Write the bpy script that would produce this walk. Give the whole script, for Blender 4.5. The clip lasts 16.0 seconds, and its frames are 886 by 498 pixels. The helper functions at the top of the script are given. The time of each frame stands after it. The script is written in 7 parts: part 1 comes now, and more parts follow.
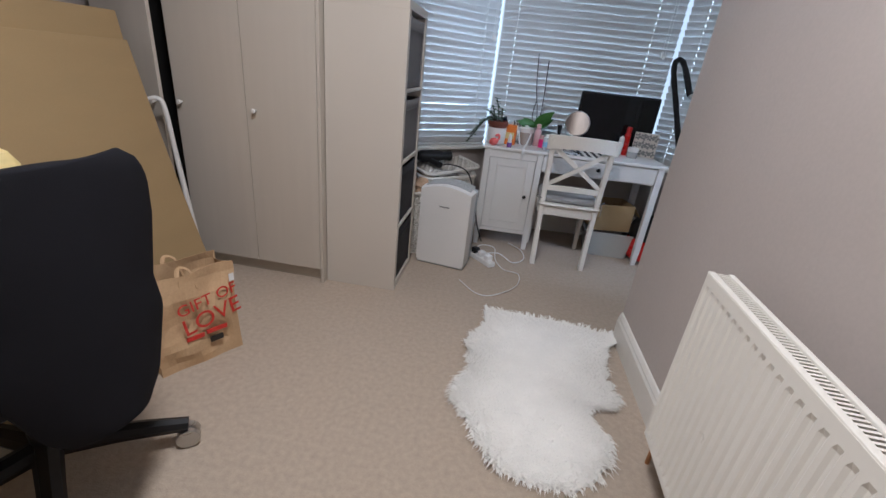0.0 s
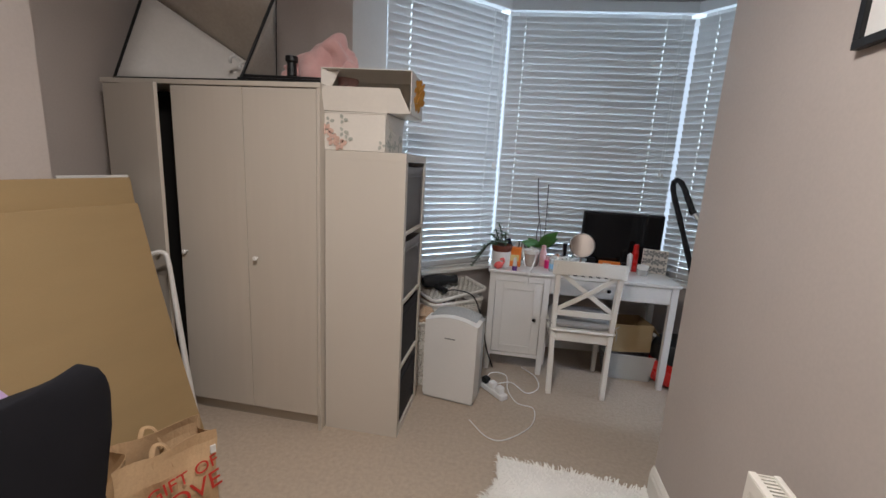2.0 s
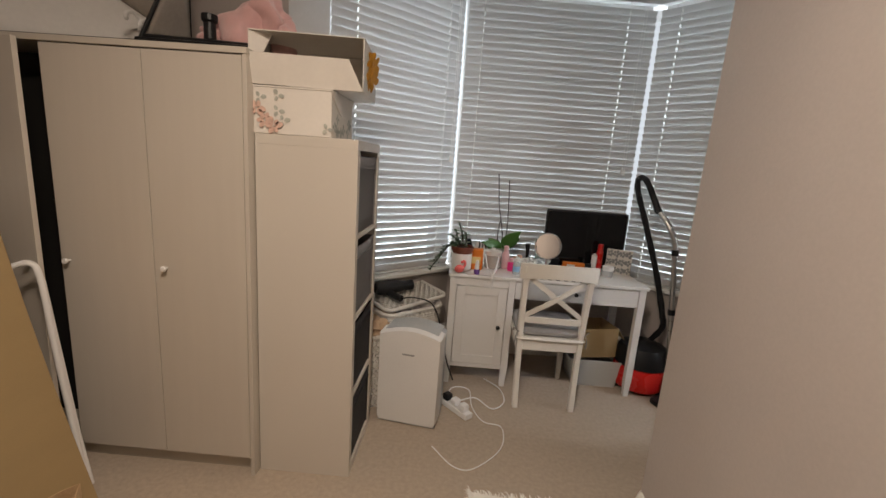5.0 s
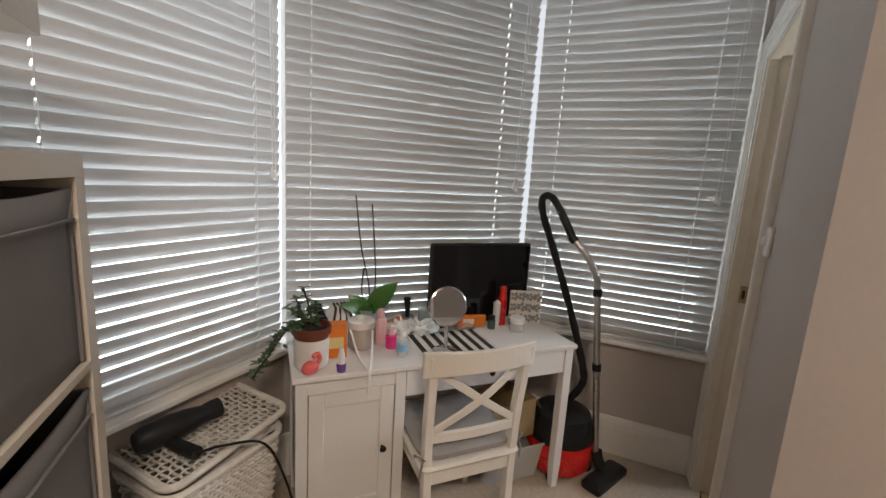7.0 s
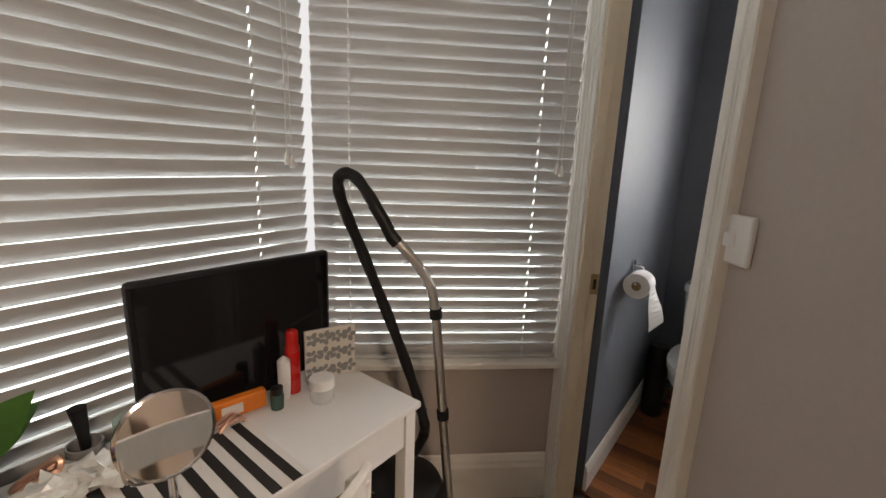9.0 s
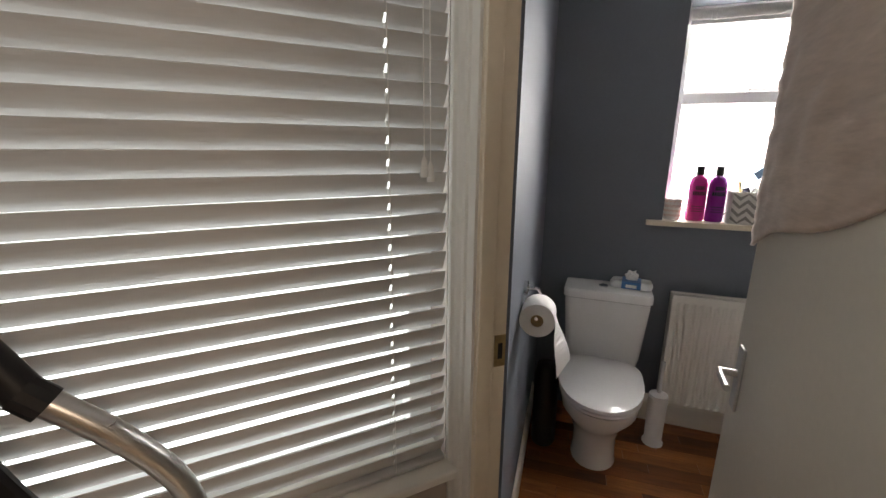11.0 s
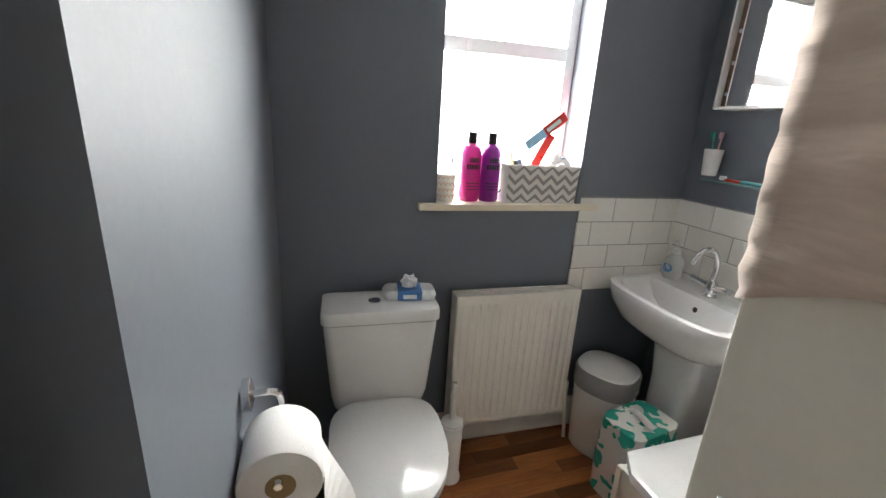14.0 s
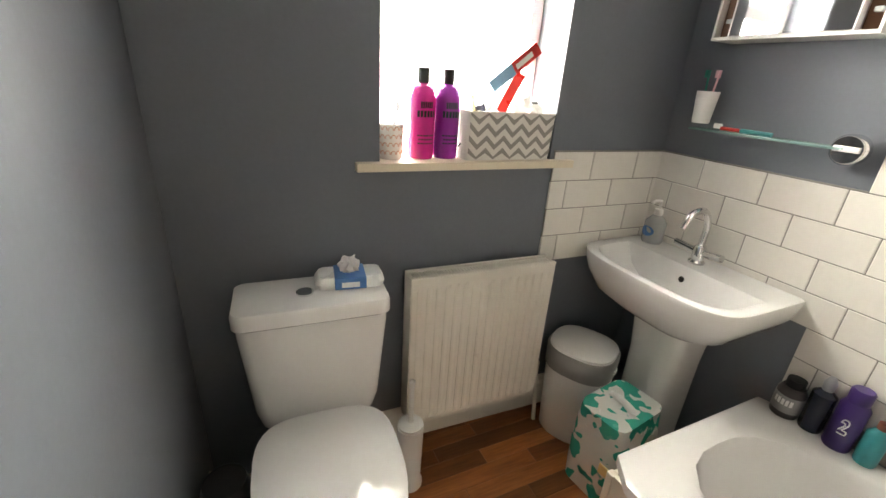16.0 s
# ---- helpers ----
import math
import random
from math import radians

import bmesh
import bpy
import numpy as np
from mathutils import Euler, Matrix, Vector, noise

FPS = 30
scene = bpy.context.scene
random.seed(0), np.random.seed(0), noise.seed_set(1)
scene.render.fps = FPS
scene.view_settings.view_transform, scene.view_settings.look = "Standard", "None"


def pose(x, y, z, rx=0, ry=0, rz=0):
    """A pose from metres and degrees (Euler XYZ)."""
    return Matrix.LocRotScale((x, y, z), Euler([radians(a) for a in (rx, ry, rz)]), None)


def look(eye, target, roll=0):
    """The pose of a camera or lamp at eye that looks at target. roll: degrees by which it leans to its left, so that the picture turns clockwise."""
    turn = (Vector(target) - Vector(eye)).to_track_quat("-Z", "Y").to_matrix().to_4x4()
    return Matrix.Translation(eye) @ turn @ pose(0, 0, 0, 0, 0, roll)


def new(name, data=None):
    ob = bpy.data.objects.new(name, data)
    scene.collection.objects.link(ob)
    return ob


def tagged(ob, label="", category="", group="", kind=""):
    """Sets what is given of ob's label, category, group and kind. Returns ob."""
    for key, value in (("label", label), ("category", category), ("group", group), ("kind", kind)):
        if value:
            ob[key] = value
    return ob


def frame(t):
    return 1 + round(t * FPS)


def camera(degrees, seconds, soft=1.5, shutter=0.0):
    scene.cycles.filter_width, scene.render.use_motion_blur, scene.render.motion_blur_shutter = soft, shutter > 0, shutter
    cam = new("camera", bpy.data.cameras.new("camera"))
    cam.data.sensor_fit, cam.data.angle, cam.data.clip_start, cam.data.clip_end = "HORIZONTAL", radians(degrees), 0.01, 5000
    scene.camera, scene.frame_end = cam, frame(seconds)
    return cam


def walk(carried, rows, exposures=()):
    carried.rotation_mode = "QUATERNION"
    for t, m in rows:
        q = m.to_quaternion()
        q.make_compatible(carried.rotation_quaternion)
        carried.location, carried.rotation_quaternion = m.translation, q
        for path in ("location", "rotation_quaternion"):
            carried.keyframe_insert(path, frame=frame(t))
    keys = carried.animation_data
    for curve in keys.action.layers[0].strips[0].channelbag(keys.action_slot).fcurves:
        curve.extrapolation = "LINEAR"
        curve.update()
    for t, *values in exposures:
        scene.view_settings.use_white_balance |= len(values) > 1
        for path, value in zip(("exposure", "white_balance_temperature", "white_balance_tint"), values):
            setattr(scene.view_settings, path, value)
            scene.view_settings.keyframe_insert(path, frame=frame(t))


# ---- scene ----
cam = camera(93.5, 16.0)
PATH = [
    (0, (0.379, 0.231, 1.217), (0.18, 2.053, 0.416), 6.2),
    (0.5, (0.395, 0.302, 1.285), (0.223, 2.17, 0.593), 5.3),
    (1, (0.399, 0.351, 1.343), (0.194, 2.254, 0.765), 4.3),
    (1.5, (0.41, 0.386, 1.399), (0.146, 2.311, 0.924), 3.6),
    (2, (0.408, 0.394, 1.431), (0.081, 2.327, 1.034), 3.2),
    (2.5, (0.418, 0.41, 1.447), (0.017, 2.335, 1.082), 3.0),
    (3, (0.412, 0.423, 1.445), (-0.073, 2.331, 1.093), 3.1),
    (5.5, (0.279, 0.928, 1.397), (0.404, 2.884, 1.002), 4.1),
    (6, (0.287, 1.25, 1.448), (0.595, 3.19, 1.073), 3.7),
    (6.5, (0.275, 1.485, 1.472), (0.765, 3.392, 1.12), 3.6),
    (7, (0.209, 1.767, 1.47), (0.96, 3.589, 1.131), 3.5),
    (7.5, (0.262, 1.98, 1.444), (1.243, 3.687, 1.096), 3.0),
    (8, (0.399, 2.212, 1.443), (1.603, 3.767, 1.078), 2.5),
    (8.5, (0.516, 2.354, 1.45), (1.921, 3.723, 1.061), 2.4),
    (11, (1.292, 2.823, 1.489), (3.151, 3.387, 1.015), 0.5),
    (11.5, (1.455, 2.864, 1.494), (3.388, 3.098, 1.038), -0.0),
    (12, (1.598, 2.899, 1.521), (3.546, 2.801, 1.08), -0.5),
    (12.5, (1.729, 2.899, 1.514), (3.649, 2.577, 1.059), 0.4),
    (13, (1.875, 2.874, 1.489), (3.76, 2.419, 0.999), 1.7),
    (13.5, (2.003, 2.854, 1.452), (3.853, 2.304, 0.928), 2.7),
    (14, (2.093, 2.847, 1.436), (3.906, 2.231, 0.859), 3.4),
    (14.5, (2.212, 2.831, 1.42), (3.989, 2.161, 0.793), 3.8),
    (15, (2.298, 2.819, 1.405), (4.032, 2.087, 0.728), 4.1),
    (15.5, (2.35, 2.786, 1.397), (4.031, 1.978, 0.674), 4.7),
    (16, (2.399, 2.733, 1.386), (4.06, 1.92, 0.625), 3.8),
]
EXPOSURES = [(0, 0.02, 5000, 9), (1.5, -0.05, 5250, 9), (3, -0.08, 5900, 10), (5.5, -0.12, 6400, 12), (7, -0.02, 6500, 13), (8.5, 0.05, 7100, 16), (11, -0.04, 7200, 16), (12.5, 0.36, 6800, 13), (13.5, 0.66, 6700, 10), (15, 0.76, 7900, 10), (16, 1.02, 8000, 10)]
walk(cam, [(t, look(eye, target, roll)) for t, eye, target, roll in PATH], EXPOSURES)

# ---- world and lights ----
world = bpy.data.worlds.new("sky")
scene.world = world
world.use_nodes = True
wn, wl = world.node_tree.nodes, world.node_tree.links
sky = wn.new("ShaderNodeTexSky")
sky.sky_type, sky.sun_disc = "NISHITA", False
sky.sun_elevation, sky.sun_rotation = radians(40), radians(20)
wn["Background"].inputs["Strength"].default_value = 0.12
wl.new(sky.outputs[0], wn["Background"].inputs["Color"])
sun = new("sun", bpy.data.lights.new("sun", "SUN"))
sun.data.energy, sun.data.angle, sun.data.color = 1.0, radians(12), (1.0, 0.96, 0.9)
sun.matrix_world = look((2, 9, 8), (0.8, 3, 0))


def area(name, eye, target, w, h, watts, colour):
    lamp = new(name, bpy.data.lights.new(name, "AREA"))
    lamp.data.shape, lamp.data.size, lamp.data.size_y = "RECTANGLE", w, h
    lamp.data.energy, lamp.data.color = watts, colour
    lamp.matrix_world = look(eye, target)
    return lamp


# bay window corners (inner face of the blinds) and the lights of the sky in the openings
BAY = [(-0.47, 3.06), (0.245, 3.715), (1.535, 3.80), (2.228, 3.087)]
ROOM_H = 2.62
DAY = (0.86, 0.94, 1.0)
for (ax, ay), (bx, by), watts in ((BAY[0], BAY[1], 30), (BAY[1], BAY[2], 30), (BAY[2], BAY[3], 27)):
    mx, my, ln = (ax + bx) / 2, (ay + by) / 2, math.hypot(bx - ax, by - ay)
    ox, oy = -(by - ay) / ln, (bx - ax) / ln
    area("bay_window_sky_light", (mx + ox * 0.34, my + oy * 0.34, 1.6), (mx, my, 1.6), ln * 1.1, 1.9, watts, DAY)
area("bathroom_window_sky_light", (4.30, 2.055, 1.80), (3.0, 2.055, 1.50), 1.1, 1.5, 185, (0.92, 0.96, 1.0))
area("ceiling_lamp_light", (0.10, 0.85, 2.50), (0.10, 0.85, 0), 0.35, 0.35, 45, (1.0, 0.83, 0.66))


# ---- materials ----
def mat(name, colour, rough=0.5, metal=0.0, vary=0.08, scale=6.0, fine=60.0, bump=0.05, spec=0.5, coat=0.0, trans=0.0, alpha=1.0, sheen=0.0, isle=0.0, stretch=(1, 1, 1), depth=0.004):
    m = bpy.data.materials.new(name)
    m.use_nodes = True
    n, l = m.node_tree.nodes, m.node_tree.links
    p = n["Principled BSDF"]
    p.inputs["Roughness"].default_value, p.inputs["Metallic"].default_value = rough, metal
    p.inputs["Specular IOR Level"].default_value = spec
    p.inputs["Coat Weight"].default_value = coat
    p.inputs["Transmission Weight"].default_value, p.inputs["Alpha"].default_value = trans, alpha
    p.inputs["Sheen Weight"].default_value = sheen
    co = n.new("ShaderNodeTexCoord")
    mp = n.new("ShaderNodeMapping")
    mp.inputs["Scale"].default_value = stretch
    l.new(co.outputs["Object"], mp.inputs["Vector"])
    a, b = n.new("ShaderNodeTexNoise"), n.new("ShaderNodeTexNoise")
    a.inputs["Scale"].default_value, b.inputs["Scale"].default_value = scale, fine
    a.inputs["Detail"].default_value = 4
    l.new(mp.outputs[0], a.inputs["Vector"])
    l.new(mp.outputs[0], b.inputs["Vector"])
    mx = n.new("ShaderNodeMath")
    mx.operation = "MULTIPLY_ADD"
    mx.inputs[1].default_value = 0.6
    l.new(a.outputs["Fac"], mx.inputs[0])
    h = n.new("ShaderNodeMath")
    h.operation = "MULTIPLY"
    h.inputs[1].default_value = 0.4
    l.new(b.outputs["Fac"], h.inputs[0])
    l.new(h.outputs[0], mx.inputs[2])
    ramp = n.new("ShaderNodeMapRange")
    ramp.inputs["From Min"].default_value, ramp.inputs["From Max"].default_value = 0.3, 0.7
    ramp.inputs["To Min"].default_value, ramp.inputs["To Max"].default_value = 1 - vary, 1 + vary
    l.new(mx.outputs[0], ramp.inputs["Value"])
    mul = n.new("ShaderNodeVectorMath")
    mul.operation = "SCALE"
    mul.inputs[0].default_value = colour
    l.new(ramp.outputs[0], mul.inputs["Scale"])
    out = mul.outputs[0]
    if isle:
        oi = n.new("ShaderNodeObjectInfo")
        mr = n.new("ShaderNodeMapRange")
        mr.inputs["To Min"].default_value, mr.inputs["To Max"].default_value = 1 - isle, 1 + isle
        l.new(oi.outputs["Random"], mr.inputs["Value"])
        m2 = n.new("ShaderNodeVectorMath")
        m2.operation = "SCALE"
        l.new(out, m2.inputs[0])
        l.new(mr.outputs[0], m2.inputs["Scale"])
        out = m2.outputs[0]
    l.new(out, p.inputs["Base Color"])
    rr = n.new("ShaderNodeMapRange")
    rr.inputs["To Min"].default_value, rr.inputs["To Max"].default_value = max(0, rough - 0.07), min(1, rough + 0.07)
    l.new(a.outputs["Fac"], rr.inputs["Value"])
    l.new(rr.outputs[0], p.inputs["Roughness"])
    if bump:
        bp = n.new("ShaderNodeBump")
        bp.inputs["Strength"].default_value, bp.inputs["Distance"].default_value = bump, depth
        l.new(mx.outputs[0], bp.inputs["Height"])
        l.new(bp.outputs[0], p.inputs["Normal"])
    return m


WALL = mat("taupe_wall_paint", (0.46, 0.41, 0.375), 0.75, vary=0.05, scale=2.2, fine=90, bump=0.12)
BLUE = mat("slate_blue_satin_paint", (0.155, 0.174, 0.20), 0.55, vary=0.05, scale=2.5, fine=80, bump=0.10, spec=0.3)
CEIL = mat("white_ceiling_paint", (0.78, 0.77, 0.75), 0.8, vary=0.03)
CARPET = mat("beige_carpet_pile", (0.44, 0.365, 0.285), 0.97, vary=0.14, scale=48, fine=260, bump=0.9, spec=0.1, sheen=0.2, depth=0.006)
GLOSS = mat("white_gloss_trim", (0.76, 0.735, 0.68), 0.32, vary=0.03, scale=5, fine=40, bump=0.05)
CREAM = mat("cream_gloss_door_lining", (0.74, 0.655, 0.52), 0.35, vary=0.05, scale=5, fine=40, bump=0.06)
DOORP = mat("cream_white_door_paint", (0.72, 0.67, 0.58), 0.33, vary=0.04, scale=3, fine=60, bump=0.05)
WARD = mat("off_white_foil", (0.53, 0.485, 0.42), 0.42, vary=0.03, scale=3, fine=150, bump=0.05, stretch=(8, 8, 0.6))
SHELFW = mat("white_foil_board", (0.58, 0.535, 0.47), 0.4, vary=0.02, scale=3, fine=120, bump=0.03)
WHITE = mat("white_lacquer", (0.76, 0.75, 0.73), 0.35, vary=0.03, scale=4, fine=90, bump=0.04)
CHAIRW = mat("antique_white_lacquer", (0.74, 0.71, 0.65), 0.35, vary=0.04, scale=5, fine=90, bump=0.05)
SLAT = mat("white_slat", (0.58, 0.577, 0.57), 0.45, vary=0.04, scale=3, fine=60, bump=0.06, stretch=(0.4, 6, 6), isle=0.04)
CORD = mat("white_cord", (0.8, 0.79, 0.76), 0.8, vary=0.05)
# near-black that stands in for shade inside hollows
DARK = mat("hollow_shade_black", (0.012, 0.011, 0.010), 0.7, vary=0.1)
CARD = mat("brown_cardboard", (0.34, 0.24, 0.115), 0.85, vary=0.07, scale=2, fine=120, bump=0.12, stretch=(1, 1, 5))
KRAFT = mat("kraft_paper", (0.52, 0.355, 0.195), 0.75, vary=0.12, scale=9, fine=120, bump=0.5)
REDINK = mat("red_ink", (0.55, 0.035, 0.02), 0.7, vary=0.15, scale=40)
GREYF = mat("grey_fabric", (0.17, 0.165, 0.17), 0.9, vary=0.1, scale=8, fine=500, bump=0.4)
BLACKF = mat("black_fabric", (0.018, 0.018, 0.022), 0.85, vary=0.15, scale=8, fine=500, bump=0.5)
CHAIRF = mat("charcoal_mesh_fabric", (0.012, 0.012, 0.015), 0.85, vary=0.15, scale=8, fine=600, bump=0.3, spec=0.12)
BLACKP = mat("black_plastic", (0.011, 0.011, 0.012), 0.42, vary=0.1, bump=0.04, spec=0.3)
SCREEN = mat("black_glass_screen", (0.008, 0.008, 0.009), 0.08, vary=0.0, bump=0)
CHROME = mat("chrome", (0.75, 0.75, 0.76), 0.12, 1.0, vary=0.03, bump=0.0)
STEEL = mat("brushed_steel", (0.55, 0.54, 0.52), 0.3, 1.0, vary=0.06, stretch=(1, 1, 12))
BRASS = mat("worn_brass", (0.42, 0.31, 0.16), 0.35, 1.0, vary=0.15, scale=30)
COPPER = mat("copper_pipe", (0.45, 0.25, 0.13), 0.45, 1.0, vary=0.15, scale=20)
FUR = mat("white_faux_fur", (0.88, 0.86, 0.81), 0.95, vary=0.06, scale=9, fine=200, bump=0.3, sheen=0.3)
RADW = mat("radiator_enamel", (0.80, 0.77, 0.70), 0.3, vary=0.02, bump=0.02)
# grey tone for the shade seen down through the radiator grille
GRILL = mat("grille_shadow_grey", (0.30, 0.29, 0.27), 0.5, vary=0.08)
CERAM = mat("white_ceramic", (0.80, 0.80, 0.79), 0.10, vary=0.02, bump=0.0, coat=0.3)
TILE = mat("white_glazed_tile", (0.77, 0.75, 0.70), 0.12, vary=0.03, scale=4, bump=0.03, isle=0.04)
GROUT = mat("grey_grout", (0.25, 0.24, 0.22), 0.9, vary=0.12, fine=200)
PLANK = mat("red_brown_laminate", (0.29, 0.105, 0.034), 0.42, vary=0.40, scale=3, fine=14, bump=0.08, stretch=(9, 0.9, 4), isle=0.55, spec=0.3)
GAP = mat("floor_joint", (0.04, 0.02, 0.012), 0.7)
PVC = mat("white_upvc", (0.80, 0.80, 0.79), 0.3, vary=0.02)
MIRROR = mat("mirror_glass", (0.9, 0.9, 0.9), 0.02, 1.0, vary=0.0, bump=0)
GLASS = mat("clear_glass", (0.95, 1.0, 0.98), 0.03, vary=0.0, bump=0, trans=1.0)
LEAF = mat("succulent_leaf", (0.06, 0.13, 0.045), 0.4, vary=0.3, scale=20, isle=0.2)
LEAF2 = mat("orchid_leaf", (0.055, 0.16, 0.03), 0.3, vary=0.2, scale=10)
STEM = mat("brown_stick", (0.035, 0.028, 0.022), 0.7, vary=0.3, scale=30)
TERRA = mat("brown_plastic_pot", (0.14, 0.035, 0.018), 0.5, vary=0.1)
SOIL = mat("potting_soil", (0.02, 0.014, 0.010), 1.0, vary=0.4, fine=120, bump=1.0)
ORANGE = mat("orange_card", (0.72, 0.19, 0.015), 0.5, vary=0.1)
YELLOW = mat("pale_yellow_packet", (0.72, 0.58, 0.25), 0.55, vary=0.12)
PURPLE = mat("purple_plastic", (0.14, 0.055, 0.26), 0.4, vary=0.1)
LILAC = mat("lilac_film", (0.45, 0.33, 0.58), 0.4, vary=0.1)
TEAL = mat("teal_plastic", (0.02, 0.24, 0.26), 0.4, vary=0.1)
PINK = mat("hot_pink_plastic", (0.75, 0.03, 0.22), 0.3, vary=0.06)
MAGENTA = mat("magenta_bottle", (0.62, 0.02, 0.25), 0.25, vary=0.06)
VIOLET = mat("violet_bottle", (0.28, 0.015, 0.30), 0.25, vary=0.06)
FLAM = mat("coral_pink_resin", (0.72, 0.13, 0.12), 0.35, vary=0.08)
PALEPINK = mat("pale_pink_plastic", (0.72, 0.45, 0.47), 0.35, vary=0.06)
PLUSH = mat("pink_plush", (0.68, 0.40, 0.38), 0.95, vary=0.14, scale=14, fine=260, bump=1.0, sheen=0.5, depth=0.01)
RED = mat("red_plastic", (0.55, 0.015, 0.012), 0.28, vary=0.06)
WICKER = mat("white_wicker", (0.72, 0.69, 0.63), 0.6, vary=0.12, scale=20)
BEIGE = mat("beige_cloth", (0.50, 0.36, 0.24), 0.95, vary=0.2, scale=12, fine=200, bump=0.8)
PALECLOTH = mat("pale_grey_cloth", (0.55, 0.53, 0.50), 0.95, vary=0.12, scale=12, fine=200, bump=0.6)
CUSH = mat("grey_cushion", (0.30, 0.29, 0.28), 0.95, vary=0.12, scale=10, fine=350, bump=0.5)
TOWEL = mat("dusty_beige_terry", (0.55, 0.43, 0.35), 0.98, vary=0.14, scale=9, fine=45, bump=0.35, sheen=0.3, depth=0.006, stretch=(0.6, 1, 3.0))
CLEAR = mat("clear_plastic", (0.85, 0.88, 0.88), 0.12, vary=0.02, trans=0.0, alpha=0.45)
GREYP = mat("mid_grey_plastic", (0.26, 0.26, 0.255), 0.4, vary=0.05)
SILVER = mat("silver_grey_plastic", (0.42, 0.44, 0.45), 0.35, vary=0.04)
NAVY = mat("dark_navy_plastic", (0.015, 0.02, 0.04), 0.25, vary=0.05)
INDIGO = mat("indigo_bottle", (0.04, 0.016, 0.12), 0.3, vary=0.06)
GREEN = mat("mint_green_film", (0.03, 0.36, 0.26), 0.3, vary=0.3, scale=12)
PACKW = mat("white_pack_film", (0.75, 0.77, 0.74), 0.28, vary=0.08, scale=14, bump=0.4)


def printed(name, base, ink):
    """A glossy film printed with rounded patches of a second colour."""
    m = mat(name, base, 0.25, vary=0.05, scale=14, bump=0.4)
    n, l = m.node_tree.nodes, m.node_tree.links
    t, r, x, c = n.new("ShaderNodeTexNoise"), n.new("ShaderNodeMapRange"), n.new("ShaderNodeMix"), n.new("ShaderNodeTexCoord")
    x.data_type = "RGBA"
    t.inputs["Scale"].default_value, t.inputs["Detail"].default_value = 19.0, 0.8
    r.inputs["From Min"].default_value, r.inputs["From Max"].default_value = 0.52, 0.535
    l.new(c.outputs["Object"], t.inputs["Vector"])
    l.new(t.outputs["Fac"], r.inputs["Value"])
    l.new(r.outputs[0], x.inputs["Factor"])
    x.inputs[6].default_value, x.inputs[7].default_value = (*base, 1), (*ink, 1)
    l.new(x.outputs[2], n["Principled BSDF"].inputs["Base Color"])
    return m


NAPPY = printed("printed_pack_film", (0.74, 0.76, 0.72), (0.03, 0.38, 0.29))
PAPER = mat("white_tissue_paper", (0.83, 0.82, 0.80), 0.95, vary=0.03, fine=200, bump=0.25)
BLUEP = mat("blue_pack_film", (0.05, 0.17, 0.42), 0.35, vary=0.06)
SOFTW = mat("white_diffuser_cloth", (0.70, 0.68, 0.65), 0.8, vary=0.05, scale=6, bump=0.3)
# darker cloth tone, shade painted on the softbox panels turned from light
SOFTS = mat("shaded_softbox_cloth", (0.36, 0.32, 0.27), 0.5, vary=0.12, scale=6, bump=0.3)
GOLD = mat("mustard_flower", (0.55, 0.25, 0.01), 0.7, vary=0.2)
BOXW = mat("white_card", (0.70, 0.66, 0.60), 0.6, vary=0.04)
PEACH = mat("printed_peach_flower", (0.62, 0.42, 0.34), 0.6, vary=0.2, scale=30)
SAGE = mat("printed_sage_leaf", (0.40, 0.41, 0.36), 0.6, vary=0.2, scale=30)
BLACKS = mat("black_stripe", (0.02, 0.018, 0.017), 0.6, vary=0.1)
ROSE = mat("rose_gold_metal", (0.62, 0.38, 0.28), 0.3, 0.6, vary=0.08)
SKYBLUE = mat("pale_blue_print", (0.25, 0.45, 0.66), 0.4, vary=0.05)
WOODD = mat("dark_brown_wood", (0.10, 0.045, 0.022), 0.5, vary=0.25, scale=6, stretch=(1, 1, 8))
CHEV = mat("grey_chevron_print", (0.30, 0.285, 0.27), 0.8, vary=0.05)
CHEVW = mat("white_woven_cloth", (0.72, 0.70, 0.66), 0.85, vary=0.05, fine=300, bump=0.2)
ICE = mat("frosted_green_glass", (0.40, 0.66, 0.62), 0.1, vary=0.02, alpha=0.45)


def frosted(name):
    m = bpy.data.materials.new(name)
    m.use_nodes = True
    n, l = m.node_tree.nodes, m.node_tree.links
    mix, tr, tl = n.new("ShaderNodeMixShader"), n.new("ShaderNodeBsdfTransparent"), n.new("ShaderNodeBsdfTranslucent")
    no = n.new("ShaderNodeTexNoise")
    no.inputs["Scale"].default_value = 3.0
    mr = n.new("ShaderNodeMapRange")
    mr.inputs["To Min"].default_value, mr.inputs["To Max"].default_value = 0.35, 0.6
    l.new(no.outputs["Fac"], mr.inputs["Value"])
    l.new(mr.outputs[0], mix.inputs[0])
    l.new(tr.outputs[0], mix.inputs[1])
    l.new(tl.outputs[0], mix.inputs[2])
    l.new(mix.outputs[0], n["Material Output"].inputs["Surface"])
    return m


FROST = frosted("obscured_window_glass")


# ---- building helpers ----
def bm_():
    return bmesh.new()


def box(bm, x0, y0, z0, x1, y1, z1, m=None):
    vs = [bm.verts.new(Vector((x, y, z))) for x in (x0, x1) for y in (y0, y1) for z in (z0, z1)]
    if m is not None:
        for v in vs:
            v.co = m @ v.co
    for f in ((0, 1, 3, 2), (4, 6, 7, 5), (0, 4, 5, 1), (2, 3, 7, 6), (0, 2, 6, 4), (1, 5, 7, 3)):
        bm.faces.new([vs[i] for i in f])
    return vs


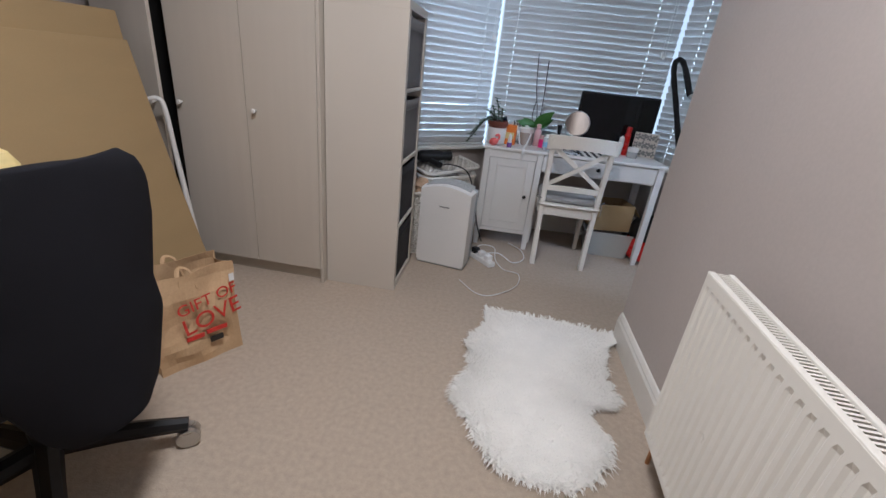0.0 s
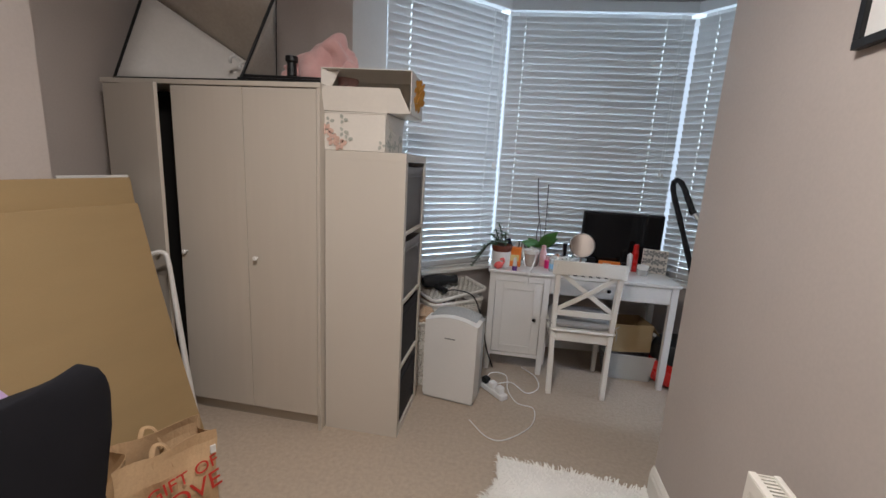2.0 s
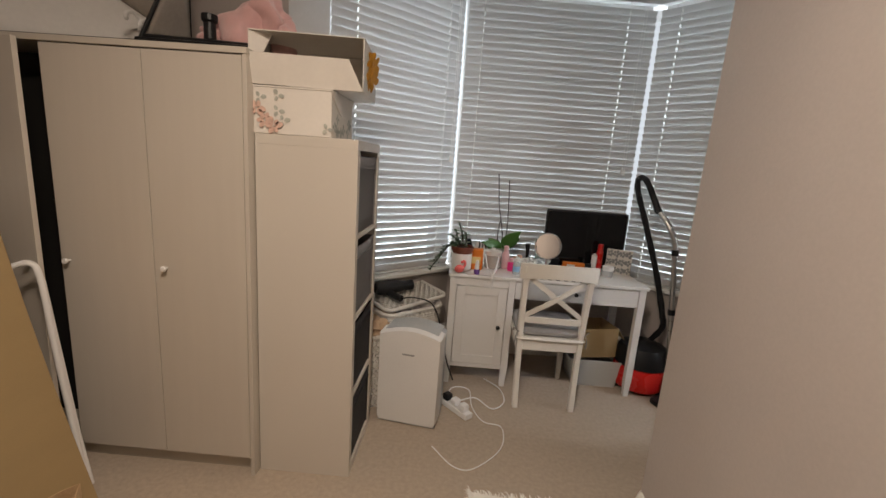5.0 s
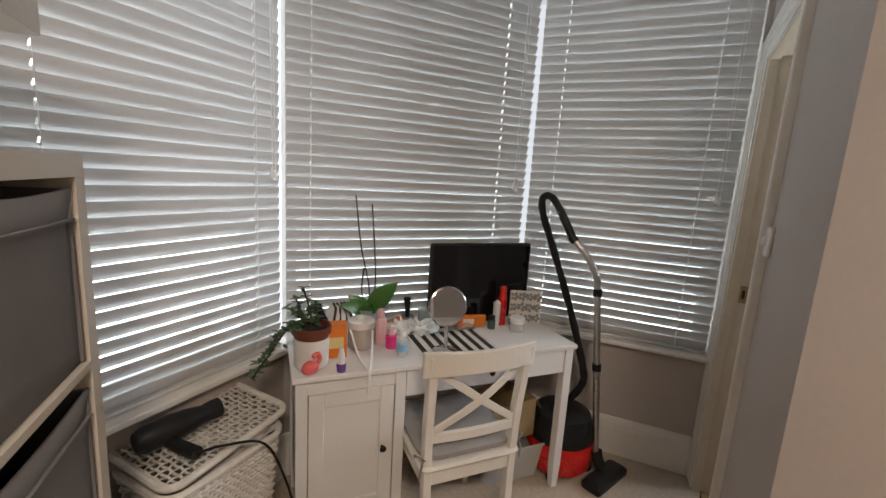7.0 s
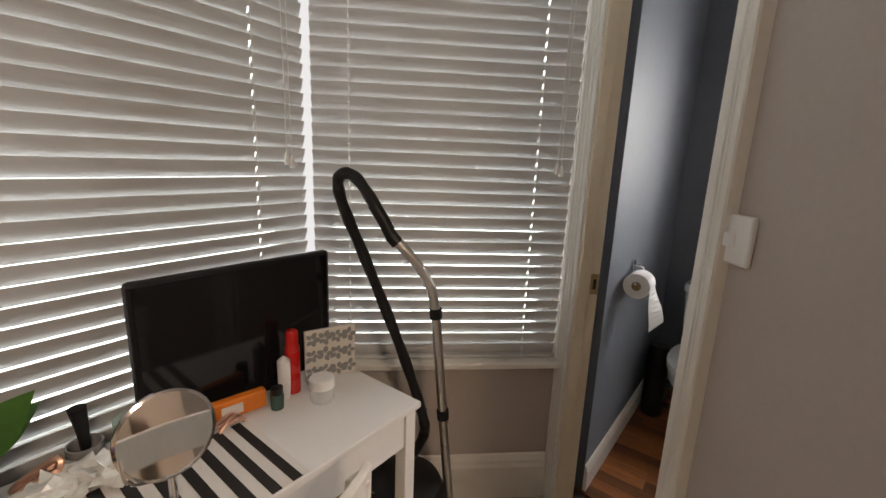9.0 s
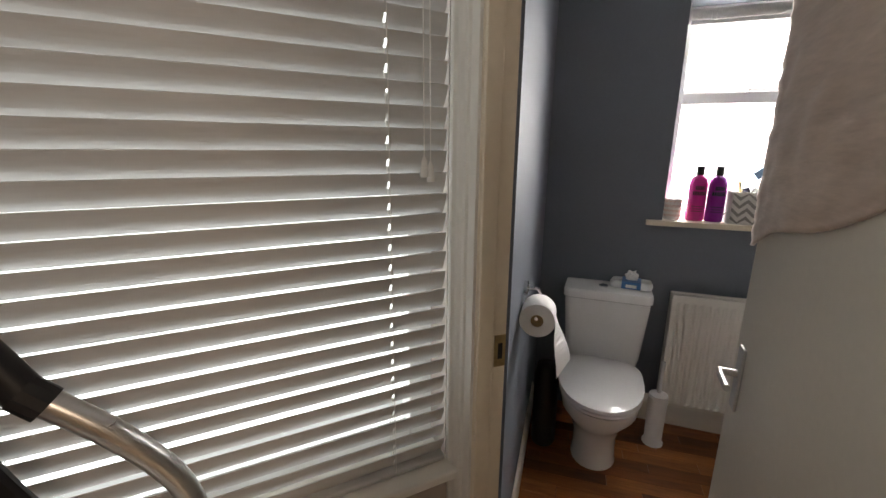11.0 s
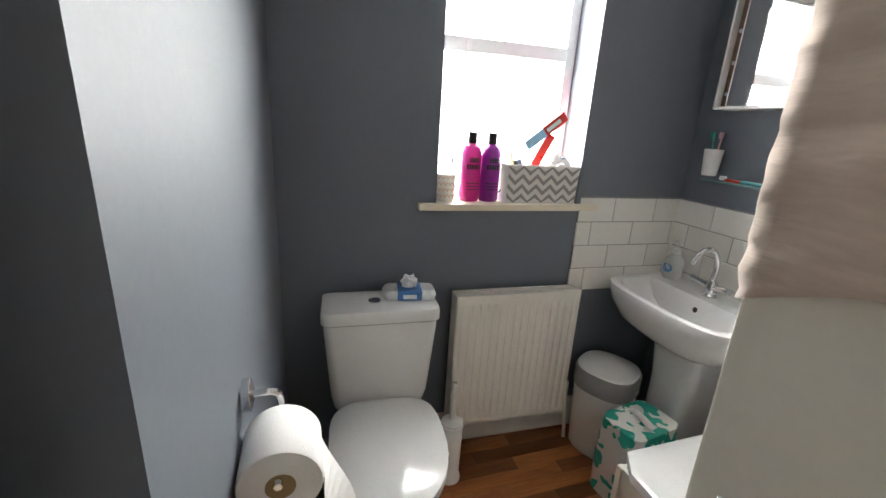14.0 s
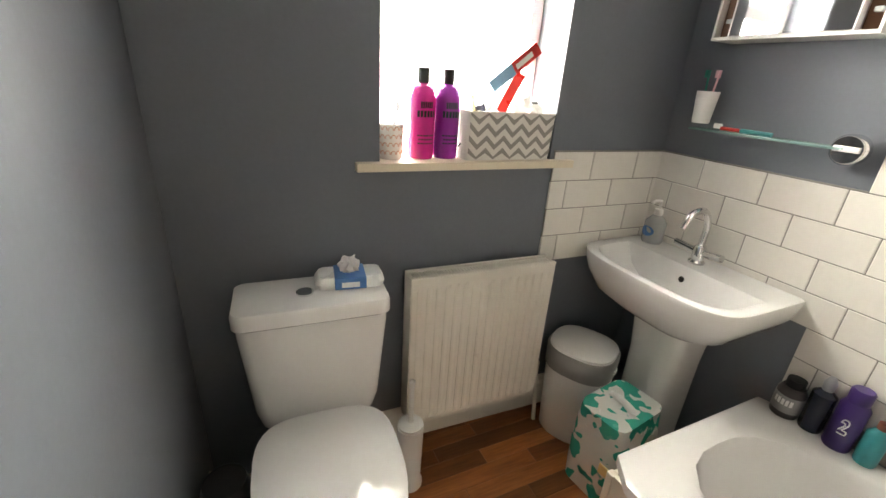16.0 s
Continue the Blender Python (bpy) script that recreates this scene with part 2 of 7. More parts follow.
def loft(bm, rings, cap=True, closed=True):
    rows = [[bm.verts.new(Vector(p)) for p in r] for r in rings]
    n = len(rows[0])
    for a, b in zip(rows, rows[1:]):
        for i in range(n if closed else n - 1):
            j = (i + 1) % n
            bm.faces.new((a[i], a[j], b[j], b[i]))
    if cap and closed:
        bm.faces.new(rows[0][::-1])
        bm.faces.new(rows[-1])
    return rows


def lathe(bm, profile, c=(0, 0, 0), n=28, m=None):
    rings = []
    for r, z in profile:
        ring = [Vector((c[0] + max(r, 0.0004) * math.cos(2 * math.pi * k / n), c[1] + max(r, 0.0004) * math.sin(2 * math.pi * k / n), c[2] + z)) for k in range(n)]
        rings.append([m @ v for v in ring] if m is not None else ring)
    return loft(bm, rings)


def smooth_line(pts, steps=6):
    pts = [Vector(p) for p in pts]
    if len(pts) < 3:
        return pts
    out = []
    ext = [2 * pts[0] - pts[1]] + pts + [2 * pts[-1] - pts[-2]]
    for i in range(1, len(ext) - 2):
        p0, p1, p2, p3 = ext[i - 1:i + 3]
        for k in range(steps):
            t = k / steps
            out.append(0.5 * (2 * p1 + (p2 - p0) * t + (2 * p0 - 5 * p1 + 4 * p2 - p3) * t * t + (3 * p1 - p0 - 3 * p2 + p3) * t ** 3))
    out.append(pts[-1])
    return out


def tube(bm, pts, r, n=10, steps=6, flat=1.0, radii=None):
    line = smooth_line(pts, steps)
    rings, side = [], None
    for i, p in enumerate(line):
        d = (line[min(i + 1, len(line) - 1)] - line[max(i - 1, 0)]).normalized()
        if side is None:
            side = d.orthogonal().normalized()
        side = (side - d * side.dot(d)).normalized()
        up = d.cross(side)
        rr = r if radii is None else radii(i / max(1, len(line) - 1))
        rings.append([p + (side * math.cos(2 * math.pi * k / n) * flat + up * math.sin(2 * math.pi * k / n)) * rr for k in range(n)])
    return loft(bm, rings)


def blob(bm, c, r, seed=0, rough=0.25, sub=3, freq=2.0):
    res = bmesh.ops.create_icosphere(bm, subdivisions=sub, radius=1.0)
    for v in res["verts"]:
        k = 1 + rough * noise.noise(v.co * freq + Vector((seed * 7.1, seed * 3.3, seed)))
        v.co = Vector((c[0] + v.co.x * r[0] * k, c[1] + v.co.y * r[1] * k, c[2] + v.co.z * r[2] * k))


def rrect(w, d, r, n=5):
    out = []
    for cx, cy, a0 in ((w / 2 - r, d / 2 - r, 0), (-w / 2 + r, d / 2 - r, 90), (-w / 2 + r, -d / 2 + r, 180), (w / 2 - r, -d / 2 + r, 270)):
        for k in range(n + 1):
            a = radians(a0 + 90 * k / n)
            out.append((cx + r * math.cos(a), cy + r * math.sin(a)))
    return out


def ring_at(w, d, r, z, c=(0, 0), n=5):
    return [(c[0] + x, c[1] + y, z) for x, y in rrect(w, d, r, n)]


def finish(bm, bevel=0.0, seg=2):
    bmesh.ops.recalc_face_normals(bm, faces=bm.faces)
    if bevel:
        edges = [e for e in bm.edges if len(e.link_faces) == 2 and e.calc_face_angle(0) > 0.6]
        bmesh.ops.bevel(bm, geom=edges, offset=bevel, segments=seg, affect="EDGES", profile=0.5, clamp_overlap=True)
    return bm


def part(name, bm, material, parent=None, label="", bevel=0.0, smooth=False, seg=2):
    finish(bm, bevel, seg)
    me = bpy.data.meshes.new(name)
    bm.to_mesh(me)
    bm.free()
    me.materials.append(material)
    if smooth:
        me.shade_smooth()
        me.set_sharp_from_angle(angle=radians(42))
    ob = new(name, me)
    if parent is not None:
        ob.parent = parent
    if label:
        ob["label"] = label
    return ob


def thing(name, at=(0, 0, 0), rz=0.0, label="", category="", group="", kind=""):
    ob = new(name)
    ob.empty_display_size = 0.1
    ob.matrix_world = pose(*at, 0, 0, rz)
    return tagged(ob, label, category, group, kind)


def solo(name, bm, material, label, category, at=(0, 0, 0), rz=0.0, group="", kind="", bevel=0.0, smooth=False):
    ob = part(name, bm, material, None, "", bevel, smooth)
    ob.matrix_world = pose(*at, 0, 0, rz)
    return tagged(ob, label, category, group, kind)


def boxes(name, material, parent, *dims, bevel=0.0, label="", smooth=False):
    bm = bm_()
    for d in dims:
        box(bm, *d)
    return part(name, bm, material, parent, label, bevel, smooth)


def slab(bm, p0, p1, z0, z1, thick):
    """A wall piece: face along p0-p1, its thickness to the right of that direction."""
    a, b = Vector(p0), Vector(p1)
    d = (b - a).normalized()
    nrm = Vector((d.y, -d.x)) * thick
    pts = [a, b, b + nrm, a + nrm]
    loft(bm, [[(p.x, p.y, z0) for p in pts], [(p.x, p.y, z1) for p in pts]])


def wall(name, material, label, pieces):
    bm = bm_()
    for p0, p1, z0, z1, th in pieces:
        slab(bm, p0, p1, z0, z1, th)
    return tagged(part(name, bm, material), label, "wall", kind="structure")


# ---- structure: bedroom ----
D = Vector((0.78694, 0.61704))          # along the slanting door wall
N = Vector((0.61704, -0.78694))         # into the bathroom
S0 = Vector((1.125, 2.195))


def diag(s, off=0.0):
    p = S0 + D * s + N * off
    return (p.x, p.y)


wall("wall_right", WALL, "taupe painted wall behind the radiator", [((1.125, 2.195), (1.125, -1.6), 0, ROOM_H, -0.12)])
wall("wall_door", WALL, "slanting taupe wall with the bathroom doorway", [
    (diag(0), diag(0.575), 0, ROOM_H, 0.074), (diag(0.575), diag(1.34), 2.08, ROOM_H, 0.074), (diag(1.34), diag(1.47), 0, ROOM_H, 0.074)])
wall("wall_door_bath_side", BLUE, "slate blue painted back of the slanting wall", [
    (diag(0.06, 0.074), diag(0.575, 0.074), 0, ROOM_H, 0.012), (diag(0.575, 0.074), diag(1.34, 0.074), 2.08, ROOM_H, 0.012), (diag(1.34, 0.074), diag(1.46, 0.074), 0, ROOM_H, 0.012)])
# bay: low walls under the windows, piers and head
bay_in = BAY
OUT = 0.075


def outset(i, k):
    (ax, ay), (bx, by) = BAY[i], BAY[i + 1]
    ln = math.hypot(bx - ax, by - ay)
    return -(by - ay) / ln * k, (bx - ax) / ln * k


for i, nm in enumerate(("wall_bay_left", "wall_bay_middle", "wall_bay_right")):
    ox, oy = outset(i, 0.0)
    a, b = (BAY[i][0] + ox, BAY[i][1] + oy), (BAY[i + 1][0] + ox, BAY[i + 1][1] + oy)
    wall(nm, WALL, "taupe painted wall under a bay window", [(a, b, 0, 0.64, -0.22), (a, b, 2.58, ROOM_H, -0.22)])
wall("wall_behind_wardrobe", WALL, "taupe painted wall behind the wardrobe", [((-1.80, 2.84), (-0.60, 2.84), 0, ROOM_H, -0.25)])
wall("wall_pier", mat("pale_pier_paint", (0.62, 0.60, 0.58), 0.7, vary=0.04), "pale window pier beside the bay", [((-0.60, 2.84), (-0.47, 3.06), 0, ROOM_H, -0.22)])
wall("wall_left", WALL, "taupe painted wall in the recess", [((-1.80, -1.6), (-1.80, 2.9), 0, ROOM_H, -0.15)])
wall("chimney_breast", WALL, "taupe painted chimney breast", [((-1.36, 0.0), (-1.36, 1.73), 0, ROOM_H, -0.44)])
wall("wall_back", WALL, "taupe painted wall at the back of the bedroom", [((1.3, -1.6), (-1.95, -1.6), 0, ROOM_H, -0.15)])

tagged(boxes("floor", CARPET, None, (-2.0, -1.75, -0.10, 1.55, 2.5, 0.0), (-2.0, 2.5, -0.10, 1.55, 4.3, 0.0)), "beige cut-pile carpet with wear marks", "carpet", kind="structure")
bm = bm_()
pts = [(1.55, 2.56), diag(1.47, 0.05), (2.45, 3.2), (2.45, 3.6), (1.55, 4.3)]
loft(bm, [[(x, y, -0.1) for x, y in pts], [(x, y, 0.0) for x, y in pts]])
tagged(part("floor_bay", bm, CARPET), "beige cut-pile carpet in the bay", "carpet", kind="structure")
tagged(boxes("ceiling", CEIL, None, (-2.0, -1.75, ROOM_H, 4.1, 4.3, ROOM_H + 0.12)), "white painted ceiling", "ceiling", kind="structure")


def skirting(name, p0, p1, h=0.155, th=0.018, label="white gloss moulded skirting board", sub=None):
    """Runs along p0-p1, its thickness to the left of that direction."""
    a, b = Vector(p0), Vector(p1)
    d = (b - a).normalized()
    nrm = Vector((-d.y, d.x))
    bm = bm_()
    prof = [(0, 0), (th, 0), (th, h * 0.72), (th * 0.75, h * 0.80), (th * 0.75, h * 0.86), (th * 0.35, h * 0.97), (0, h)]
    loft(bm, [[(p.x + nrm.x * o, p.y + nrm.y * o, z) for o, z in prof] for p in (a, b)])
    return tagged(part(name, bm, GLOSS), label, "skirting board", kind="structure")


skirting("baseboard_right", (1.125, -1.6), (1.125, 2.19))
skirting("baseboard_door", diag(0.0), diag(0.52))
skirting("baseboard_bay_right", (2.222, 3.093), BAY[2], 0.215, 0.02)
skirting("baseboard_bay_middle", BAY[2], BAY[1], 0.215, 0.02)
skirting("baseboard_bay_left", BAY[1], BAY[0], 0.215, 0.02)
skirting("baseboard_wardrobe", (-0.62, 2.84), (-1.78, 2.84))


# ---- pale overcast sky seen beyond the windows ----
def glow(name, colour, strength):
    m = bpy.data.materials.new(name)
    m.use_nodes = True
    n, l = m.node_tree.nodes, m.node_tree.links
    e = n.new("ShaderNodeEmission")
    e.inputs["Color"].default_value, e.inputs["Strength"].default_value = (*colour, 1), strength
    l.new(e.outputs[0], n["Material Output"].inputs["Surface"])
    return m


OVERCAST = glow("overcast_sky_glow", (0.90, 0.96, 1.0), 0.85)
bm = bm_()
arc = [(-2.6, 3.3), (-1.6, 4.6), (0.9, 5.3), (3.2, 4.6), (3.6, 3.6)]
loft(bm, [[(x, y, -0.6) for x, y in arc], [(x, y, 3.6) for x, y in arc]], cap=False, closed=False)
tagged(part("backdrop", bm, OVERCAST), "pale overcast sky beyond the bay window", "sky", kind="structure")
bm = bm_()
loft(bm, [[(4.6, 0.6, 0.2), (4.6, 3.4, 0.2)], [(4.6, 0.6, 3.4), (4.6, 3.4, 3.4)]], cap=False, closed=False)
tagged(part("backdrop", bm, glow("pale_sky_glow", (0.95, 0.97, 1.0), 0.85)), "pale overcast sky beyond the bathroom window", "sky", kind="structure")


# ---- bay windows and blinds ----
def bay_window(i):
    (ax, ay), (bx, by) = BAY[i], BAY[i + 1]
    ln = math.hypot(bx - ax, by - ay)
    ang = math.degrees(math.atan2(by - ay, bx - ax))
    w = thing("window_%d" % (i + 1), (ax, ay, 0), ang, "white sash window behind a venetian blind", "window", kind="structure")
    y0, y1 = 0.10, 0.16
    boxes("window_frame", PVC, w, (0.0, y0, 0.66, 0.07, y1, 2.58), (ln - 0.07, y0, 0.66, ln, y1, 2.58), (0.07, y0, 0.66, ln - 0.07, y1, 0.73), (0.07, y0, 2.51, ln - 0.07, y1, 2.58),
          (0.07, y0, 1.55, ln - 0.07, y1, 1.61), bevel=0.006)
    if i == 2:
        boxes("reveal", WALL, w, (ln - 0.004, 0.012, 0.668, ln + 0.05, 0.22, 2.579), label="taupe painted window reveal")
    boxes("window_sill", GLOSS, w, (-0.01, -0.055, 0.642, ln + 0.01, 0.20, 0.667), bevel=0.006)
    for z0, z1 in ((0.73, 1.55), (1.61, 2.51)):
        g = boxes("pane", GLASS, w, (0.07, y0 + 0.025, z0, ln - 0.07, y0 + 0.031, z1))
        g.visible_shadow = False
    blind = thing("venetian_blind", (ax, ay, 0), ang, "white slatted venetian blind, lowered and nearly closed", "window blind", "blinds in the bay")
    e = 0.013
    boxes("headrail", SLAT, blind, (e, -0.012, 2.55, ln - e, 0.045, 2.60), bevel=0.004)
    boxes("valance", SLAT, blind, (0.002, -0.032, 2.542, ln - 0.002, -0.022, 2.614), bevel=0.003)
    boxes("bottom_rail", SLAT, blind, (e, -0.005, 0.669, ln - e, 0.030, 0.682), bevel=0.004)
    # one slat, slightly arched, upper edge towards the room
    pitch, tilt, wd = 0.047, radians(67), 0.052
    bm = bm_()

    def strip(xa, xb, ua, ub):
        """A piece of the arched slat between two stations along it and two across it."""
        arc_ = [(u, 0.0032 * (1 - (2 * u / wd) ** 2)) for u in [ua + (ub - ua) * k / 6 for k in range(7)]]
        prof = [(u, h + 0.0013) for u, h in arc_] + [(u, h - 0.0013) for u, h in arc_[::-1]]
        loft(bm, [[(x, -u * math.cos(tilt) - h * math.sin(tilt) + 0.012, u * math.sin(tilt) - h * math.cos(tilt)) for u, h in prof] for x in (xa, xb)])

    # cord slots are cut right through the slat
    cords = ((0.17, 0.835), (0.118, 1.095), (0.143, 0.842))[i]
    cuts = [e] + [c + o for c in cords for o in (-0.003, 0.003)] + [ln - e]
    for k in range(5):
        if k % 2:
            strip(cuts[k], cuts[k + 1], -wd / 2, -0.009)
            strip(cuts[k], cuts[k + 1], 0.009, wd / 2)
        else:
            strip(cuts[k], cuts[k + 1], -wd / 2, wd / 2)
    first = part("slat", bm, SLAT, blind)
    rng = random.Random(i)
    n = 38
    for k in range(n + 1):
        ob = first if k == 0 else first.copy()
        if k:
            scene.collection.objects.link(ob)
        z = 0.705 + k * pitch
        drop = 0.0
        if i == 2 and abs(z - 1.598) < pitch / 2:
            drop = 8.0
        ob.matrix_basis = pose(0, 0, z + rng.uniform(-0.0008, 0.0008), rng.uniform(-1.5, 1.5) + drop, rng.uniform(-0.05, 0.05), 0)
    for cx_ in cords:
        bm = bm_()
        for yy in (-0.004, 0.012, 0.030):
            tube(bm, [(cx_, yy, 0.68), (cx_, yy, 2.56)], 0.0012, 5, 1)
        part("ladder_cord", bm, CORD, blind)
    for fx, zb in ((0.915, 1.46), (0.93, 1.45)):
        bm = bm_()
        tube(bm, [(ln * fx, -0.018, 2.56), (ln * fx, -0.032, zb)], 0.0012, 5, 1)
        lathe(bm, [(0.002, 0.04), (0.006, 0.03), (0.009, 0.0), (0.008, -0.004)], (ln * fx, -0.032, zb - 0.03), 10)
        part("pull_cord", bm, CORD, blind)


for i in range(3):
    bay_window(i)

# ---- doorway ----
ang_d = math.degrees(math.atan2(D.y, D.x))
frame_ = thing("door_frame", (S0.x, S0.y, 0), ang_d, "cream door lining with white moulded architrave", "door frame", kind="structure")


def architrave(x0, x1):
    """A moulded upright from its inner edge x0 to its outer edge x1."""
    bm = bm_()
    prof = [(0, 0), (0, 0.010), (0.30, 0.011), (0.34, 0.016), (0.44, 0.018), (0.50, 0.013), (0.58, 0.020), (0.66, 0.023), (0.74, 0.019), (0.80, 0.026), (0.97, 0.026), (1.0, 0.022), (1.0, 0)]
    loft(bm, [[(x0 + u * (x1 - x0), d, z) for u, d in prof] for z in (0, 2.14)])
    return bm


part("architrave", architrave(0.606, 0.522), GLOSS, frame_, "white gloss architrave")
part("architrave", architrave(1.314, 1.428), GLOSS, frame_, "white gloss architrave")
boxes("architrave", GLOSS, frame_, (0.606, 0.001, 2.045, 1.314, 0.012, 2.085), (0.606, 0.001, 2.085, 1.314, 0.025, 2.14), bevel=0.004)
boxes("lining", CREAM, frame_, (0.575, -0.077, 0, 0.602, 0.003, 2.08), (1.308, -0.077, 0, 1.338, 0.003, 2.08), (0.602, -0.077, 2.05, 1.308, 0.003, 2.08), bevel=0.003)
boxes("door_stop", CREAM, frame_, (1.296, -0.037, 0, 1.3075, 0.002, 2.05), (0.6025, -0.037, 0, 0.614, 0.002, 2.05), (0.614, -0.037, 2.038, 1.296, 0.002, 2.0495), bevel=0.003)
boxes("strike_plate", BRASS, frame_, (1.3045, -0.074, 0.985, 1.3078, -0.046, 1.065), label="worn brass strike plate")
# flat black sheet on the plate, painted shade in place of a latch hole
boxes("strike_hole_shade", DARK, frame_, (1.3040, -0.066, 1.005, 1.3046, -0.054, 1.045))
boxes("threshold", BRASS, frame_, (0.602, -0.075, 0.0, 1.308, -0.040, 0.006), bevel=0.002)

sw = thing("light_switch", (*diag(0.512), 1.345), ang_d, "white plastic light switch on the wall", "switch")
boxes("plate", PVC, sw, (-0.045, 0.0, -0.043, 0.041, 0.012, 0.043), bevel=0.004)
bm = bm_()
box(bm, -0.012, 0.010, -0.014, 0.012, 0.019, 0.012)
part("rocker", bm, PVC, sw, bevel=0.003)

# ---- structure: bathroom ----
BX0, BX1 = (3.575, 1.20), (3.655, 2.95)     # back wall of the bathroom
bd = (Vector(BX1) - Vector(BX0)).normalized()
RB = math.degrees(math.atan2(bd.y, bd.x)) - 90


def back(y, off=0.0):
    """A point on the bathroom's back wall at depth y; off metres into the room."""
    t = (y - BX0[1]) / bd.y
    return (BX0[0] + bd.x * t - bd.y * off, y + bd.x * off)


wy0, wy1, wz0, wz1 = 1.745, 2.365, 1.135, 2.16
wall("wall_bath_window", BLUE, "slate blue painted wall with a window", [
    (BX1, back(wy1), 0, ROOM_H, -0.30), (back(wy1), back(wy0), 0, wz0, -0.30), (back(wy1), back(wy0), wz1, ROOM_H, -0.30), (back(wy0), BX0, 0, ROOM_H, -0.30)])
wall("wall_bath_left", BLUE, "slate blue satin painted wall", [((2.362, 2.955), (4.0, 2.955), 0, ROOM_H, -0.25)])
wall("wall_bath_right", BLUE, "slate blue painted wall behind the basin", [((1.245, 1.20), (3.9, 1.20), 0, ROOM_H, 0.15)])
skirting("baseboard_bath_left", (3.60, 2.955), (2.364, 2.955), 0.13, 0.016)
tagged(boxes("floor_bath", GAP, None, (1.24, 1.05, -0.06, 4.0, 2.9, -0.008), (1.75, 2.9, -0.06, 4.0, 3.2, -0.008)), "dark joint bed under the laminate", "floor", kind="structure")


# ---- bedroom furniture ----
def wardrobe():
    w = thing("wardrobe", (-1.675, 2.25, 0), 0, "tall off-white three-door wardrobe, one door ajar", "wardrobe")
    W, Dp, H = 1.163, 0.55, 1.762
    for nm, dims in (("side_panel", (0, 0.02, 0, 0.016, Dp, H - 0.022)), ("side_panel", (W - 0.016, 0.0, 0, W, Dp, H - 0.022)), ("back_panel", (0.016, Dp - 0.006, 0.1, W - 0.016, Dp, H - 0.022)),
                     ("divider", (0.39, 0.03, 0.1, 0.405, Dp - 0.01, H - 0.03)), ("bottom_board", (0.016, 0.03, 0.085, W - 0.016, Dp - 0.01, 0.10))):
        boxes(nm, WARD, w, dims, bevel=0.0015)
    boxes("top_board", WARD, w, (-0.004, -0.004, H - 0.022, W + 0.004, Dp, H), bevel=0.002)
    boxes("plinth", WARD, w, (0.016, 0.05, 0, W - 0.016, 0.066, 0.084), bevel=0.001)
    # added black sheet: shade of the interior behind the ajar door, put into colour
    boxes("interior_shade_sheet", DARK, w, (0.02, 0.20, 0.105, 0.385, 0.206, H - 0.03), label="black sheet standing in for the shade inside the wardrobe")
    for x0, x1, ang, knob in ((0.003, 0.385, -12.5, 0.35), (0.389, 0.771, 0, 0.035), (0.774, 1.145, 0, 0.05)):
        d = boxes("door", WARD, w, (0, 0.0, 0.088, x1 - x0, 0.018, H - 0.027), bevel=0.0015)
        d.matrix_local = pose(x0, 0, 0, 0, 0, ang)
        bm = bm_()
        lathe(bm, [(0.005, 0), (0.005, 0.012), (0.011, 0.018), (0.012, 0.024), (0.009, 0.028), (0.0, 0.029)], n=14, m=pose(knob, 0, 0.92, 90, 0, 0))
        part("knob", bm, WHITE, d, "small white knob", smooth=True)


wardrobe()


def cube_shelf():
    s = thing("cube_shelf", (-0.508, 2.297, 0), 0, "tall white four-cube storage shelf", "shelf")
    Dp, W, H, t = 0.40, 0.42, 1.47, 0.038
    boxes("side_panel", SHELFW, s, (0, 0, 0, Dp, t, H - t), bevel=0.001)
    boxes("side_panel", SHELFW, s, (0, W - t, 0, Dp, W, H - t), bevel=0.001)
    boxes("top_panel", SHELFW, s, (0, 0, H - t, Dp, W, H), bevel=0.001)
    boxes("bottom_panel", SHELFW, s, (0, t, 0, Dp, W - t, t), bevel=0.001)
    step = (H - 2 * t + 0.016) / 4
    for k in range(1, 4):
        z = t + k * step - 0.016
        boxes("shelf_board", SHELFW, s, (0, t, z, Dp, W - t, z + 0.016), bevel=0.001)
    for k in range(4):
        z0 = t + k * step + 0.002
        m, lab = (BLACKF, "black woven fabric storage box in a shelf cube") if k < 2 else (GREYF, "grey fabric storage box in a shelf cube")
        b = thing("storage_box", (-0.508, 2.297, z0), 0, lab, "storage box", "boxes in the cube shelf")
        h = 0.315 if k != 2 else 0.30
        a, c = t + 0.008, W - t - 0.008
        boxes("tub", m, b, (0.05, a, 0, 0.395, a + 0.006, h), (0.05, c - 0.006, 0, 0.395, c, h), (0.05, a, 0, 0.056, c, h), (0.056, a, 0, 0.389, c, 0.006), bevel=0.002)
        bm = bm_()
        rows = []
        for i in range(9):
            u = i / 8
            rows.append([(0.389 + 0.006 * math.sin(math.pi * u) * math.sin(math.pi * j / 6) + (0.008 if j == 6 else 0), a + (c - a) * u, h * j / 6 - (0.006 * math.sin(math.pi * u) if j == 6 else 0)) for j in range(7)])
        loft(bm, rows, closed=False)
        front = part("front_panel", bm, m, b, smooth=True)
        md = front.modifiers.new("thick", "SOLIDIFY")
        md.thickness = 0.006
        boxes("rim_binding", m, b, (0.392, a, h - 0.055, 0.3985, c, h - 0.05), bevel=0.001)


cube_shelf()


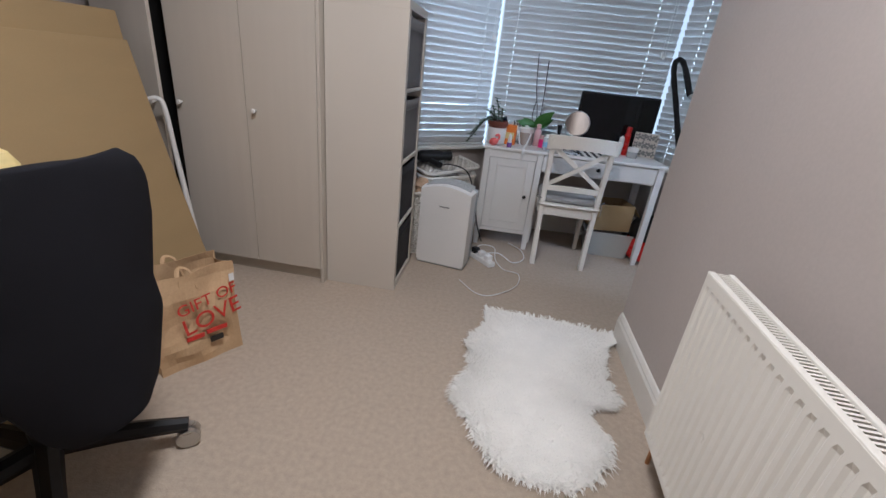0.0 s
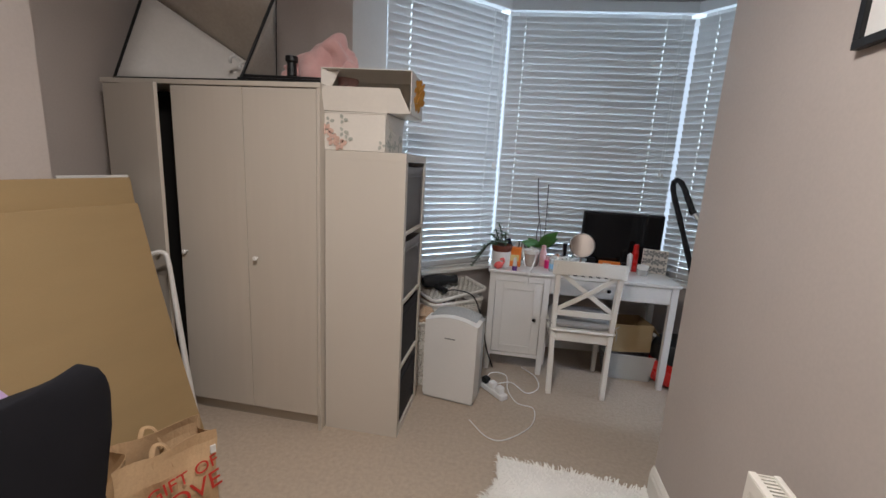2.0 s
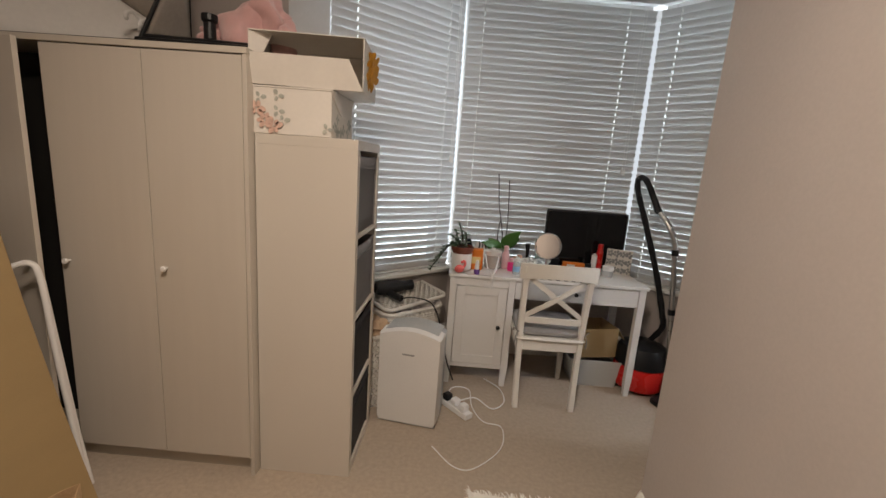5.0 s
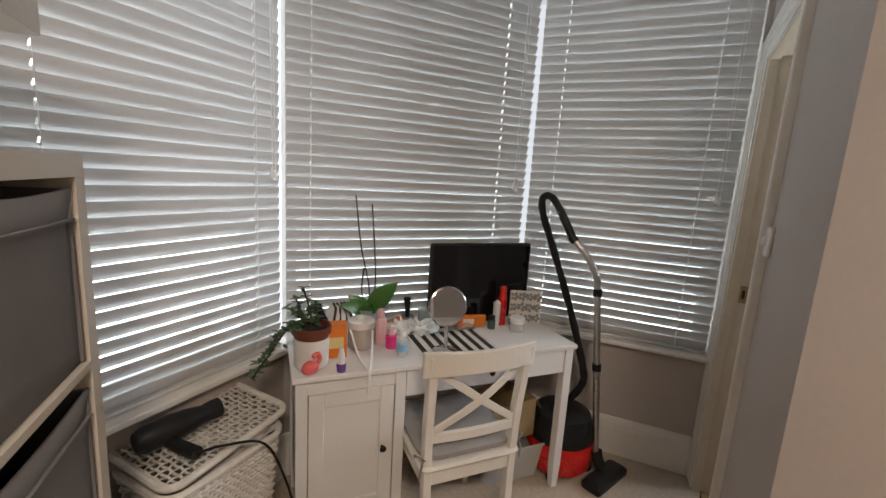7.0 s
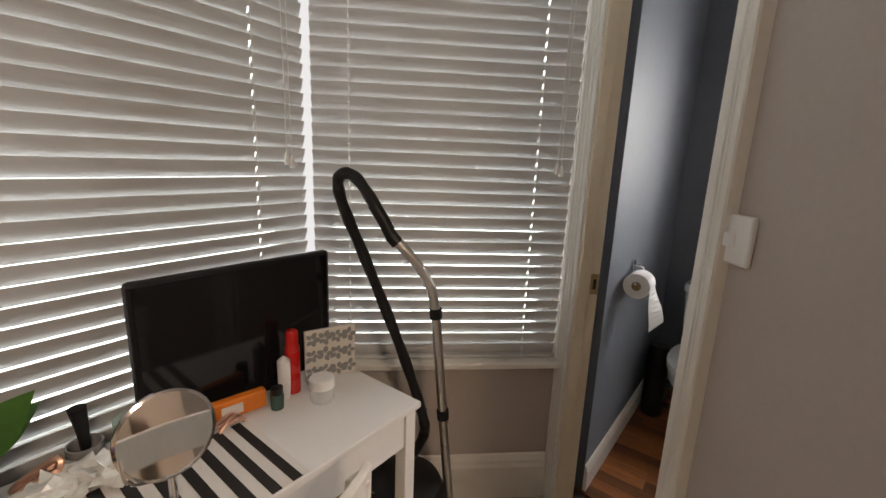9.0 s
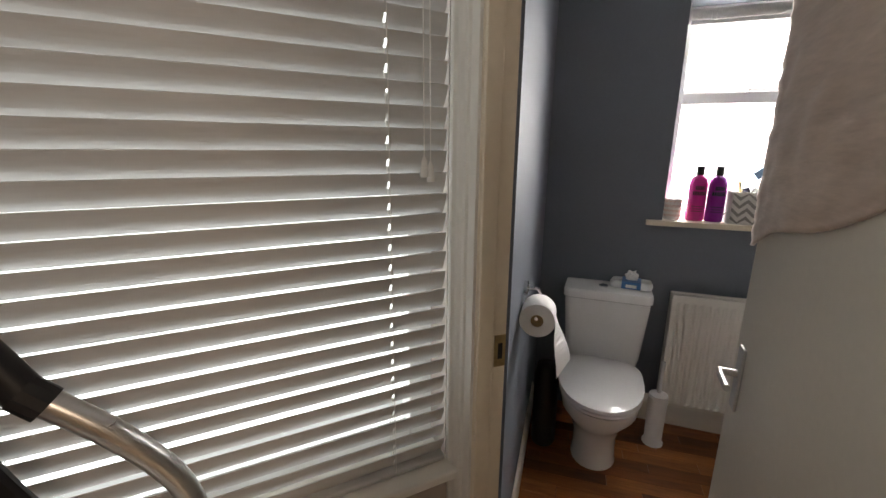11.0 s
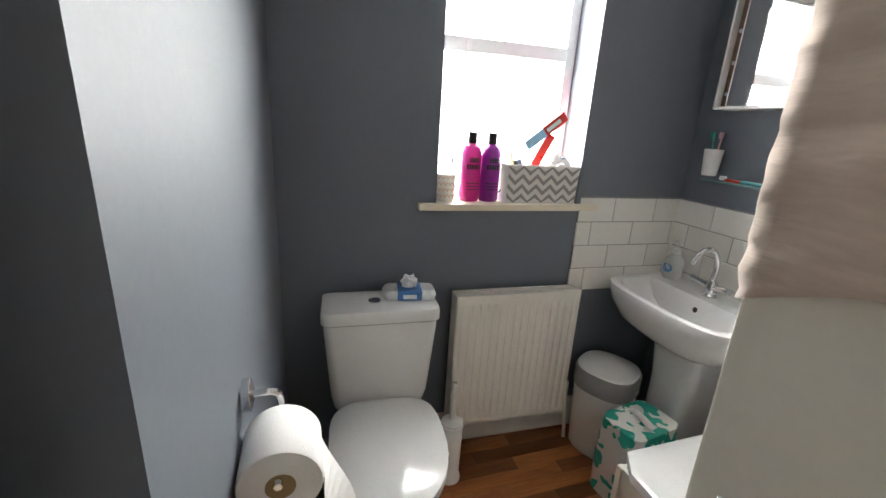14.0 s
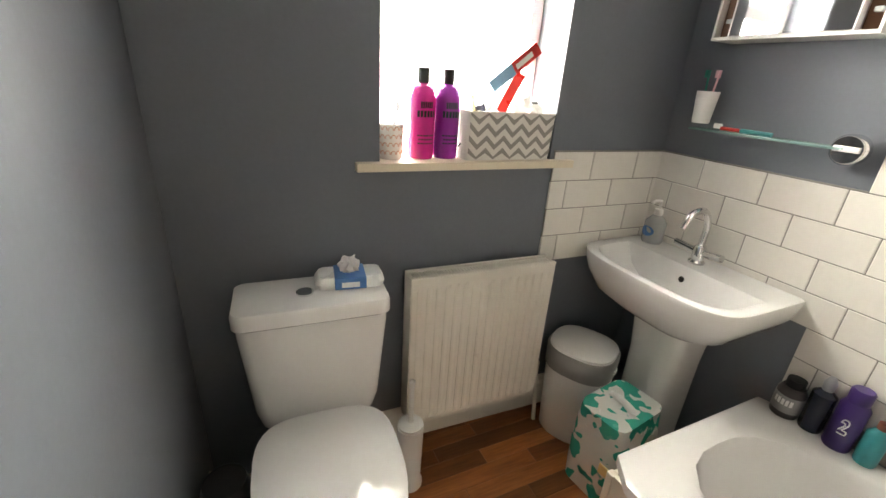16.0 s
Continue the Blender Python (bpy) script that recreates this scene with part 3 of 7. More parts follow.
def flower(bm, c, r, u, v, n=6, seed=0):
    rng = random.Random(seed)
    c, u, v = Vector(c), Vector(u), Vector(v)
    for k in range(n):
        a = 2 * math.pi * k / n + rng.uniform(-0.2, 0.2)
        d = u * math.cos(a) + v * math.sin(a)
        e = -u * math.sin(a) + v * math.cos(a)
        rr = r * rng.uniform(0.8, 1.15)
        bm.faces.new([bm.verts.new(c + d * rr * p + e * rr * q) for p, q in ((0.1, 0), (0.45, -0.32), (0.85, -0.22), (1.0, 0.0), (0.85, 0.22), (0.45, 0.32))])


def floral_box():
    b = thing("gift_box", (-0.519, 2.30, 1.471), 0, "floral printed card keepsake box with a curved flap", "box")
    boxes("body", BOXW, b, (0, 0, 0, 0.305, 0.30, 0.168), bevel=0.002)
    # curved flap on the side
    bm = bm_()
    pts = [(0.0, 0.172)] + [(0.30 * k / 12, 0.168 - 0.075 * math.sin(math.pi * (k / 12)) ** 0.8 - 0.004) for k in range(13)] + [(0.30, 0.172)]
    loft(bm, [[(0.3065, y, z) for y, z in pts], [(0.310, y, z) for y, z in pts]])
    part("flap", bm, BOXW, b)
    boxes("lid", BOXW, b, (-0.002, -0.003, 0.168, 0.310, 0.303, 0.174), bevel=0.001)
    rng = random.Random(4)
    for m, nm, pos in ((PEACH, "printed_flower", ((0.05, 0.05), (0.02, 0.09), (0.085, 0.03))), (SAGE, "printed_leaf", ((0.03, 0.13), (0.10, 0.085), (0.12, 0.05), (0.10, 0.14), (0.29, 0.03)))):
        for k, (x, z) in enumerate(pos):
            bm = bm_()
            flower(bm, (x, -0.0012 - 0.0009 * k - (0.004 if m is PEACH else 0.0), z), 0.034 if m is PEACH else 0.026, (1, 0, 0), (0, 0, 1), 6 if m is PEACH else 3, k)
            part(nm, bm, m, b)
    for k in range(9):
        bm = bm_()
        flower(bm, (0.3062, rng.uniform(0.02, 0.28), rng.uniform(0.02, 0.08)), 0.024, (0, 1, 0), (0, 0, 1), 4, k)
        part("printed_leaf", bm, SAGE, b)


floral_box()


def open_box():
    b = thing("open_box", (-0.527, 2.295, 1.648), 4, "open white card box lying on its side with a mustard flower", "box")
    W, Dp, H, t = 0.425, 0.33, 0.19, 0.004
    boxes("bottom_panel", BOXW, b, (0, 0, 0, W, Dp, t), bevel=0.0015)
    boxes("top_panel", BOXW, b, (0, 0, H - t, W, Dp, H), bevel=0.0015)
    boxes("side_panel", BOXW, b, (0, 0, t, t, Dp, H - t), bevel=0.0015)
    boxes("side_panel", BOXW, b, (W - t, 0, t, W, Dp, H - t), bevel=0.0015)
    boxes("back_panel", BOXW, b, (t, Dp - t, t, W - t, Dp, H - t), bevel=0.0015)
    bm = bm_()
    loft(bm, [[(0.0, -0.004, 0), (W, -0.004, 0), (W, -0.001, 0), (0.0, -0.001, 0)], [(0.0, -0.03, 0.105), (W - 0.05, -0.03, 0.105), (W - 0.05, -0.027, 0.105), (0.0, -0.027, 0.105)]])
    part("front_flap", bm, BOXW, b)
    bm = bm_()
    loft(bm, [[(0.0, -0.002, 0.0), (0.07, 0.05, 0.19), (0.0, 0.0, 0.19)], [(0.0, 0.002, 0.0), (0.07, 0.054, 0.19), (0.0, 0.004, 0.19)]])
    part("side_flap", bm, BOXW, b)
    bm = bm_()
    for k in range(9):
        flower(bm, (W + 0.004 + 0.0015 * k, 0.14 + 0.035 * math.sin(k * 2.4), 0.10 + 0.04 * math.cos(k * 1.7)), 0.045, (0.25, 1, 0), (0.3, 0, 1), 5, k)
    f = part("flower", bm, GOLD, b, "mustard yellow fabric flower")
    f.modifiers.new("thick", "SOLIDIFY").thickness = 0.002


open_box()


def softbox():
    s = thing("softbox_light", (-1.15, 2.45, 1.765), 0, "photographic softbox with white cloth sides and black edging", "studio light")
    A, B, C, Dd = Vector((-0.43, 0.0, 0.46)), Vector((0.30, 0.02, 0.45)), Vector((0.17, -0.10, 0.015)), Vector((-0.52, -0.13, 0.008))
    apex = [Vector((0.12, 0.22, 0.10)), Vector((0.17, 0.22, 0.10)), Vector((0.17, 0.22, 0.04)), Vector((0.12, 0.22, 0.04))]
    cs = [A, B, C, Dd]
    # top and one side take the darker tone as painted shade, the others white
    for k, (nm, m) in enumerate((("top_panel", SOFTS), ("side_panel", SOFTS), ("bottom_panel", SOFTW), ("side_panel", SOFTW))):
        bm = bm_()
        rows = []
        for i in range(7):
            u = i / 6
            a, b = cs[k].lerp(apex[k], u), cs[(k + 1) % 4].lerp(apex[(k + 1) % 4], u)
            sag = 0.02 * math.sin(math.pi * u)
            rows.append([a.lerp(b, j / 6) + Vector((0, 0.3, -1)).normalized() * sag * math.sin(math.pi * j / 6) * (1 if k == 0 else -0.4) for j in range(7)])
        loft(bm, rows, closed=False)
        p = part(nm, bm, m, s, smooth=True)
        p.modifiers.new("thick", "SOLIDIFY").thickness = 0.003
    bm = bm_()
    for k in range(4):
        tube(bm, [cs[k], cs[(k + 1) % 4]], 0.008, 8, 1)
    part("edge_frame", bm, BLACKP, s)
    bm = bm_()
    for k in range(4):
        tube(bm, [cs[k], apex[k]], 0.004, 6, 1)
    part("rib", bm, BLACKP, s)
    bm = bm_()
    coil = [(0.13 - 0.022 * k / 4 * 1.1, 0.19 - 0.012 * k + 0.02 * math.cos(k * 1.57), 0.085 + 0.016 * k / 4 + 0.02 * math.sin(k * 1.57)) for k in range(17)]
    tube(bm, coil, 0.008, 8, 4)
    part("bulb", bm, WHITE, s, "white spiral bulb", smooth=True)
    bm = bm_()
    tube(bm, [(-0.52, 0.15, 0.26), (-0.48, 0.12, 0.30), (-0.42, 0.05, 0.34)], 0.016, 8)
    lathe(bm, [(0.0, 0), (0.022, 0.002), (0.022, 0.03), (0.0, 0.032)], (-0.52, 0.15, 0.25), 12)
    part("bracket", bm, BLACKP, s)


softbox()
bm = bm_()
blob(bm, (0, 0, 0.11), (0.14, 0.12, 0.13), 1, 0.45, 4, 1.2)
blob(bm, (0.10, 0.02, 0.20), (0.12, 0.09, 0.085), 2, 0.5, 4, 1.3)
blob(bm, (-0.12, 0.0, 0.09), (0.10, 0.10, 0.08), 3, 0.5, 4, 2.0)
blob(bm, (0.17, 0.03, 0.10), (0.08, 0.08, 0.10), 5, 0.5, 4, 2.0)
solo("plush_blanket", bm, PLUSH, "crumpled pink plush blanket on the wardrobe", "blanket", (-0.66, 2.54, 1.762), smooth=True).scale = (0.82, 0.85, 0.95)
tri_ = thing("folded_tripod", (-0.96, 2.34, 1.762), 4, "folded black camera tripod lying on the wardrobe", "tripod")
bm = bm_()
for k in range(3):
    tube(bm, [(-0.02, 0.03 * k, 0.02 + 0.02 * (k == 1)), (0.40, 0.03 * k, 0.02 + 0.015 * (k == 1))], 0.014, 8, 1)
part("leg", bm, BLACKP, tri_)
bm = bm_()
lathe(bm, [(0.0, 0), (0.03, 0.0), (0.03, 0.05), (0.022, 0.06), (0.022, 0.12), (0.03, 0.125), (0.03, 0.15), (0, 0.152)], (0.22, 0.07, 0.0), 14)
box(bm, 0.16, 0.03, 0.0, 0.30, 0.11, 0.035)
part("head", bm, BLACKP, tri_, bevel=0.003)


def leaning_sheet(name, p0, p1, t0, t1, thick, material, label, category, group=""):
    p0, p1, t0, t1 = map(Vector, (p0, p1, t0, t1))
    back_ = (t0 - p0).cross(p1 - p0).normalized() * thick
    if back_.x > 0:
        back_ = -back_
    bm = bm_()
    n = 10
    rows = []
    for i in range(n + 1):
        u = i / n
        a, b = p0.lerp(t0, u), p1.lerp(t1, u)
        bow = back_.normalized() * 0.012 * math.sin(math.pi * u)
        rows.append([a + bow, b + bow, b + back_ + bow, a + back_ + bow])
    loft(bm, rows)
    return solo(name, bm, material, label, category, bevel=0.004)


leaning_sheet("cardboard_box", (-0.94, 1.97, 0.002), (-0.92, 1.27, 0.002), (-1.285, 2.02, 1.185), (-1.27, 1.34, 1.195), 0.055, CARD, "large flattened brown cardboard box leaning on the wall", "cardboard")
leaning_sheet("cardboard_box", (-1.03, 1.95, 0.002), (-1.03, 0.30, 0.002), (-1.345, 2.05, 1.296), (-1.345, 0.30, 1.300), 0.012, CARD, "tall flattened brown cardboard sheet leaning behind another", "cardboard")
leaning_sheet("white_board", (-1.46, 2.16, 0.002), (-1.46, 1.83, 0.002), (-1.47, 2.16, 1.298), (-1.47, 1.83, 1.298), 0.012, WHITE, "white board standing in the wall recess", "board")
bm = bm_()
tube(bm, [(-1.30, 2.06, 0.93), (-1.245, 2.085, 0.945), (-1.215, 2.09, 0.89), (-1.19, 2.09, 0.62), (-1.15, 2.09, 0.25), (-1.12, 2.09, 0.012)], 0.011, 10)
tube(bm, [(-1.235, 2.115, 0.87), (-1.205, 2.115, 0.60), (-1.165, 2.115, 0.25), (-1.13, 2.115, 0.012)], 0.010, 10)
solo("folding_rail", bm, WHITE, "white tubular metal frame leaning behind cardboard", "rail", smooth=True)


def text_mesh(body, size, depth=0.0006):
    cu = bpy.data.curves.new("txt", "FONT")
    cu.body, cu.size, cu.extrude, cu.align_x, cu.align_y = body, size, depth, "CENTER", "CENTER"
    ob = bpy.data.objects.new("txt", cu)
    me = bpy.data.meshes.new_from_object(ob)
    bpy.data.objects.remove(ob)
    bpy.data.curves.remove(cu)
    return me


def lettering(name, body, size, material, parent, m, sx=1.0):
    me = text_mesh(body, size)
    me.materials.append(material)
    me.transform(m @ Matrix.Diagonal((sx, 1, 1, 1)))
    ob = new(name, me)
    ob.parent = parent
    return ob


def paper_bag():
    b = thing("paper_bag", (-0.777, 1.351, 0.0), 59.3, "brown kraft paper carrier bag with red lettering", "bag")
    W, Dp, H = 0.315, 0.17, 0.40
    bm = bm_()
    rng = random.Random(3)
    rings = []
    base = []
    for k in range(12):
        base.append((W * k / 12, 0))
    for k in range(7):
        base.append((W, Dp * k / 7))
    for k in range(12):
        base.append((W - W * k / 12, Dp))
    for k in range(7):
        base.append((0, Dp - Dp * k / 7))
    for j in range(13):
        z = H * j / 12
        ring = []
        for x, y in base:
            g = noise.noise(Vector((x * 9, y * 9, z * 7))) * 0.036 * min(1, j / 3 + 0.2)
            gus = 0.0
            if x in (0, W):
                gus = (0.04 * (j / 12)) * math.sin(math.pi * y / Dp) * (1 if x == 0 else -1)
            tp = 0.018 * noise.noise(Vector((x * 6, y * 8, 4.0))) if j == 12 else 0
            ring.append((x + gus + g, y + g + (0.02 * j / 12 if y == 0 else 0), z + tp))
        rings.append(ring)
    rows = loft(bm, rings, cap=False)
    bm.faces.new(rows[0])
    body = part("body", bm, KRAFT, b)
    body.modifiers.new("thick", "SOLIDIFY").thickness = 0.0015
    for y in (0.015, Dp - 0.02):
        bm = bm_()
        tube(bm, [(W * 0.34, y + 0.01, H - 0.07), (W * 0.36, y + 0.015, H - 0.015), (W * 0.42, y + 0.045, H + 0.012), (W * 0.52, y + 0.035, H - 0.002), (W * 0.56, y + 0.006, H - 0.07)], 0.010, 6, flat=0.3)
        part("handle", bm, KRAFT, b)
    for body_t, size, x, z in (("GIFT OF", 0.070, 0.195, 0.285), ("LOVE", 0.105, 0.205, 0.205)):
        lettering("lettering", body_t, size, REDINK, b, pose(x, -0.012, z, 90, -9, 3), 0.92)
    boxes("small_print", REDINK, b, (0.10, -0.012, 0.125, 0.165, -0.006, 0.142), (0.175, -0.012, 0.130, 0.255, -0.006, 0.147), label="red bars of small print")
    boxes("emblem", BLACKS, b, (0.185, -0.012, 0.085, 0.235, -0.006, 0.108), label="small dark printed emblem")
    boxes("sticker", WHITE, b, (0.286, -0.010, 0.335, 0.305, -0.004, 0.365))


paper_bag()


def office_chair():
    c = thing("office_chair", (-0.77, 0.93, 0.0), 0, "black swivel office chair with a mesh back", "office chair")
    # backrest: a curved panel
    u, n = Vector((0.15, 0.989, 0)), Vector((0.989, -0.15, 0))
    o = Vector((-0.49, 0.884, 0)) - Vector((-0.77, 0.93, 0))
    bm = bm_()
    rows = []
    N_ = 24
    for j in range(33):
        v = j / 32
        z = 0.36 + 0.615 * v
        half = float(np.interp(v, (0, 0.08, 0.2, 0.36, 0.5, 0.75, 1.0), (0.085, 0.125, 0.150, 0.182, 0.176, 0.214, 0.232)))
        if v > 0.86:
            half *= 1 - 0.26 * (1 - math.sqrt(max(0.0, 1 - ((v - 0.86) / 0.14) ** 2)))
        rows.append([o + u * (half * (2 * i / N_ - 1)) + n * (0.05 * (1 - (2 * i / N_ - 1) ** 2) - 0.05 * (v - 0.5)) + Vector((0, 0, z - 0.012 * (2 * i / N_ - 1) ** 2 * v)) for i in range(N_ + 1)])
    loft(bm, rows, closed=False)
    back_ = part("backrest", bm, CHAIRF, c, smooth=True)
    md = back_.modifiers.new("thick", "SOLIDIFY")
    md.thickness, md.offset = 0.045, 0
    bv = back_.modifiers.new("round", "BEVEL")
    bv.width, bv.segments, bv.limit_method = 0.015, 3, "ANGLE"
    bm = bm_()
    tube(bm, [o - n * 0.03 + Vector((0, 0, 0.60)), o - n * 0.03 + Vector((0, 0, 0.45)), o - n * 0.06 + Vector((0, 0, 0.37)), Vector((0, 0, 0.36))], 0.03, 10)
    part("back_bracket", bm, BLACKP, c, smooth=True)
    bm = bm_()
    loft(bm, [[(p[0], p[1], z) for p in rrect(0.48 * k, 0.46 * k, 0.12 * k)] for z, k in ((0.42, 0.9), (0.44, 1.0), (0.475, 1.0), (0.50, 0.93))])
    bmesh.ops.rotate(bm, verts=bm.verts, cent=(0, 0, 0), matrix=Matrix.Rotation(radians(82), 3, "Z"))
    part("seat", bm, BLACKF, c, smooth=True)
    bm = bm_()
    box(bm, -0.09, -0.08, 0.36, 0.09, 0.08, 0.415)
    part("mechanism", bm, BLACKP, c, bevel=0.01)
    bm = bm_()
    lathe(bm, [(0.03, 0.08), (0.03, 0.22), (0.02, 0.22), (0.02, 0.37)], n=16)
    part("gas_lift", bm, BLACKP, c, smooth=True)
    ang0 = math.atan2(1.135 - 0.93, -0.459 + 0.77)
    for k in range(5):
        a = ang0 + 2 * math.pi * k / 5
        d = Vector((math.cos(a), math.sin(a), 0))
        bm = bm_()
        tube(bm, [Vector((0, 0, 0.115)), d * 0.17 + Vector((0, 0, 0.105)), d * 0.345 + Vector((0, 0, 0.078))], 0.026, 8, 4, radii=lambda q: 0.036 - 0.013 * q)
        leg = part("leg", bm, BLACKP, c, smooth=True)
        bm = bm_()
        side = Vector((-d.y, d.x, 0))
        cc = d * 0.34 + Vector((0, 0, 0.0345))
        for s_ in (-0.016, 0.016):
            m = Matrix.Translation(cc + side * s_) @ Vector((0, 0, 1)).rotation_difference(side).to_matrix().to_4x4()
            lathe(bm, [(0.0, -0.013), (0.024, -0.013), (0.034, -0.009), (0.034, 0.009), (0.024, 0.013), (0, 0.013)], n=18, m=m)
        part("caster", bm, STEEL, leg, "grey and black twin-wheel caster", smooth=True)


office_chair()
pk = thing("packet", (-0.86, 1.0, 0.502), 78, "tall stack of purple and lilac folders on the chair seat", "folders")
for k in range(15):
    m = (ORANGE, LILAC, PURPLE, LILAC, PURPLE, TEAL, LILAC)[k % 7] if k < 12 else (LILAC, PURPLE, LILAC)[k - 12]
    b = boxes("folder", m, pk, (-0.16, -0.13, k * 0.019, 0.16, 0.12, k * 0.019 + 0.0175), bevel=0.002)
    b.matrix_local = pose(0.012 * math.sin(k * 2), 0.012 * math.cos(k * 3), 0, 0, 0, 6 * math.sin(k * 1.7))
yp = thing("packet", (-0.90, 1.03, 0.787), 70, "pale yellow paper packet lying on folders", "packet")
bm = bm_()
loft(bm, [ring_at(0.20, 0.15, 0.02, 0.0), ring_at(0.22, 0.17, 0.03, 0.03), ring_at(0.22, 0.16, 0.03, 0.10), ring_at(0.19, 0.13, 0.02, 0.13)])
part("body", bm, YELLOW, yp, smooth=True)
boxes("label", BOXW, yp, (-0.06, -0.05, 0.128, 0.06, 0.05, 0.1325))


def rug():
    r = thing("rug", (0, 0, 0), 0, "white faux sheepskin rug with a ragged edge on carpet", "rug")
    ctr = Vector((0.68, 1.72))
    rng = random.Random(11)
    key = [(0.44, 2.27), (1.09, 2.20), (1.04, 2.02), (0.99, 1.83), (1.01, 1.66), (0.87, 1.58), (0.94, 1.42), (0.82, 1.24), (0.66, 1.21), (0.50, 1.28), (0.42, 1.42), (0.33, 1.55), (0.40, 1.75), (0.37, 1.92), (0.43, 2.08)]
    line = smooth_line([(x, y, 0) for x, y in key + key[:1]], 8)[:-1]
    out = [Vector((p.x, p.y)) + Vector((rng.uniform(-1, 1), rng.uniform(-1, 1))) * 0.012 for p in line]
    bm = bm_()
    rings = []
    for k, z in ((1.0, 0.002), (0.985, 0.014), (0.9, 0.022), (0.6, 0.024), (0.3, 0.025), (0.02, 0.025)):
        rings.append([(ctr.x + (p.x - ctr.x) * k, ctr.y + (p.y - ctr.y) * k, z) for p in out])
    loft(bm, rings)
    part("backing", bm, FUR, r, smooth=True)
    # tufts
    verts, faces = [], []

    def tuft(p, d, ln, w):
        s = Vector((-d.y, d.x, 0)) * w
        q = p + Vector((d.x, d.y, 0)) * ln * 0.55 + Vector((0, 0, ln * 0.30))
        e = p + Vector((d.x, d.y, 0)) * ln + Vector((0, 0, ln * 0.10))
        i = len(verts)
        verts.extend((p - s, p + s, q + s * 0.8, q - s * 0.8, e))
        faces.extend(((i, i + 1, i + 2, i + 3), (i + 3, i + 2, i + 4)))

    for k in range(15000):
        a, b = rng.randrange(len(out)), rng.random()
        e = out[a].lerp(out[(a + 1) % len(out)], b)
        f = math.sqrt(rng.random())
        p = ctr.lerp(e, f)
        dirn = (e - ctr).normalized() * (0.25 + f) + Vector((0.5 * noise.noise(Vector((p.x * 7, p.y * 7, 0))), 0.5 * noise.noise(Vector((p.x * 7, p.y * 7, 9)))))
        dirn += Vector((rng.uniform(-0.5, 0.5), rng.uniform(-0.5, 0.5)))
        dirn.normalize()
        tuft(Vector((p.x, p.y, 0.016 if f < 0.97 else 0.008)), dirn, rng.uniform(0.02, 0.045), rng.uniform(0.0015, 0.004))
    me = bpy.data.meshes.new("fur")
    me.from_pydata([tuple(v) for v in verts], [], faces)
    me.materials.append(FUR)
    ob = new("fur", me)
    ob.parent = r
    tagged(ob, "white shaggy pile", kind="stuff")


rug()


def radiator(name, at, rz, L, H, label, flutes, depth=0.10):
    """Front faces local -y, runs along local x from 0 to L; local z from 0."""
    r = thing(name, at, rz, label, "radiator")
    bm = bm_()
    pts = []
    n = int(L / flutes)
    m = (L - n * flutes) / 2
    pts.append((0, 0.0))
    for k in range(n):
        x = m + k * flutes
        pts += [(x + flutes * 0.15, 0.0), (x + flutes * 0.36, 0.0048), (x + flutes * 0.64, 0.0048), (x + flutes * 0.85, 0.0)]
    pts.append((L, 0.0))
    ring = lambda z, f: [(x, d * f, z) for x, d in pts]
    loft(bm, [ring(0.0, 0), ring(0.018, 0), ring(0.032, 1), ring(H - 0.045, 1), ring(H - 0.03, 0), ring(H, 0)], closed=False)
    pn = part("front_panel", bm, RADW, r)
    pn.modifiers.new("thick", "SOLIDIFY").thickness = -0.004
    boxes("back_panel", RADW, r, (0.0, depth - 0.02, 0.0, L, depth - 0.012, H - 0.01), bevel=0.002)
    boxes("side_panel", RADW, r, (-0.004, 0.0, 0.02, 0.0, depth - 0.012, H), bevel=0.001)
    boxes("side_panel", RADW, r, (L, 0.0, 0.02, L + 0.004, depth - 0.012, H), bevel=0.001)
    boxes("top_edge", RADW, r, (-0.004, -0.003, H - 0.006, L + 0.004, 0.014, H + 0.004), (-0.004, depth - 0.026, H - 0.006, L + 0.004, depth - 0.012, H + 0.004), bevel=0.002)
    bm = bm_()
    k = 0
    while 0.012 * k < L - 0.01:
        box(bm, 0.003 + 0.012 * k, 0.015, H - 0.008, 0.009 + 0.012 * k, depth - 0.027, H - 0.002)
        k += 1
    part("top_grille", bm, RADW, r)
    # plain grey block: shade between the panels put into its colour
    boxes("core_shade_block", GRILL, r, (0.01, 0.02, 0.02, L - 0.01, depth - 0.03, H - 0.05))
    return r


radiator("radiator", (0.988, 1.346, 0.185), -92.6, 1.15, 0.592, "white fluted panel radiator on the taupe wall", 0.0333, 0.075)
bm = bm_()
tube(bm, [(1.06, 1.40, 0.0), (1.06, 1.40, 0.16), (1.06, 1.385, 0.20), (1.06, 1.35, 0.215)], 0.0075, 10)
solo("copper_pipe", bm, COPPER, "bare copper radiator pipe rising from the carpet", "pipe", smooth=True)

pf = thing("picture_frame", (1.124, 1.53, 1.727), -90, "black framed picture with a white mount", "picture")
boxes("frame", BLACKP, pf, (0, -0.02, 0, 0.55, -0.001, 0.02), (0, -0.02, 0.50, 0.55, -0.001, 0.52), (0, -0.02, 0.02, 0.02, -0.001, 0.50), (0.53, -0.02, 0.02, 0.55, -0.001, 0.50), bevel=0.002)
boxes("mount", WHITE, pf, (0.02, -0.010, 0.02, 0.53, -0.003, 0.50))
boxes("print", GREYF, pf, (0.12, -0.012, 0.12, 0.43, -0.0103, 0.40))


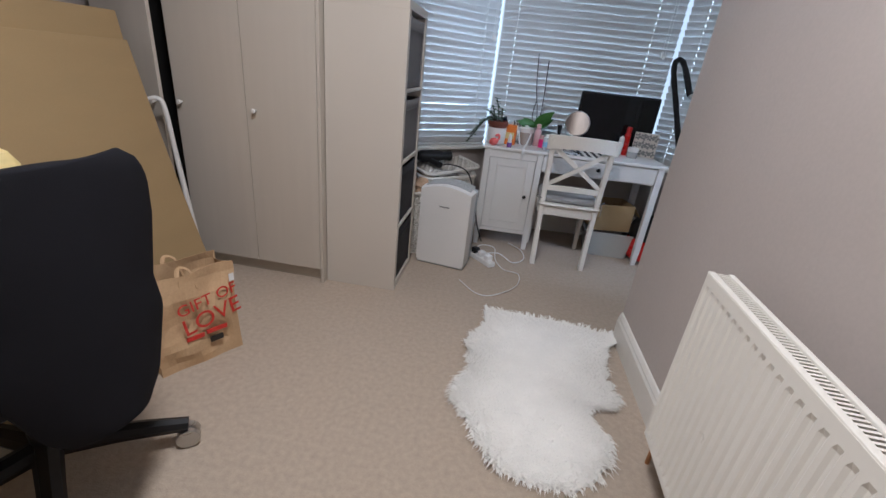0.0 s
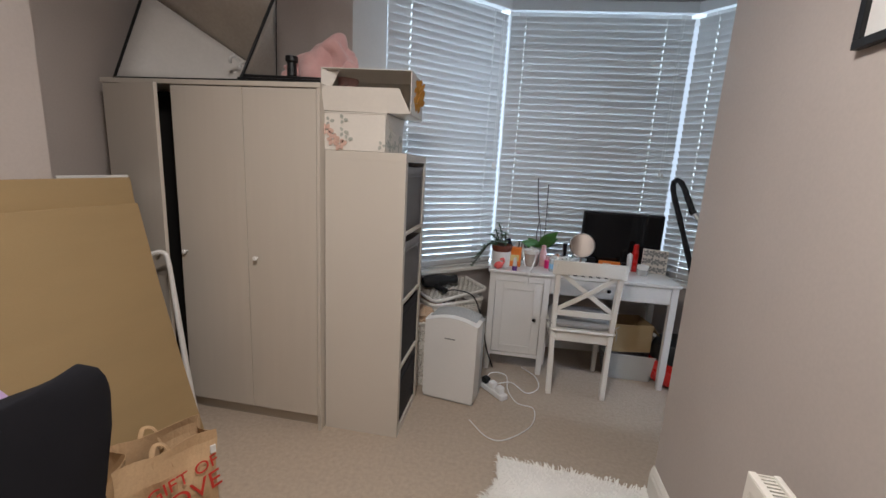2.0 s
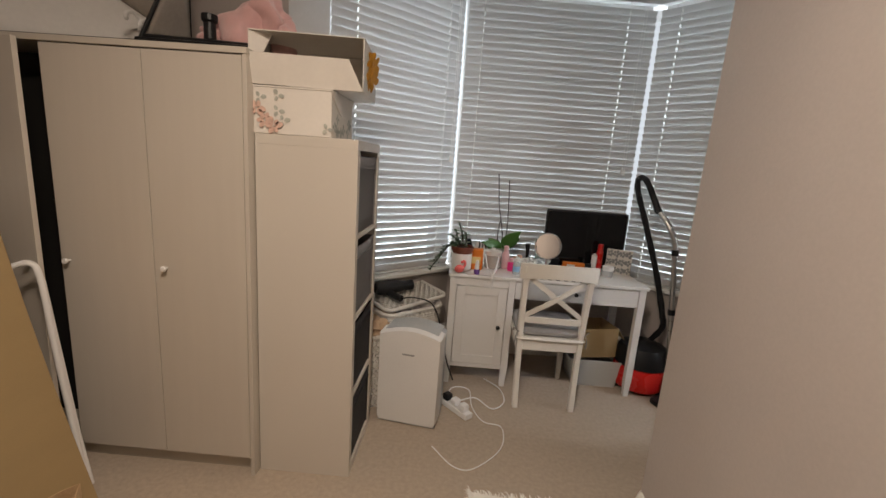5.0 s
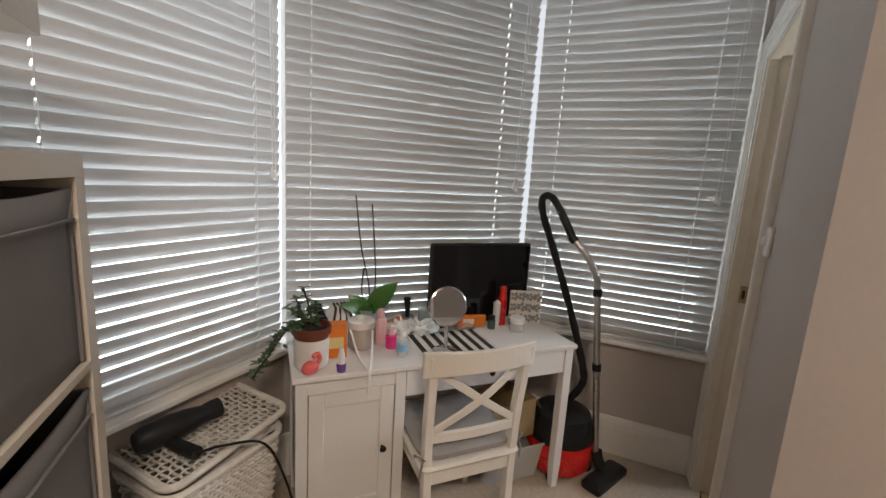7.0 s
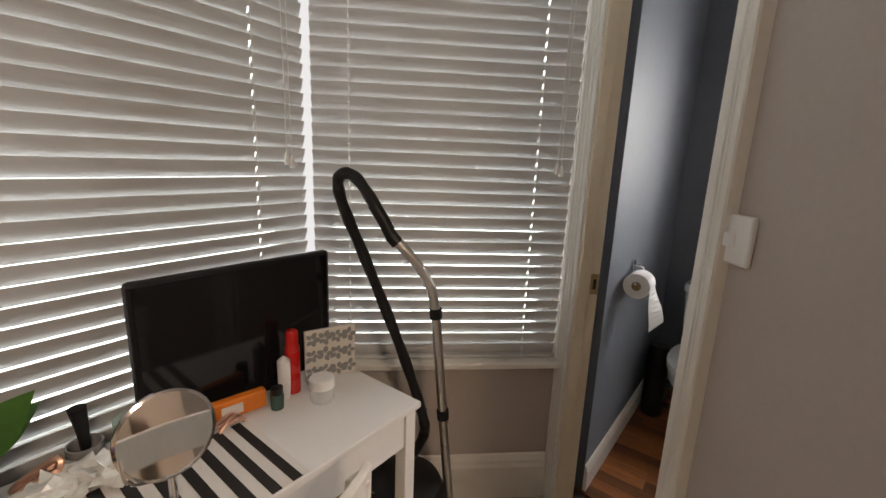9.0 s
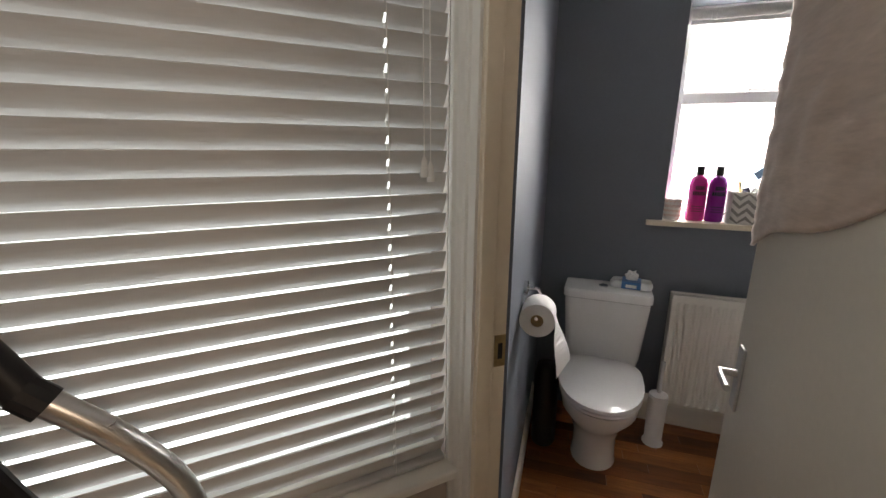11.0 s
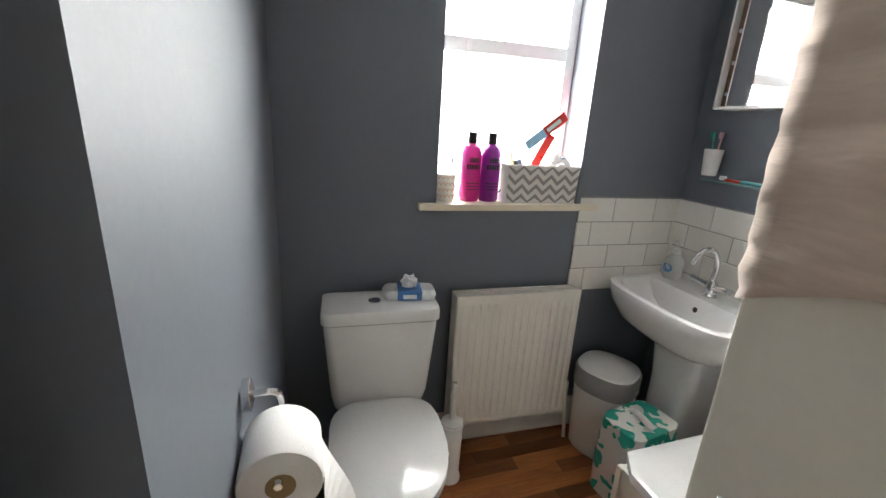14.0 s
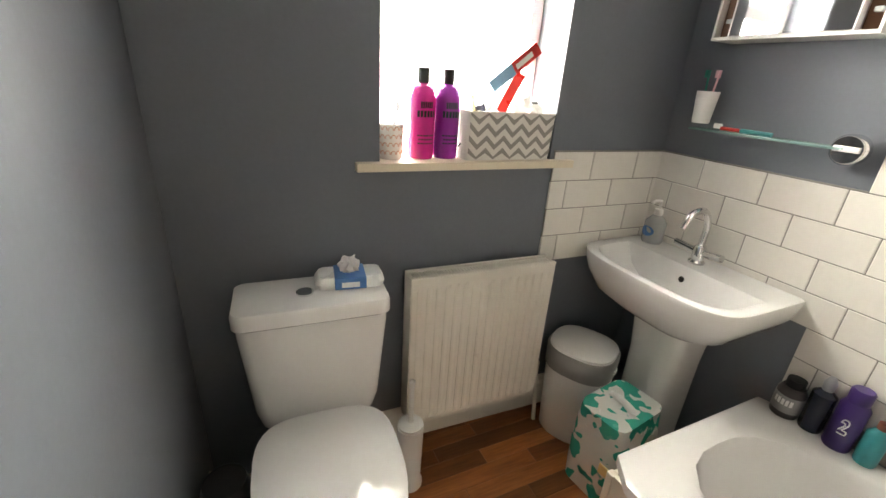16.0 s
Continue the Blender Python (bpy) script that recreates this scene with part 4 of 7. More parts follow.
def purifier():
    p = thing("air_purifier", (0.092, 2.725, 0.0), -9, "white upright air purifier with a curved top", "air purifier")
    bm = bm_()
    pts = []
    W, H = 0.335, 0.50
    prof = [(-W / 2 + 0.012, 0.0), (W / 2 - 0.012, 0.0), (W / 2, 0.02), (W / 2, H - 0.02)]
    prof += [(W / 2 - W * k / 12, H + 0.035 * math.sin(math.pi * k / 12)) for k in range(13)]
    prof += [(-W / 2, H - 0.02), (-W / 2, 0.02)]
    rings = []
    for y, k in ((-0.012, 0.97), (0.0, 1.0), (0.10, 1.0)):
        rings.append([(x * k, y, 0.012 + z * (1 if k == 1 else 0.99)) for x, z in prof])
    loft(bm, rings)
    part("front_cover", bm, WHITE, p, smooth=True, bevel=0.0)
    bm = bm_()
    loft(bm, [[(x * 0.96, y, 0.005 + z * 0.985) for x, z in prof] for y in (0.10, 0.19)])
    part("body", bm, SILVER, p, "silver grey rear body", smooth=True)
    boxes("base", SILVER, p, (-0.16, -0.004, 0.0, 0.16, 0.18, 0.012), bevel=0.003)
    bm = bm_()
    for k in range(9):
        y = 0.035 + 0.017 * k
        pts = [(-0.145 + 0.29 * j / 10, y, 0.512 + 0.033 * math.sin(math.pi * (0.06 + 0.88 * j / 10)) + 0.004) for j in range(11)]
        tube(bm, pts, 0.004, 6, 1)
    part("top_grille", bm, SILVER, p, "slatted silver air outlet")
    boxes("badge", GREYP, p, (-0.035, -0.0135, 0.405, 0.03, -0.0118, 0.413))


purifier()


def wicker_basket(at, rz, w, d, h, label):
    b = thing("wicker_basket", at, rz, label, "basket", "wicker baskets")
    bm = bm_()
    loft(bm, [ring_at(w * 0.80, d * 0.80, 0.05, 0.0), ring_at(w * 0.97, d * 0.97, 0.055, h)], cap=False)
    inner = part("lining", bm, BEIGE, b)
    inner.modifiers.new("thick", "SOLIDIFY").thickness = 0.006
    rows = int(h / 0.016)
    bm = bm_()
    for k in range(rows):
        z = 0.008 + k * 0.016
        f = 0.82 + 0.17 * z / h
        base = rrect(w * f, d * f, 0.055, 4)
        # weave: in and out around the stakes
        pts = []
        per = []
        for i, p in enumerate(base):
            q = base[(i + 1) % len(base)]
            ln = math.hypot(q[0] - p[0], q[1] - p[1])
            m = max(1, int(ln / 0.014))
            for j in range(m):
                per.append((p[0] + (q[0] - p[0]) * j / m, p[1] + (q[1] - p[1]) * j / m))
        rings = []
        n = len(per)
        for i, (x, y) in enumerate(per):
            l_ = math.hypot(x, y)
            o = 0.0045 * (1 if (i + k) % 2 else -1)
            pts.append(Vector((x + x / l_ * o, y + y / l_ * o, z)))
        loop = []
        for i, p in enumerate(pts):
            t = (pts[(i + 1) % n] - pts[i - 1]).normalized()
            s = Vector((t.y, -t.x, 0))
            loop.append([p + s * 0.005 * math.cos(a) + Vector((0, 0, 0.0085 * math.sin(a))) for a in (0, 1.57, 3.14, 4.71)])
        loop.append(loop[0])
        vs = [[bm.verts.new(v) for v in ring] for ring in loop[:-1]]
        vs.append(vs[0])
        for a_, b_ in zip(vs, vs[1:]):
            for i in range(4):
                bm.faces.new((a_[i], a_[(i + 1) % 4], b_[(i + 1) % 4], b_[i]))
    part("weave", bm, WICKER, b, "white woven willow sides")
    bm = bm_()
    rim = rrect(w, d, 0.06, 6)
    tube(bm, [(x, y, h) for x, y in rim + rim[:1]], 0.013, 8, 1)
    part("rim", bm, WICKER, b, smooth=True)
    return b


wicker_basket((-0.02, 3.28, 0.0), 42, 0.44, 0.30, 0.49, "white wicker laundry basket under the window")
wicker_basket((-0.205, 2.95, 0.0), 20, 0.30, 0.30, 0.44, "white wicker basket filled with beige soft things")
bm = bm_()
rng = random.Random(8)
toys = thing("soft_toys", (-0.205, 2.95, 0.40), 0, "heap of beige cloth and soft toys in a basket", "soft toys")
for k in range(9):
    bm = bm_()
    blob(bm, (rng.uniform(-0.09, 0.09), rng.uniform(-0.09, 0.09), rng.uniform(0.02, 0.10)), (0.07, 0.06, 0.055), k, 0.8, 3, 2.2)
    part("soft_toy", bm, BEIGE, toys, smooth=True)
laundry = thing("laundry", (-0.02, 3.28, 0.44), 42, "crumpled pale laundry filling a wicker basket", "laundry")
for k in range(7):
    bm = bm_()
    blob(bm, (rng.uniform(-0.14, 0.14), rng.uniform(-0.08, 0.08), rng.uniform(0.02, 0.06)), (0.10, 0.08, 0.04), k + 20, 0.8, 3, 2.2)
    part("garment", bm, PALECLOTH, laundry, smooth=True)


def basket_lid():
    l_ = thing("basket_lid", (-0.02, 3.31, 0.535), 42, "white woven basket lid lying askew on laundry", "basket lid")
    bm = bm_()
    for k in range(22):
        x = -0.22 + 0.44 * k / 21
        tube(bm, [(x, -0.145 + 0.29 * j / 12, 0.012 + 0.004 * (1 if (j + k) % 2 else -1)) for j in range(13)], 0.008, 5, 1, flat=0.5)
    for j in range(12):
        y = -0.14 + 0.28 * j / 11
        tube(bm, [(-0.22 + 0.44 * k / 21, y, 0.012 + 0.004 * (1 if (j + k) % 2 == 0 else -1)) for k in range(22)], 0.007, 5, 1, flat=0.5)
    part("weave", bm, WICKER, l_)
    bm = bm_()
    rim = rrect(0.47, 0.31, 0.05, 6)
    tube(bm, [(x, y, 0.012) for x, y in rim + rim[:1]], 0.012, 8, 1)
    part("rim", bm, WICKER, l_, smooth=True)
    l_.matrix_world = pose(-0.02, 3.31, 0.535, 5, -4, 44)


basket_lid()
hd = thing("hair_dryer", (-0.10, 3.23, 0.615), 36, "black hair dryer lying on the basket lid", "hair dryer")
bm = bm_()
lathe(bm, [(0.0, -0.11), (0.030, -0.11), (0.042, -0.09), (0.046, -0.02), (0.040, 0.05), (0.030, 0.09), (0.034, 0.13), (0.034, 0.15), (0.0, 0.15)], n=20, m=pose(0, 0, 0, 0, 90, 0))
part("barrel", bm, BLACKP, hd, smooth=True)
bm = bm_()
tube(bm, [(-0.03, 0, -0.02), (-0.02, -0.06, -0.03), (0.0, -0.14, -0.035)], 0.021, 10)
part("handle", bm, BLACKP, hd, smooth=True)
bm = bm_()
tube(bm, [(0.0, -0.14, -0.035), (0.06, -0.19, -0.02), (0.18, -0.22, -0.07), (0.25, -0.24, -0.25), (0.29, -0.26, -0.45), (0.34, -0.28, -0.592)], 0.0045, 6)
part("cable", bm, BLACKP, hd)

ex = thing("extension_lead", (0.36, 2.90, 0.0), -47, "white multi-way extension lead with plugs on carpet", "extension lead")
boxes("strip", PVC, ex, (-0.12, -0.028, 0.0, 0.12, 0.028, 0.035), bevel=0.006)
for k, m in enumerate((BLACKP, PVC, PVC)):
    boxes("plug", m, ex, (-0.09 + 0.07 * k, -0.024, 0.035, -0.045 + 0.07 * k, 0.022, 0.075), bevel=0.008)
bm = bm_()
tube(bm, [(0.30, 2.95, 0.03), (0.34, 3.06, 0.05), (0.44, 3.05, 0.05), (0.46, 2.93, 0.012), (0.52, 2.80, 0.006), (0.62, 2.76, 0.006), (0.60, 2.58, 0.006), (0.46, 2.42, 0.006), (0.36, 2.42, 0.006), (0.25, 2.55, 0.006)], 0.0032, 6)
tube(bm, [(0.38, 2.90, 0.06), (0.48, 2.98, 0.04), (0.58, 2.93, 0.008), (0.66, 3.02, 0.008), (0.64, 3.15, 0.02), (0.55, 3.28, 0.01)], 0.004, 6)
solo("white_cable", bm, PVC, "loose white mains cable trailing on carpet", "cable", smooth=True)


def desk():
    d = thing("desk", (0.262, 3.195, 0.0), 0.7, "white lacquered desk with cupboard and drawer", "desk")
    W, Dp, H = 1.245, 0.46, 0.745
    boxes("tabletop", WHITE, d, (0, 0, H - 0.02, W, Dp, H), bevel=0.003)
    for x in (0.012, 0.38, W - 0.052):
        for y in (0.012, Dp - 0.055):
            bm = bm_()
            loft(bm, [[(x + 0.004, y + 0.004, 0), (x + 0.036, y + 0.004, 0), (x + 0.036, y + 0.036, 0), (x + 0.004, y + 0.036, 0)], [(x, y, 0.12), (x + 0.042, y, 0.12), (x + 0.042, y + 0.042, 0.12), (x, y + 0.042, 0.12)], [(x, y, H - 0.0205), (x + 0.042, y, H - 0.0205), (x + 0.042, y + 0.042, H - 0.0205), (x, y + 0.042, H - 0.0205)]])
            part("leg", bm, WHITE, d, bevel=0.002)
    boxes("cupboard_side", WHITE, d, (0.022, 0.05, 0.13, 0.032, Dp - 0.05, H - 0.021), bevel=0.001)
    boxes("cupboard_side", WHITE, d, (0.404, 0.05, 0.13, 0.414, Dp - 0.05, H - 0.021), bevel=0.001)
    boxes("cupboard_bottom", WHITE, d, (0.032, 0.05, 0.13, 0.404, Dp - 0.05, 0.145), bevel=0.001)
    boxes("cupboard_back", WHITE, d, (0.032, Dp - 0.03, 0.145, 0.404, Dp - 0.022, H - 0.021), bevel=0.001)
    boxes("cupboard_rail", WHITE, d, (0.054, 0.016, H - 0.075, 0.38, 0.05, H - 0.021), bevel=0.001)
    boxes("cupboard_rail", WHITE, d, (0.054, 0.016, 0.12, 0.38, 0.05, 0.145), bevel=0.001)
    x0, x1, z0, z1, f = 0.057, 0.377, 0.148, H - 0.078, 0.055
    door = boxes("cupboard_door", WHITE, d, (x0 + f - 0.003, 0.024, z0 + f - 0.003, x1 - f + 0.003, 0.030, z1 - f + 0.003))
    for xa, za, xb, zb in ((x0, z0, x0 + f, z1), (x1 - f, z0, x1, z1)):
        boxes("stile", WHITE, door, (xa, 0.016, za, xb, 0.036, zb), bevel=0.002)
    for za, zb in ((z0, z0 + f), (z1 - f, z1)):
        boxes("rail", WHITE, door, (x0 + f, 0.016, za, x1 - f, 0.036, zb), bevel=0.002)
    boxes("drawer_front", WHITE, d, (0.425, 0.016, H - 0.135, W - 0.055, 0.034, H - 0.026), bevel=0.002)
    boxes("apron", WHITE, d, (0.425, 0.036, H - 0.145, W - 0.055, 0.046, H - 0.021))
    boxes("apron", WHITE, d, (0.425, Dp - 0.045, H - 0.12, W - 0.055, Dp - 0.03, H - 0.021))
    boxes("apron", WHITE, d, (W - 0.04, 0.055, H - 0.12, W - 0.024, Dp - 0.055, H - 0.021))
    for x, z in ((0.335, 0.412), (0.80, H - 0.078)):
        bm = bm_()
        lathe(bm, [(0.006, 0), (0.006, 0.012), (0.012, 0.016), (0.013, 0.022), (0.008, 0.027), (0, 0.028)], n=14, m=pose(x, 0.016, z, 90, 0, 0))
        part("knob", bm, BLACKP, d, "small dark knob", smooth=True)


desk()


def dining_chair():
    c = thing("dining_chair", (0.885, 3.20, 0.0), 1, "antique white wooden chair with a crossed back", "chair")
    w = 0.185
    seat_z = 0.45
    # rear posts (towards the room) sweep backwards
    for sx in (-1, 1):
        bm = bm_()
        prof = [(-0.205, 0.0, 0.016), (-0.185, 0.22, 0.019), (-0.178, 0.44, 0.020), (-0.185, 0.62, 0.018), (-0.215, 0.88, 0.016)]
        line = smooth_line([(0, y, z) for y, z, _ in prof], 4)
        loft(bm, [[(sx * (0.168 + 0.022 * p.z) + a * 0.016, p.y + b * 0.019, p.z) for a, b in ((-1, -1), (1, -1), (1, 1), (-1, 1))] for p in line])
        part("rear_leg", bm, CHAIRW, c, bevel=0.004)
        bm = bm_()
        loft(bm, [[(sx * 0.185 + a * r, 0.195 + b * r, z) for a, b in ((-1, -1), (1, -1), (1, 1), (-1, 1))] for z, r in ((0, 0.014), (0.30, 0.019), (0.43, 0.020))])
        part("front_leg", bm, CHAIRW, c, bevel=0.004)
    bm = bm_()
    n = 14
    lo, hi = [], []
    for k in range(n + 1):
        u = 2 * k / n - 1
        y = -0.205 - 0.062 * (1 - u * u)
        x = u * (w + 0.036)
        top = 0.905 - 0.012 * u * u
        lo.append([(x, y - 0.010, top - 0.092 + 0.012 * (1 - u * u)), (x, y + 0.010, top - 0.092 + 0.012 * (1 - u * u)), (x, y + 0.008, top), (x, y - 0.012, top)])
    loft(bm, lo)
    part("top_rail", bm, CHAIRW, c, bevel=0.003)
    bm = bm_()
    loft(bm, [[(u * w, -0.182 - 0.02 * (1 - u * u) + dy, z + 0.006 * (1 - u * u)) for dy, z in ((-0.009, 0.535), (0.009, 0.535), (0.009, 0.57), (-0.009, 0.57))] for u in [2 * k / 10 - 1 for k in range(11)]])
    part("lower_rail", bm, CHAIRW, c, bevel=0.002)
    for s in (-1, 1):
        bm = bm_()
        a, b = Vector((-s * (w - 0.012), -0.186, 0.572)), Vector((s * (w - 0.012), -0.214, 0.822))
        mid = (a + b) / 2 + Vector((0, -0.022 - 0.004 * s, 0))
        line = smooth_line([a, mid, b], 8)
        d = (b - a).normalized()
        up = Vector((0, 1, 0)).cross(d).normalized()
        loft(bm, [[p + up * q * 0.014 + Vector((0, r * 0.005, 0)) for q, r in ((-1, -1), (1, -1), (1, 1), (-1, 1))] for p in line])
        part("cross_brace", bm, CHAIRW, c, bevel=0.002)
    bm = bm_()
    loft(bm, [ring_at(0.40, 0.41, 0.03, seat_z - 0.02), ring_at(0.415, 0.425, 0.035, seat_z - 0.01), ring_at(0.40, 0.41, 0.03, seat_z)])
    part("seat", bm, CHAIRW, c)
    boxes("apron", CHAIRW, c, (-0.17, -0.19, seat_z - 0.085, 0.17, -0.172, seat_z - 0.02), (-0.17, 0.18, seat_z - 0.085, 0.17, 0.198, seat_z - 0.02), (-0.192, -0.16, seat_z - 0.085, -0.175, 0.18, seat_z - 0.02), (0.175, -0.16, seat_z - 0.085, 0.192, 0.18, seat_z - 0.02), bevel=0.002)
    q = thing("seat_cushion", (0.885, 3.205, seat_z + 0.001), 1, "grey padded cushion tied on the chair seat", "cushion")
    bm = bm_()
    loft(bm, [ring_at(0.36, 0.35, 0.06, 0.0), ring_at(0.39, 0.385, 0.07, 0.012), ring_at(0.39, 0.385, 0.07, 0.028), ring_at(0.35, 0.34, 0.06, 0.042)])
    part("pad", bm, CUSH, q, smooth=True)
    for sx in (-1, 1):
        bm = bm_()
        tube(bm, [(sx * 0.17, -0.17, 0.02), (sx * 0.19, -0.19, 0.03), (sx * 0.205, -0.21, 0.01), (sx * 0.21, -0.20, -0.05)], 0.006, 6, flat=0.4)
        tube(bm, [(sx * 0.19, -0.21, 0.03), (sx * 0.22, -0.19, 0.045), (sx * 0.215, -0.16, 0.02)], 0.006, 6, flat=0.4)
        part("tie", bm, CUSH, q)


dining_chair()


def monitor():
    m = thing("monitor", (1.188, 3.60, 0.745), 0, "black glossy desktop monitor, switched off", "monitor")
    boxes("housing", BLACKP, m, (-0.282, 0.0, 0.012, 0.282, 0.032, 0.410), bevel=0.012)
    boxes("screen", SCREEN, m, (-0.268, -0.0025, 0.030, 0.268, -0.0005, 0.396))
    bm = bm_()
    box(bm, -0.09, 0.0, 0.0, 0.09, 0.10, 0.012)
    part("stand", bm, BLACKP, m, smooth=True)


monitor()


# ---- vacuum cleaner ----
def vacuum():
    v = thing("vacuum_cleaner", (1.60, 3.37, 0.0), 0, "red and black tub vacuum cleaner with hose and wand", "vacuum cleaner")
    bm = bm_()
    lathe(bm, [(0, 0.03), (0.15, 0.03), (0.165, 0.05), (0.165, 0.17), (0.155, 0.19), (0, 0.19)], n=32)
    part("tub", bm, RED, v, "glossy red tub", smooth=True)
    bm = bm_()
    lathe(bm, [(0.168, 0.19), (0.170, 0.20), (0.165, 0.26), (0.14, 0.315), (0.08, 0.34), (0, 0.345)], n=32)
    part("dome", bm, BLACKP, v, "black domed lid", smooth=True)
    for a in (40, 140, 220, 320):
        bm = bm_()
        lathe(bm, [(0, -0.012), (0.03, -0.012), (0.03, 0.012), (0, 0.012)], n=16, m=pose(0.145 * math.cos(radians(a)), 0.145 * math.sin(radians(a)), 0.03, 90, 0, a))
        part("wheel", bm, BLACKP, v, smooth=True)
    o = Vector((1.60, 3.37, 0))
    W = lambda *p: Vector(p) - o
    bm = bm_()
    tube(bm, [W(1.66, 3.40, 0.34), W(1.70, 3.36, 0.45), W(1.672, 3.345, 0.56), W(1.62, 3.40, 0.80), W(1.53, 3.48, 1.12), W(1.47, 3.53, 1.32), W(1.462, 3.53, 1.40), W(1.49, 3.49, 1.40), W(1.525, 3.43, 1.31)], 0.019, 12, 12, radii=lambda q: 0.0185 + 0.0012 * math.sin(q * 520))
    part("hose", bm, BLACKP, v, "black ribbed hose")
    bm = bm_()
    tube(bm, [W(1.52, 3.44, 1.32), W(1.538, 3.41, 1.265), W(1.553, 3.385, 1.212)], 0.020, 12)
    part("grip_joint", bm, BLACKP, v, smooth=True)
    bm = bm_()
    tube(bm, [W(1.545, 3.395, 1.23), W(1.60, 3.33, 1.14), W(1.64, 3.295, 1.05), W(1.655, 3.285, 0.96)], 0.0165, 12)
    part("bent_tube", bm, STEEL, v, "bent steel tube", smooth=True)
    bm = bm_()
    tube(bm, [W(1.655, 3.285, 0.965), W(1.69, 3.265, 0.58), W(1.73, 3.235, 0.10)], 0.016, 12)
    part("wand", bm, STEEL, v, "steel wand", smooth=True)
    bm = bm_()
    for a, b in (((1.653, 3.286, 0.985), (1.656, 3.284, 0.95)), ((1.688, 3.266, 0.605), (1.691, 3.264, 0.57)), ((1.549, 3.39, 1.222), (1.562, 3.374, 1.20))):
        tube(bm, [W(*a), W(*b)], 0.021, 12, 1)
        part("collar", bm, BLACKP, v)
        bm = bm_()
    rings = []
    m = pose(*W(1.76, 3.185, 0.0), 0, 0, 18)
    for z, k in ((0.004, 1.0), (0.03, 1.0), (0.05, 0.8)):
        rings.append([m @ Vector((x, y, z)) for x, y, _ in ring_at(0.29 * k, 0.10 * k, 0.02, 0)])
    loft(bm, rings)
    tube(bm, [W(1.755, 3.20, 0.04), W(1.74, 3.225, 0.09), W(1.73, 3.235, 0.14)], 0.028, 10)
    part("floor_head", bm, BLACKP, v, "black floor head", smooth=True)


vacuum()

# under the desk
cb = thing("storage_crate", (1.30, 3.46, 0.0), 0, "clear plastic storage crate under the desk", "crate")
bm = bm_()
loft(bm, [ring_at(0.30, 0.26, 0.03, 0.0), ring_at(0.36, 0.31, 0.03, 0.19), ring_at(0.39, 0.33, 0.03, 0.19), ring_at(0.39, 0.33, 0.03, 0.20)], cap=False)
k_ = part("tub", bm, CLEAR, cb)
k_.modifiers.new("thick", "SOLIDIFY").thickness = 0.003
bm = bm_()
loft(bm, [ring_at(0.29, 0.25, 0.03, 0.004), ring_at(0.32, 0.28, 0.03, 0.12)])
part("contents", bm, GREYP, cb)
cc = thing("cardboard_carton", (1.27, 3.45, 0.205), 12, "small open brown carton standing on a crate", "carton")
boxes("side_panel", CARD, cc, (-0.14, -0.11, 0, 0.14, -0.106, 0.20))
boxes("side_panel", CARD, cc, (-0.14, 0.106, 0, 0.14, 0.11, 0.20))
boxes("side_panel", CARD, cc, (-0.14, -0.106, 0, -0.136, 0.106, 0.20))
boxes("side_panel", CARD, cc, (0.136, -0.106, 0, 0.14, 0.106, 0.20))
boxes("bottom_panel", CARD, cc, (-0.136, -0.106, 0, 0.136, 0.106, 0.004))
bm = bm_()
loft(bm, [[(0.14, -0.10, 0.20), (0.14, 0.10, 0.20), (0.136, 0.10, 0.20), (0.136, -0.10, 0.20)], [(0.20, -0.10, 0.12), (0.20, 0.10, 0.12), (0.196, 0.10, 0.12), (0.196, -0.10, 0.12)]])
part("flap", bm, CARD, cc)
wb = thing("printed_carton", (1.57, 3.585, 0.0), 8, "white printed carton with black marks", "carton")
boxes("body", BOXW, wb, (-0.055, -0.06, 0, 0.055, 0.06, 0.25), bevel=0.002)
boxes("print", BLACKS, wb, (-0.04, -0.0615, 0.03, 0.04, -0.0602, 0.10), (-0.04, -0.0615, 0.14, 0.0, -0.0602, 0.20), label="black printed marks")


# ---- things on the desk ----
ZD = 0.746


def vessel(name, at, profile, material, label, category, cap=None, capm=None, band=None, bandm=None, n=20, group=""):
    t = thing(name, at, 0, label, category, group)
    bm = bm_()
    lathe(bm, profile, n=n)
    part("body", bm, material, t, smooth=True)
    if cap:
        bm = bm_()
        lathe(bm, cap, n=n)
        part("cap", bm, capm, t, smooth=True)
    if band:
        r, z0, z1 = band
        bm = bm_()
        lathe(bm, [(r, z0), (r, z1)], n=n)
        part("label", bm, bandm, t, smooth=True)
    return t


def leaf(bm, p, d, ln, w, droop=0.2, n=6, up=(0, 0, 1)):
    p, d = Vector(p), Vector(d).normalized()
    s = d.cross(Vector(up))
    s = s.normalized() if s.length > 1e-4 else Vector((1, 0, 0))
    nn = s.cross(d)
    rows = []
    for k in range(n + 1):
        u = k / n
        ww = w * math.sin(math.pi * (0.06 + 0.94 * u) ** 0.8) + 0.0005
        c = p + d * ln * u - Vector((0, 0, 1)) * droop * ln * u * u
        rows.append([c - s * ww + nn * ww * 0.3, c - nn * 0.001, c + s * ww + nn * ww * 0.3, c + nn * 0.002])
    loft(bm, rows)


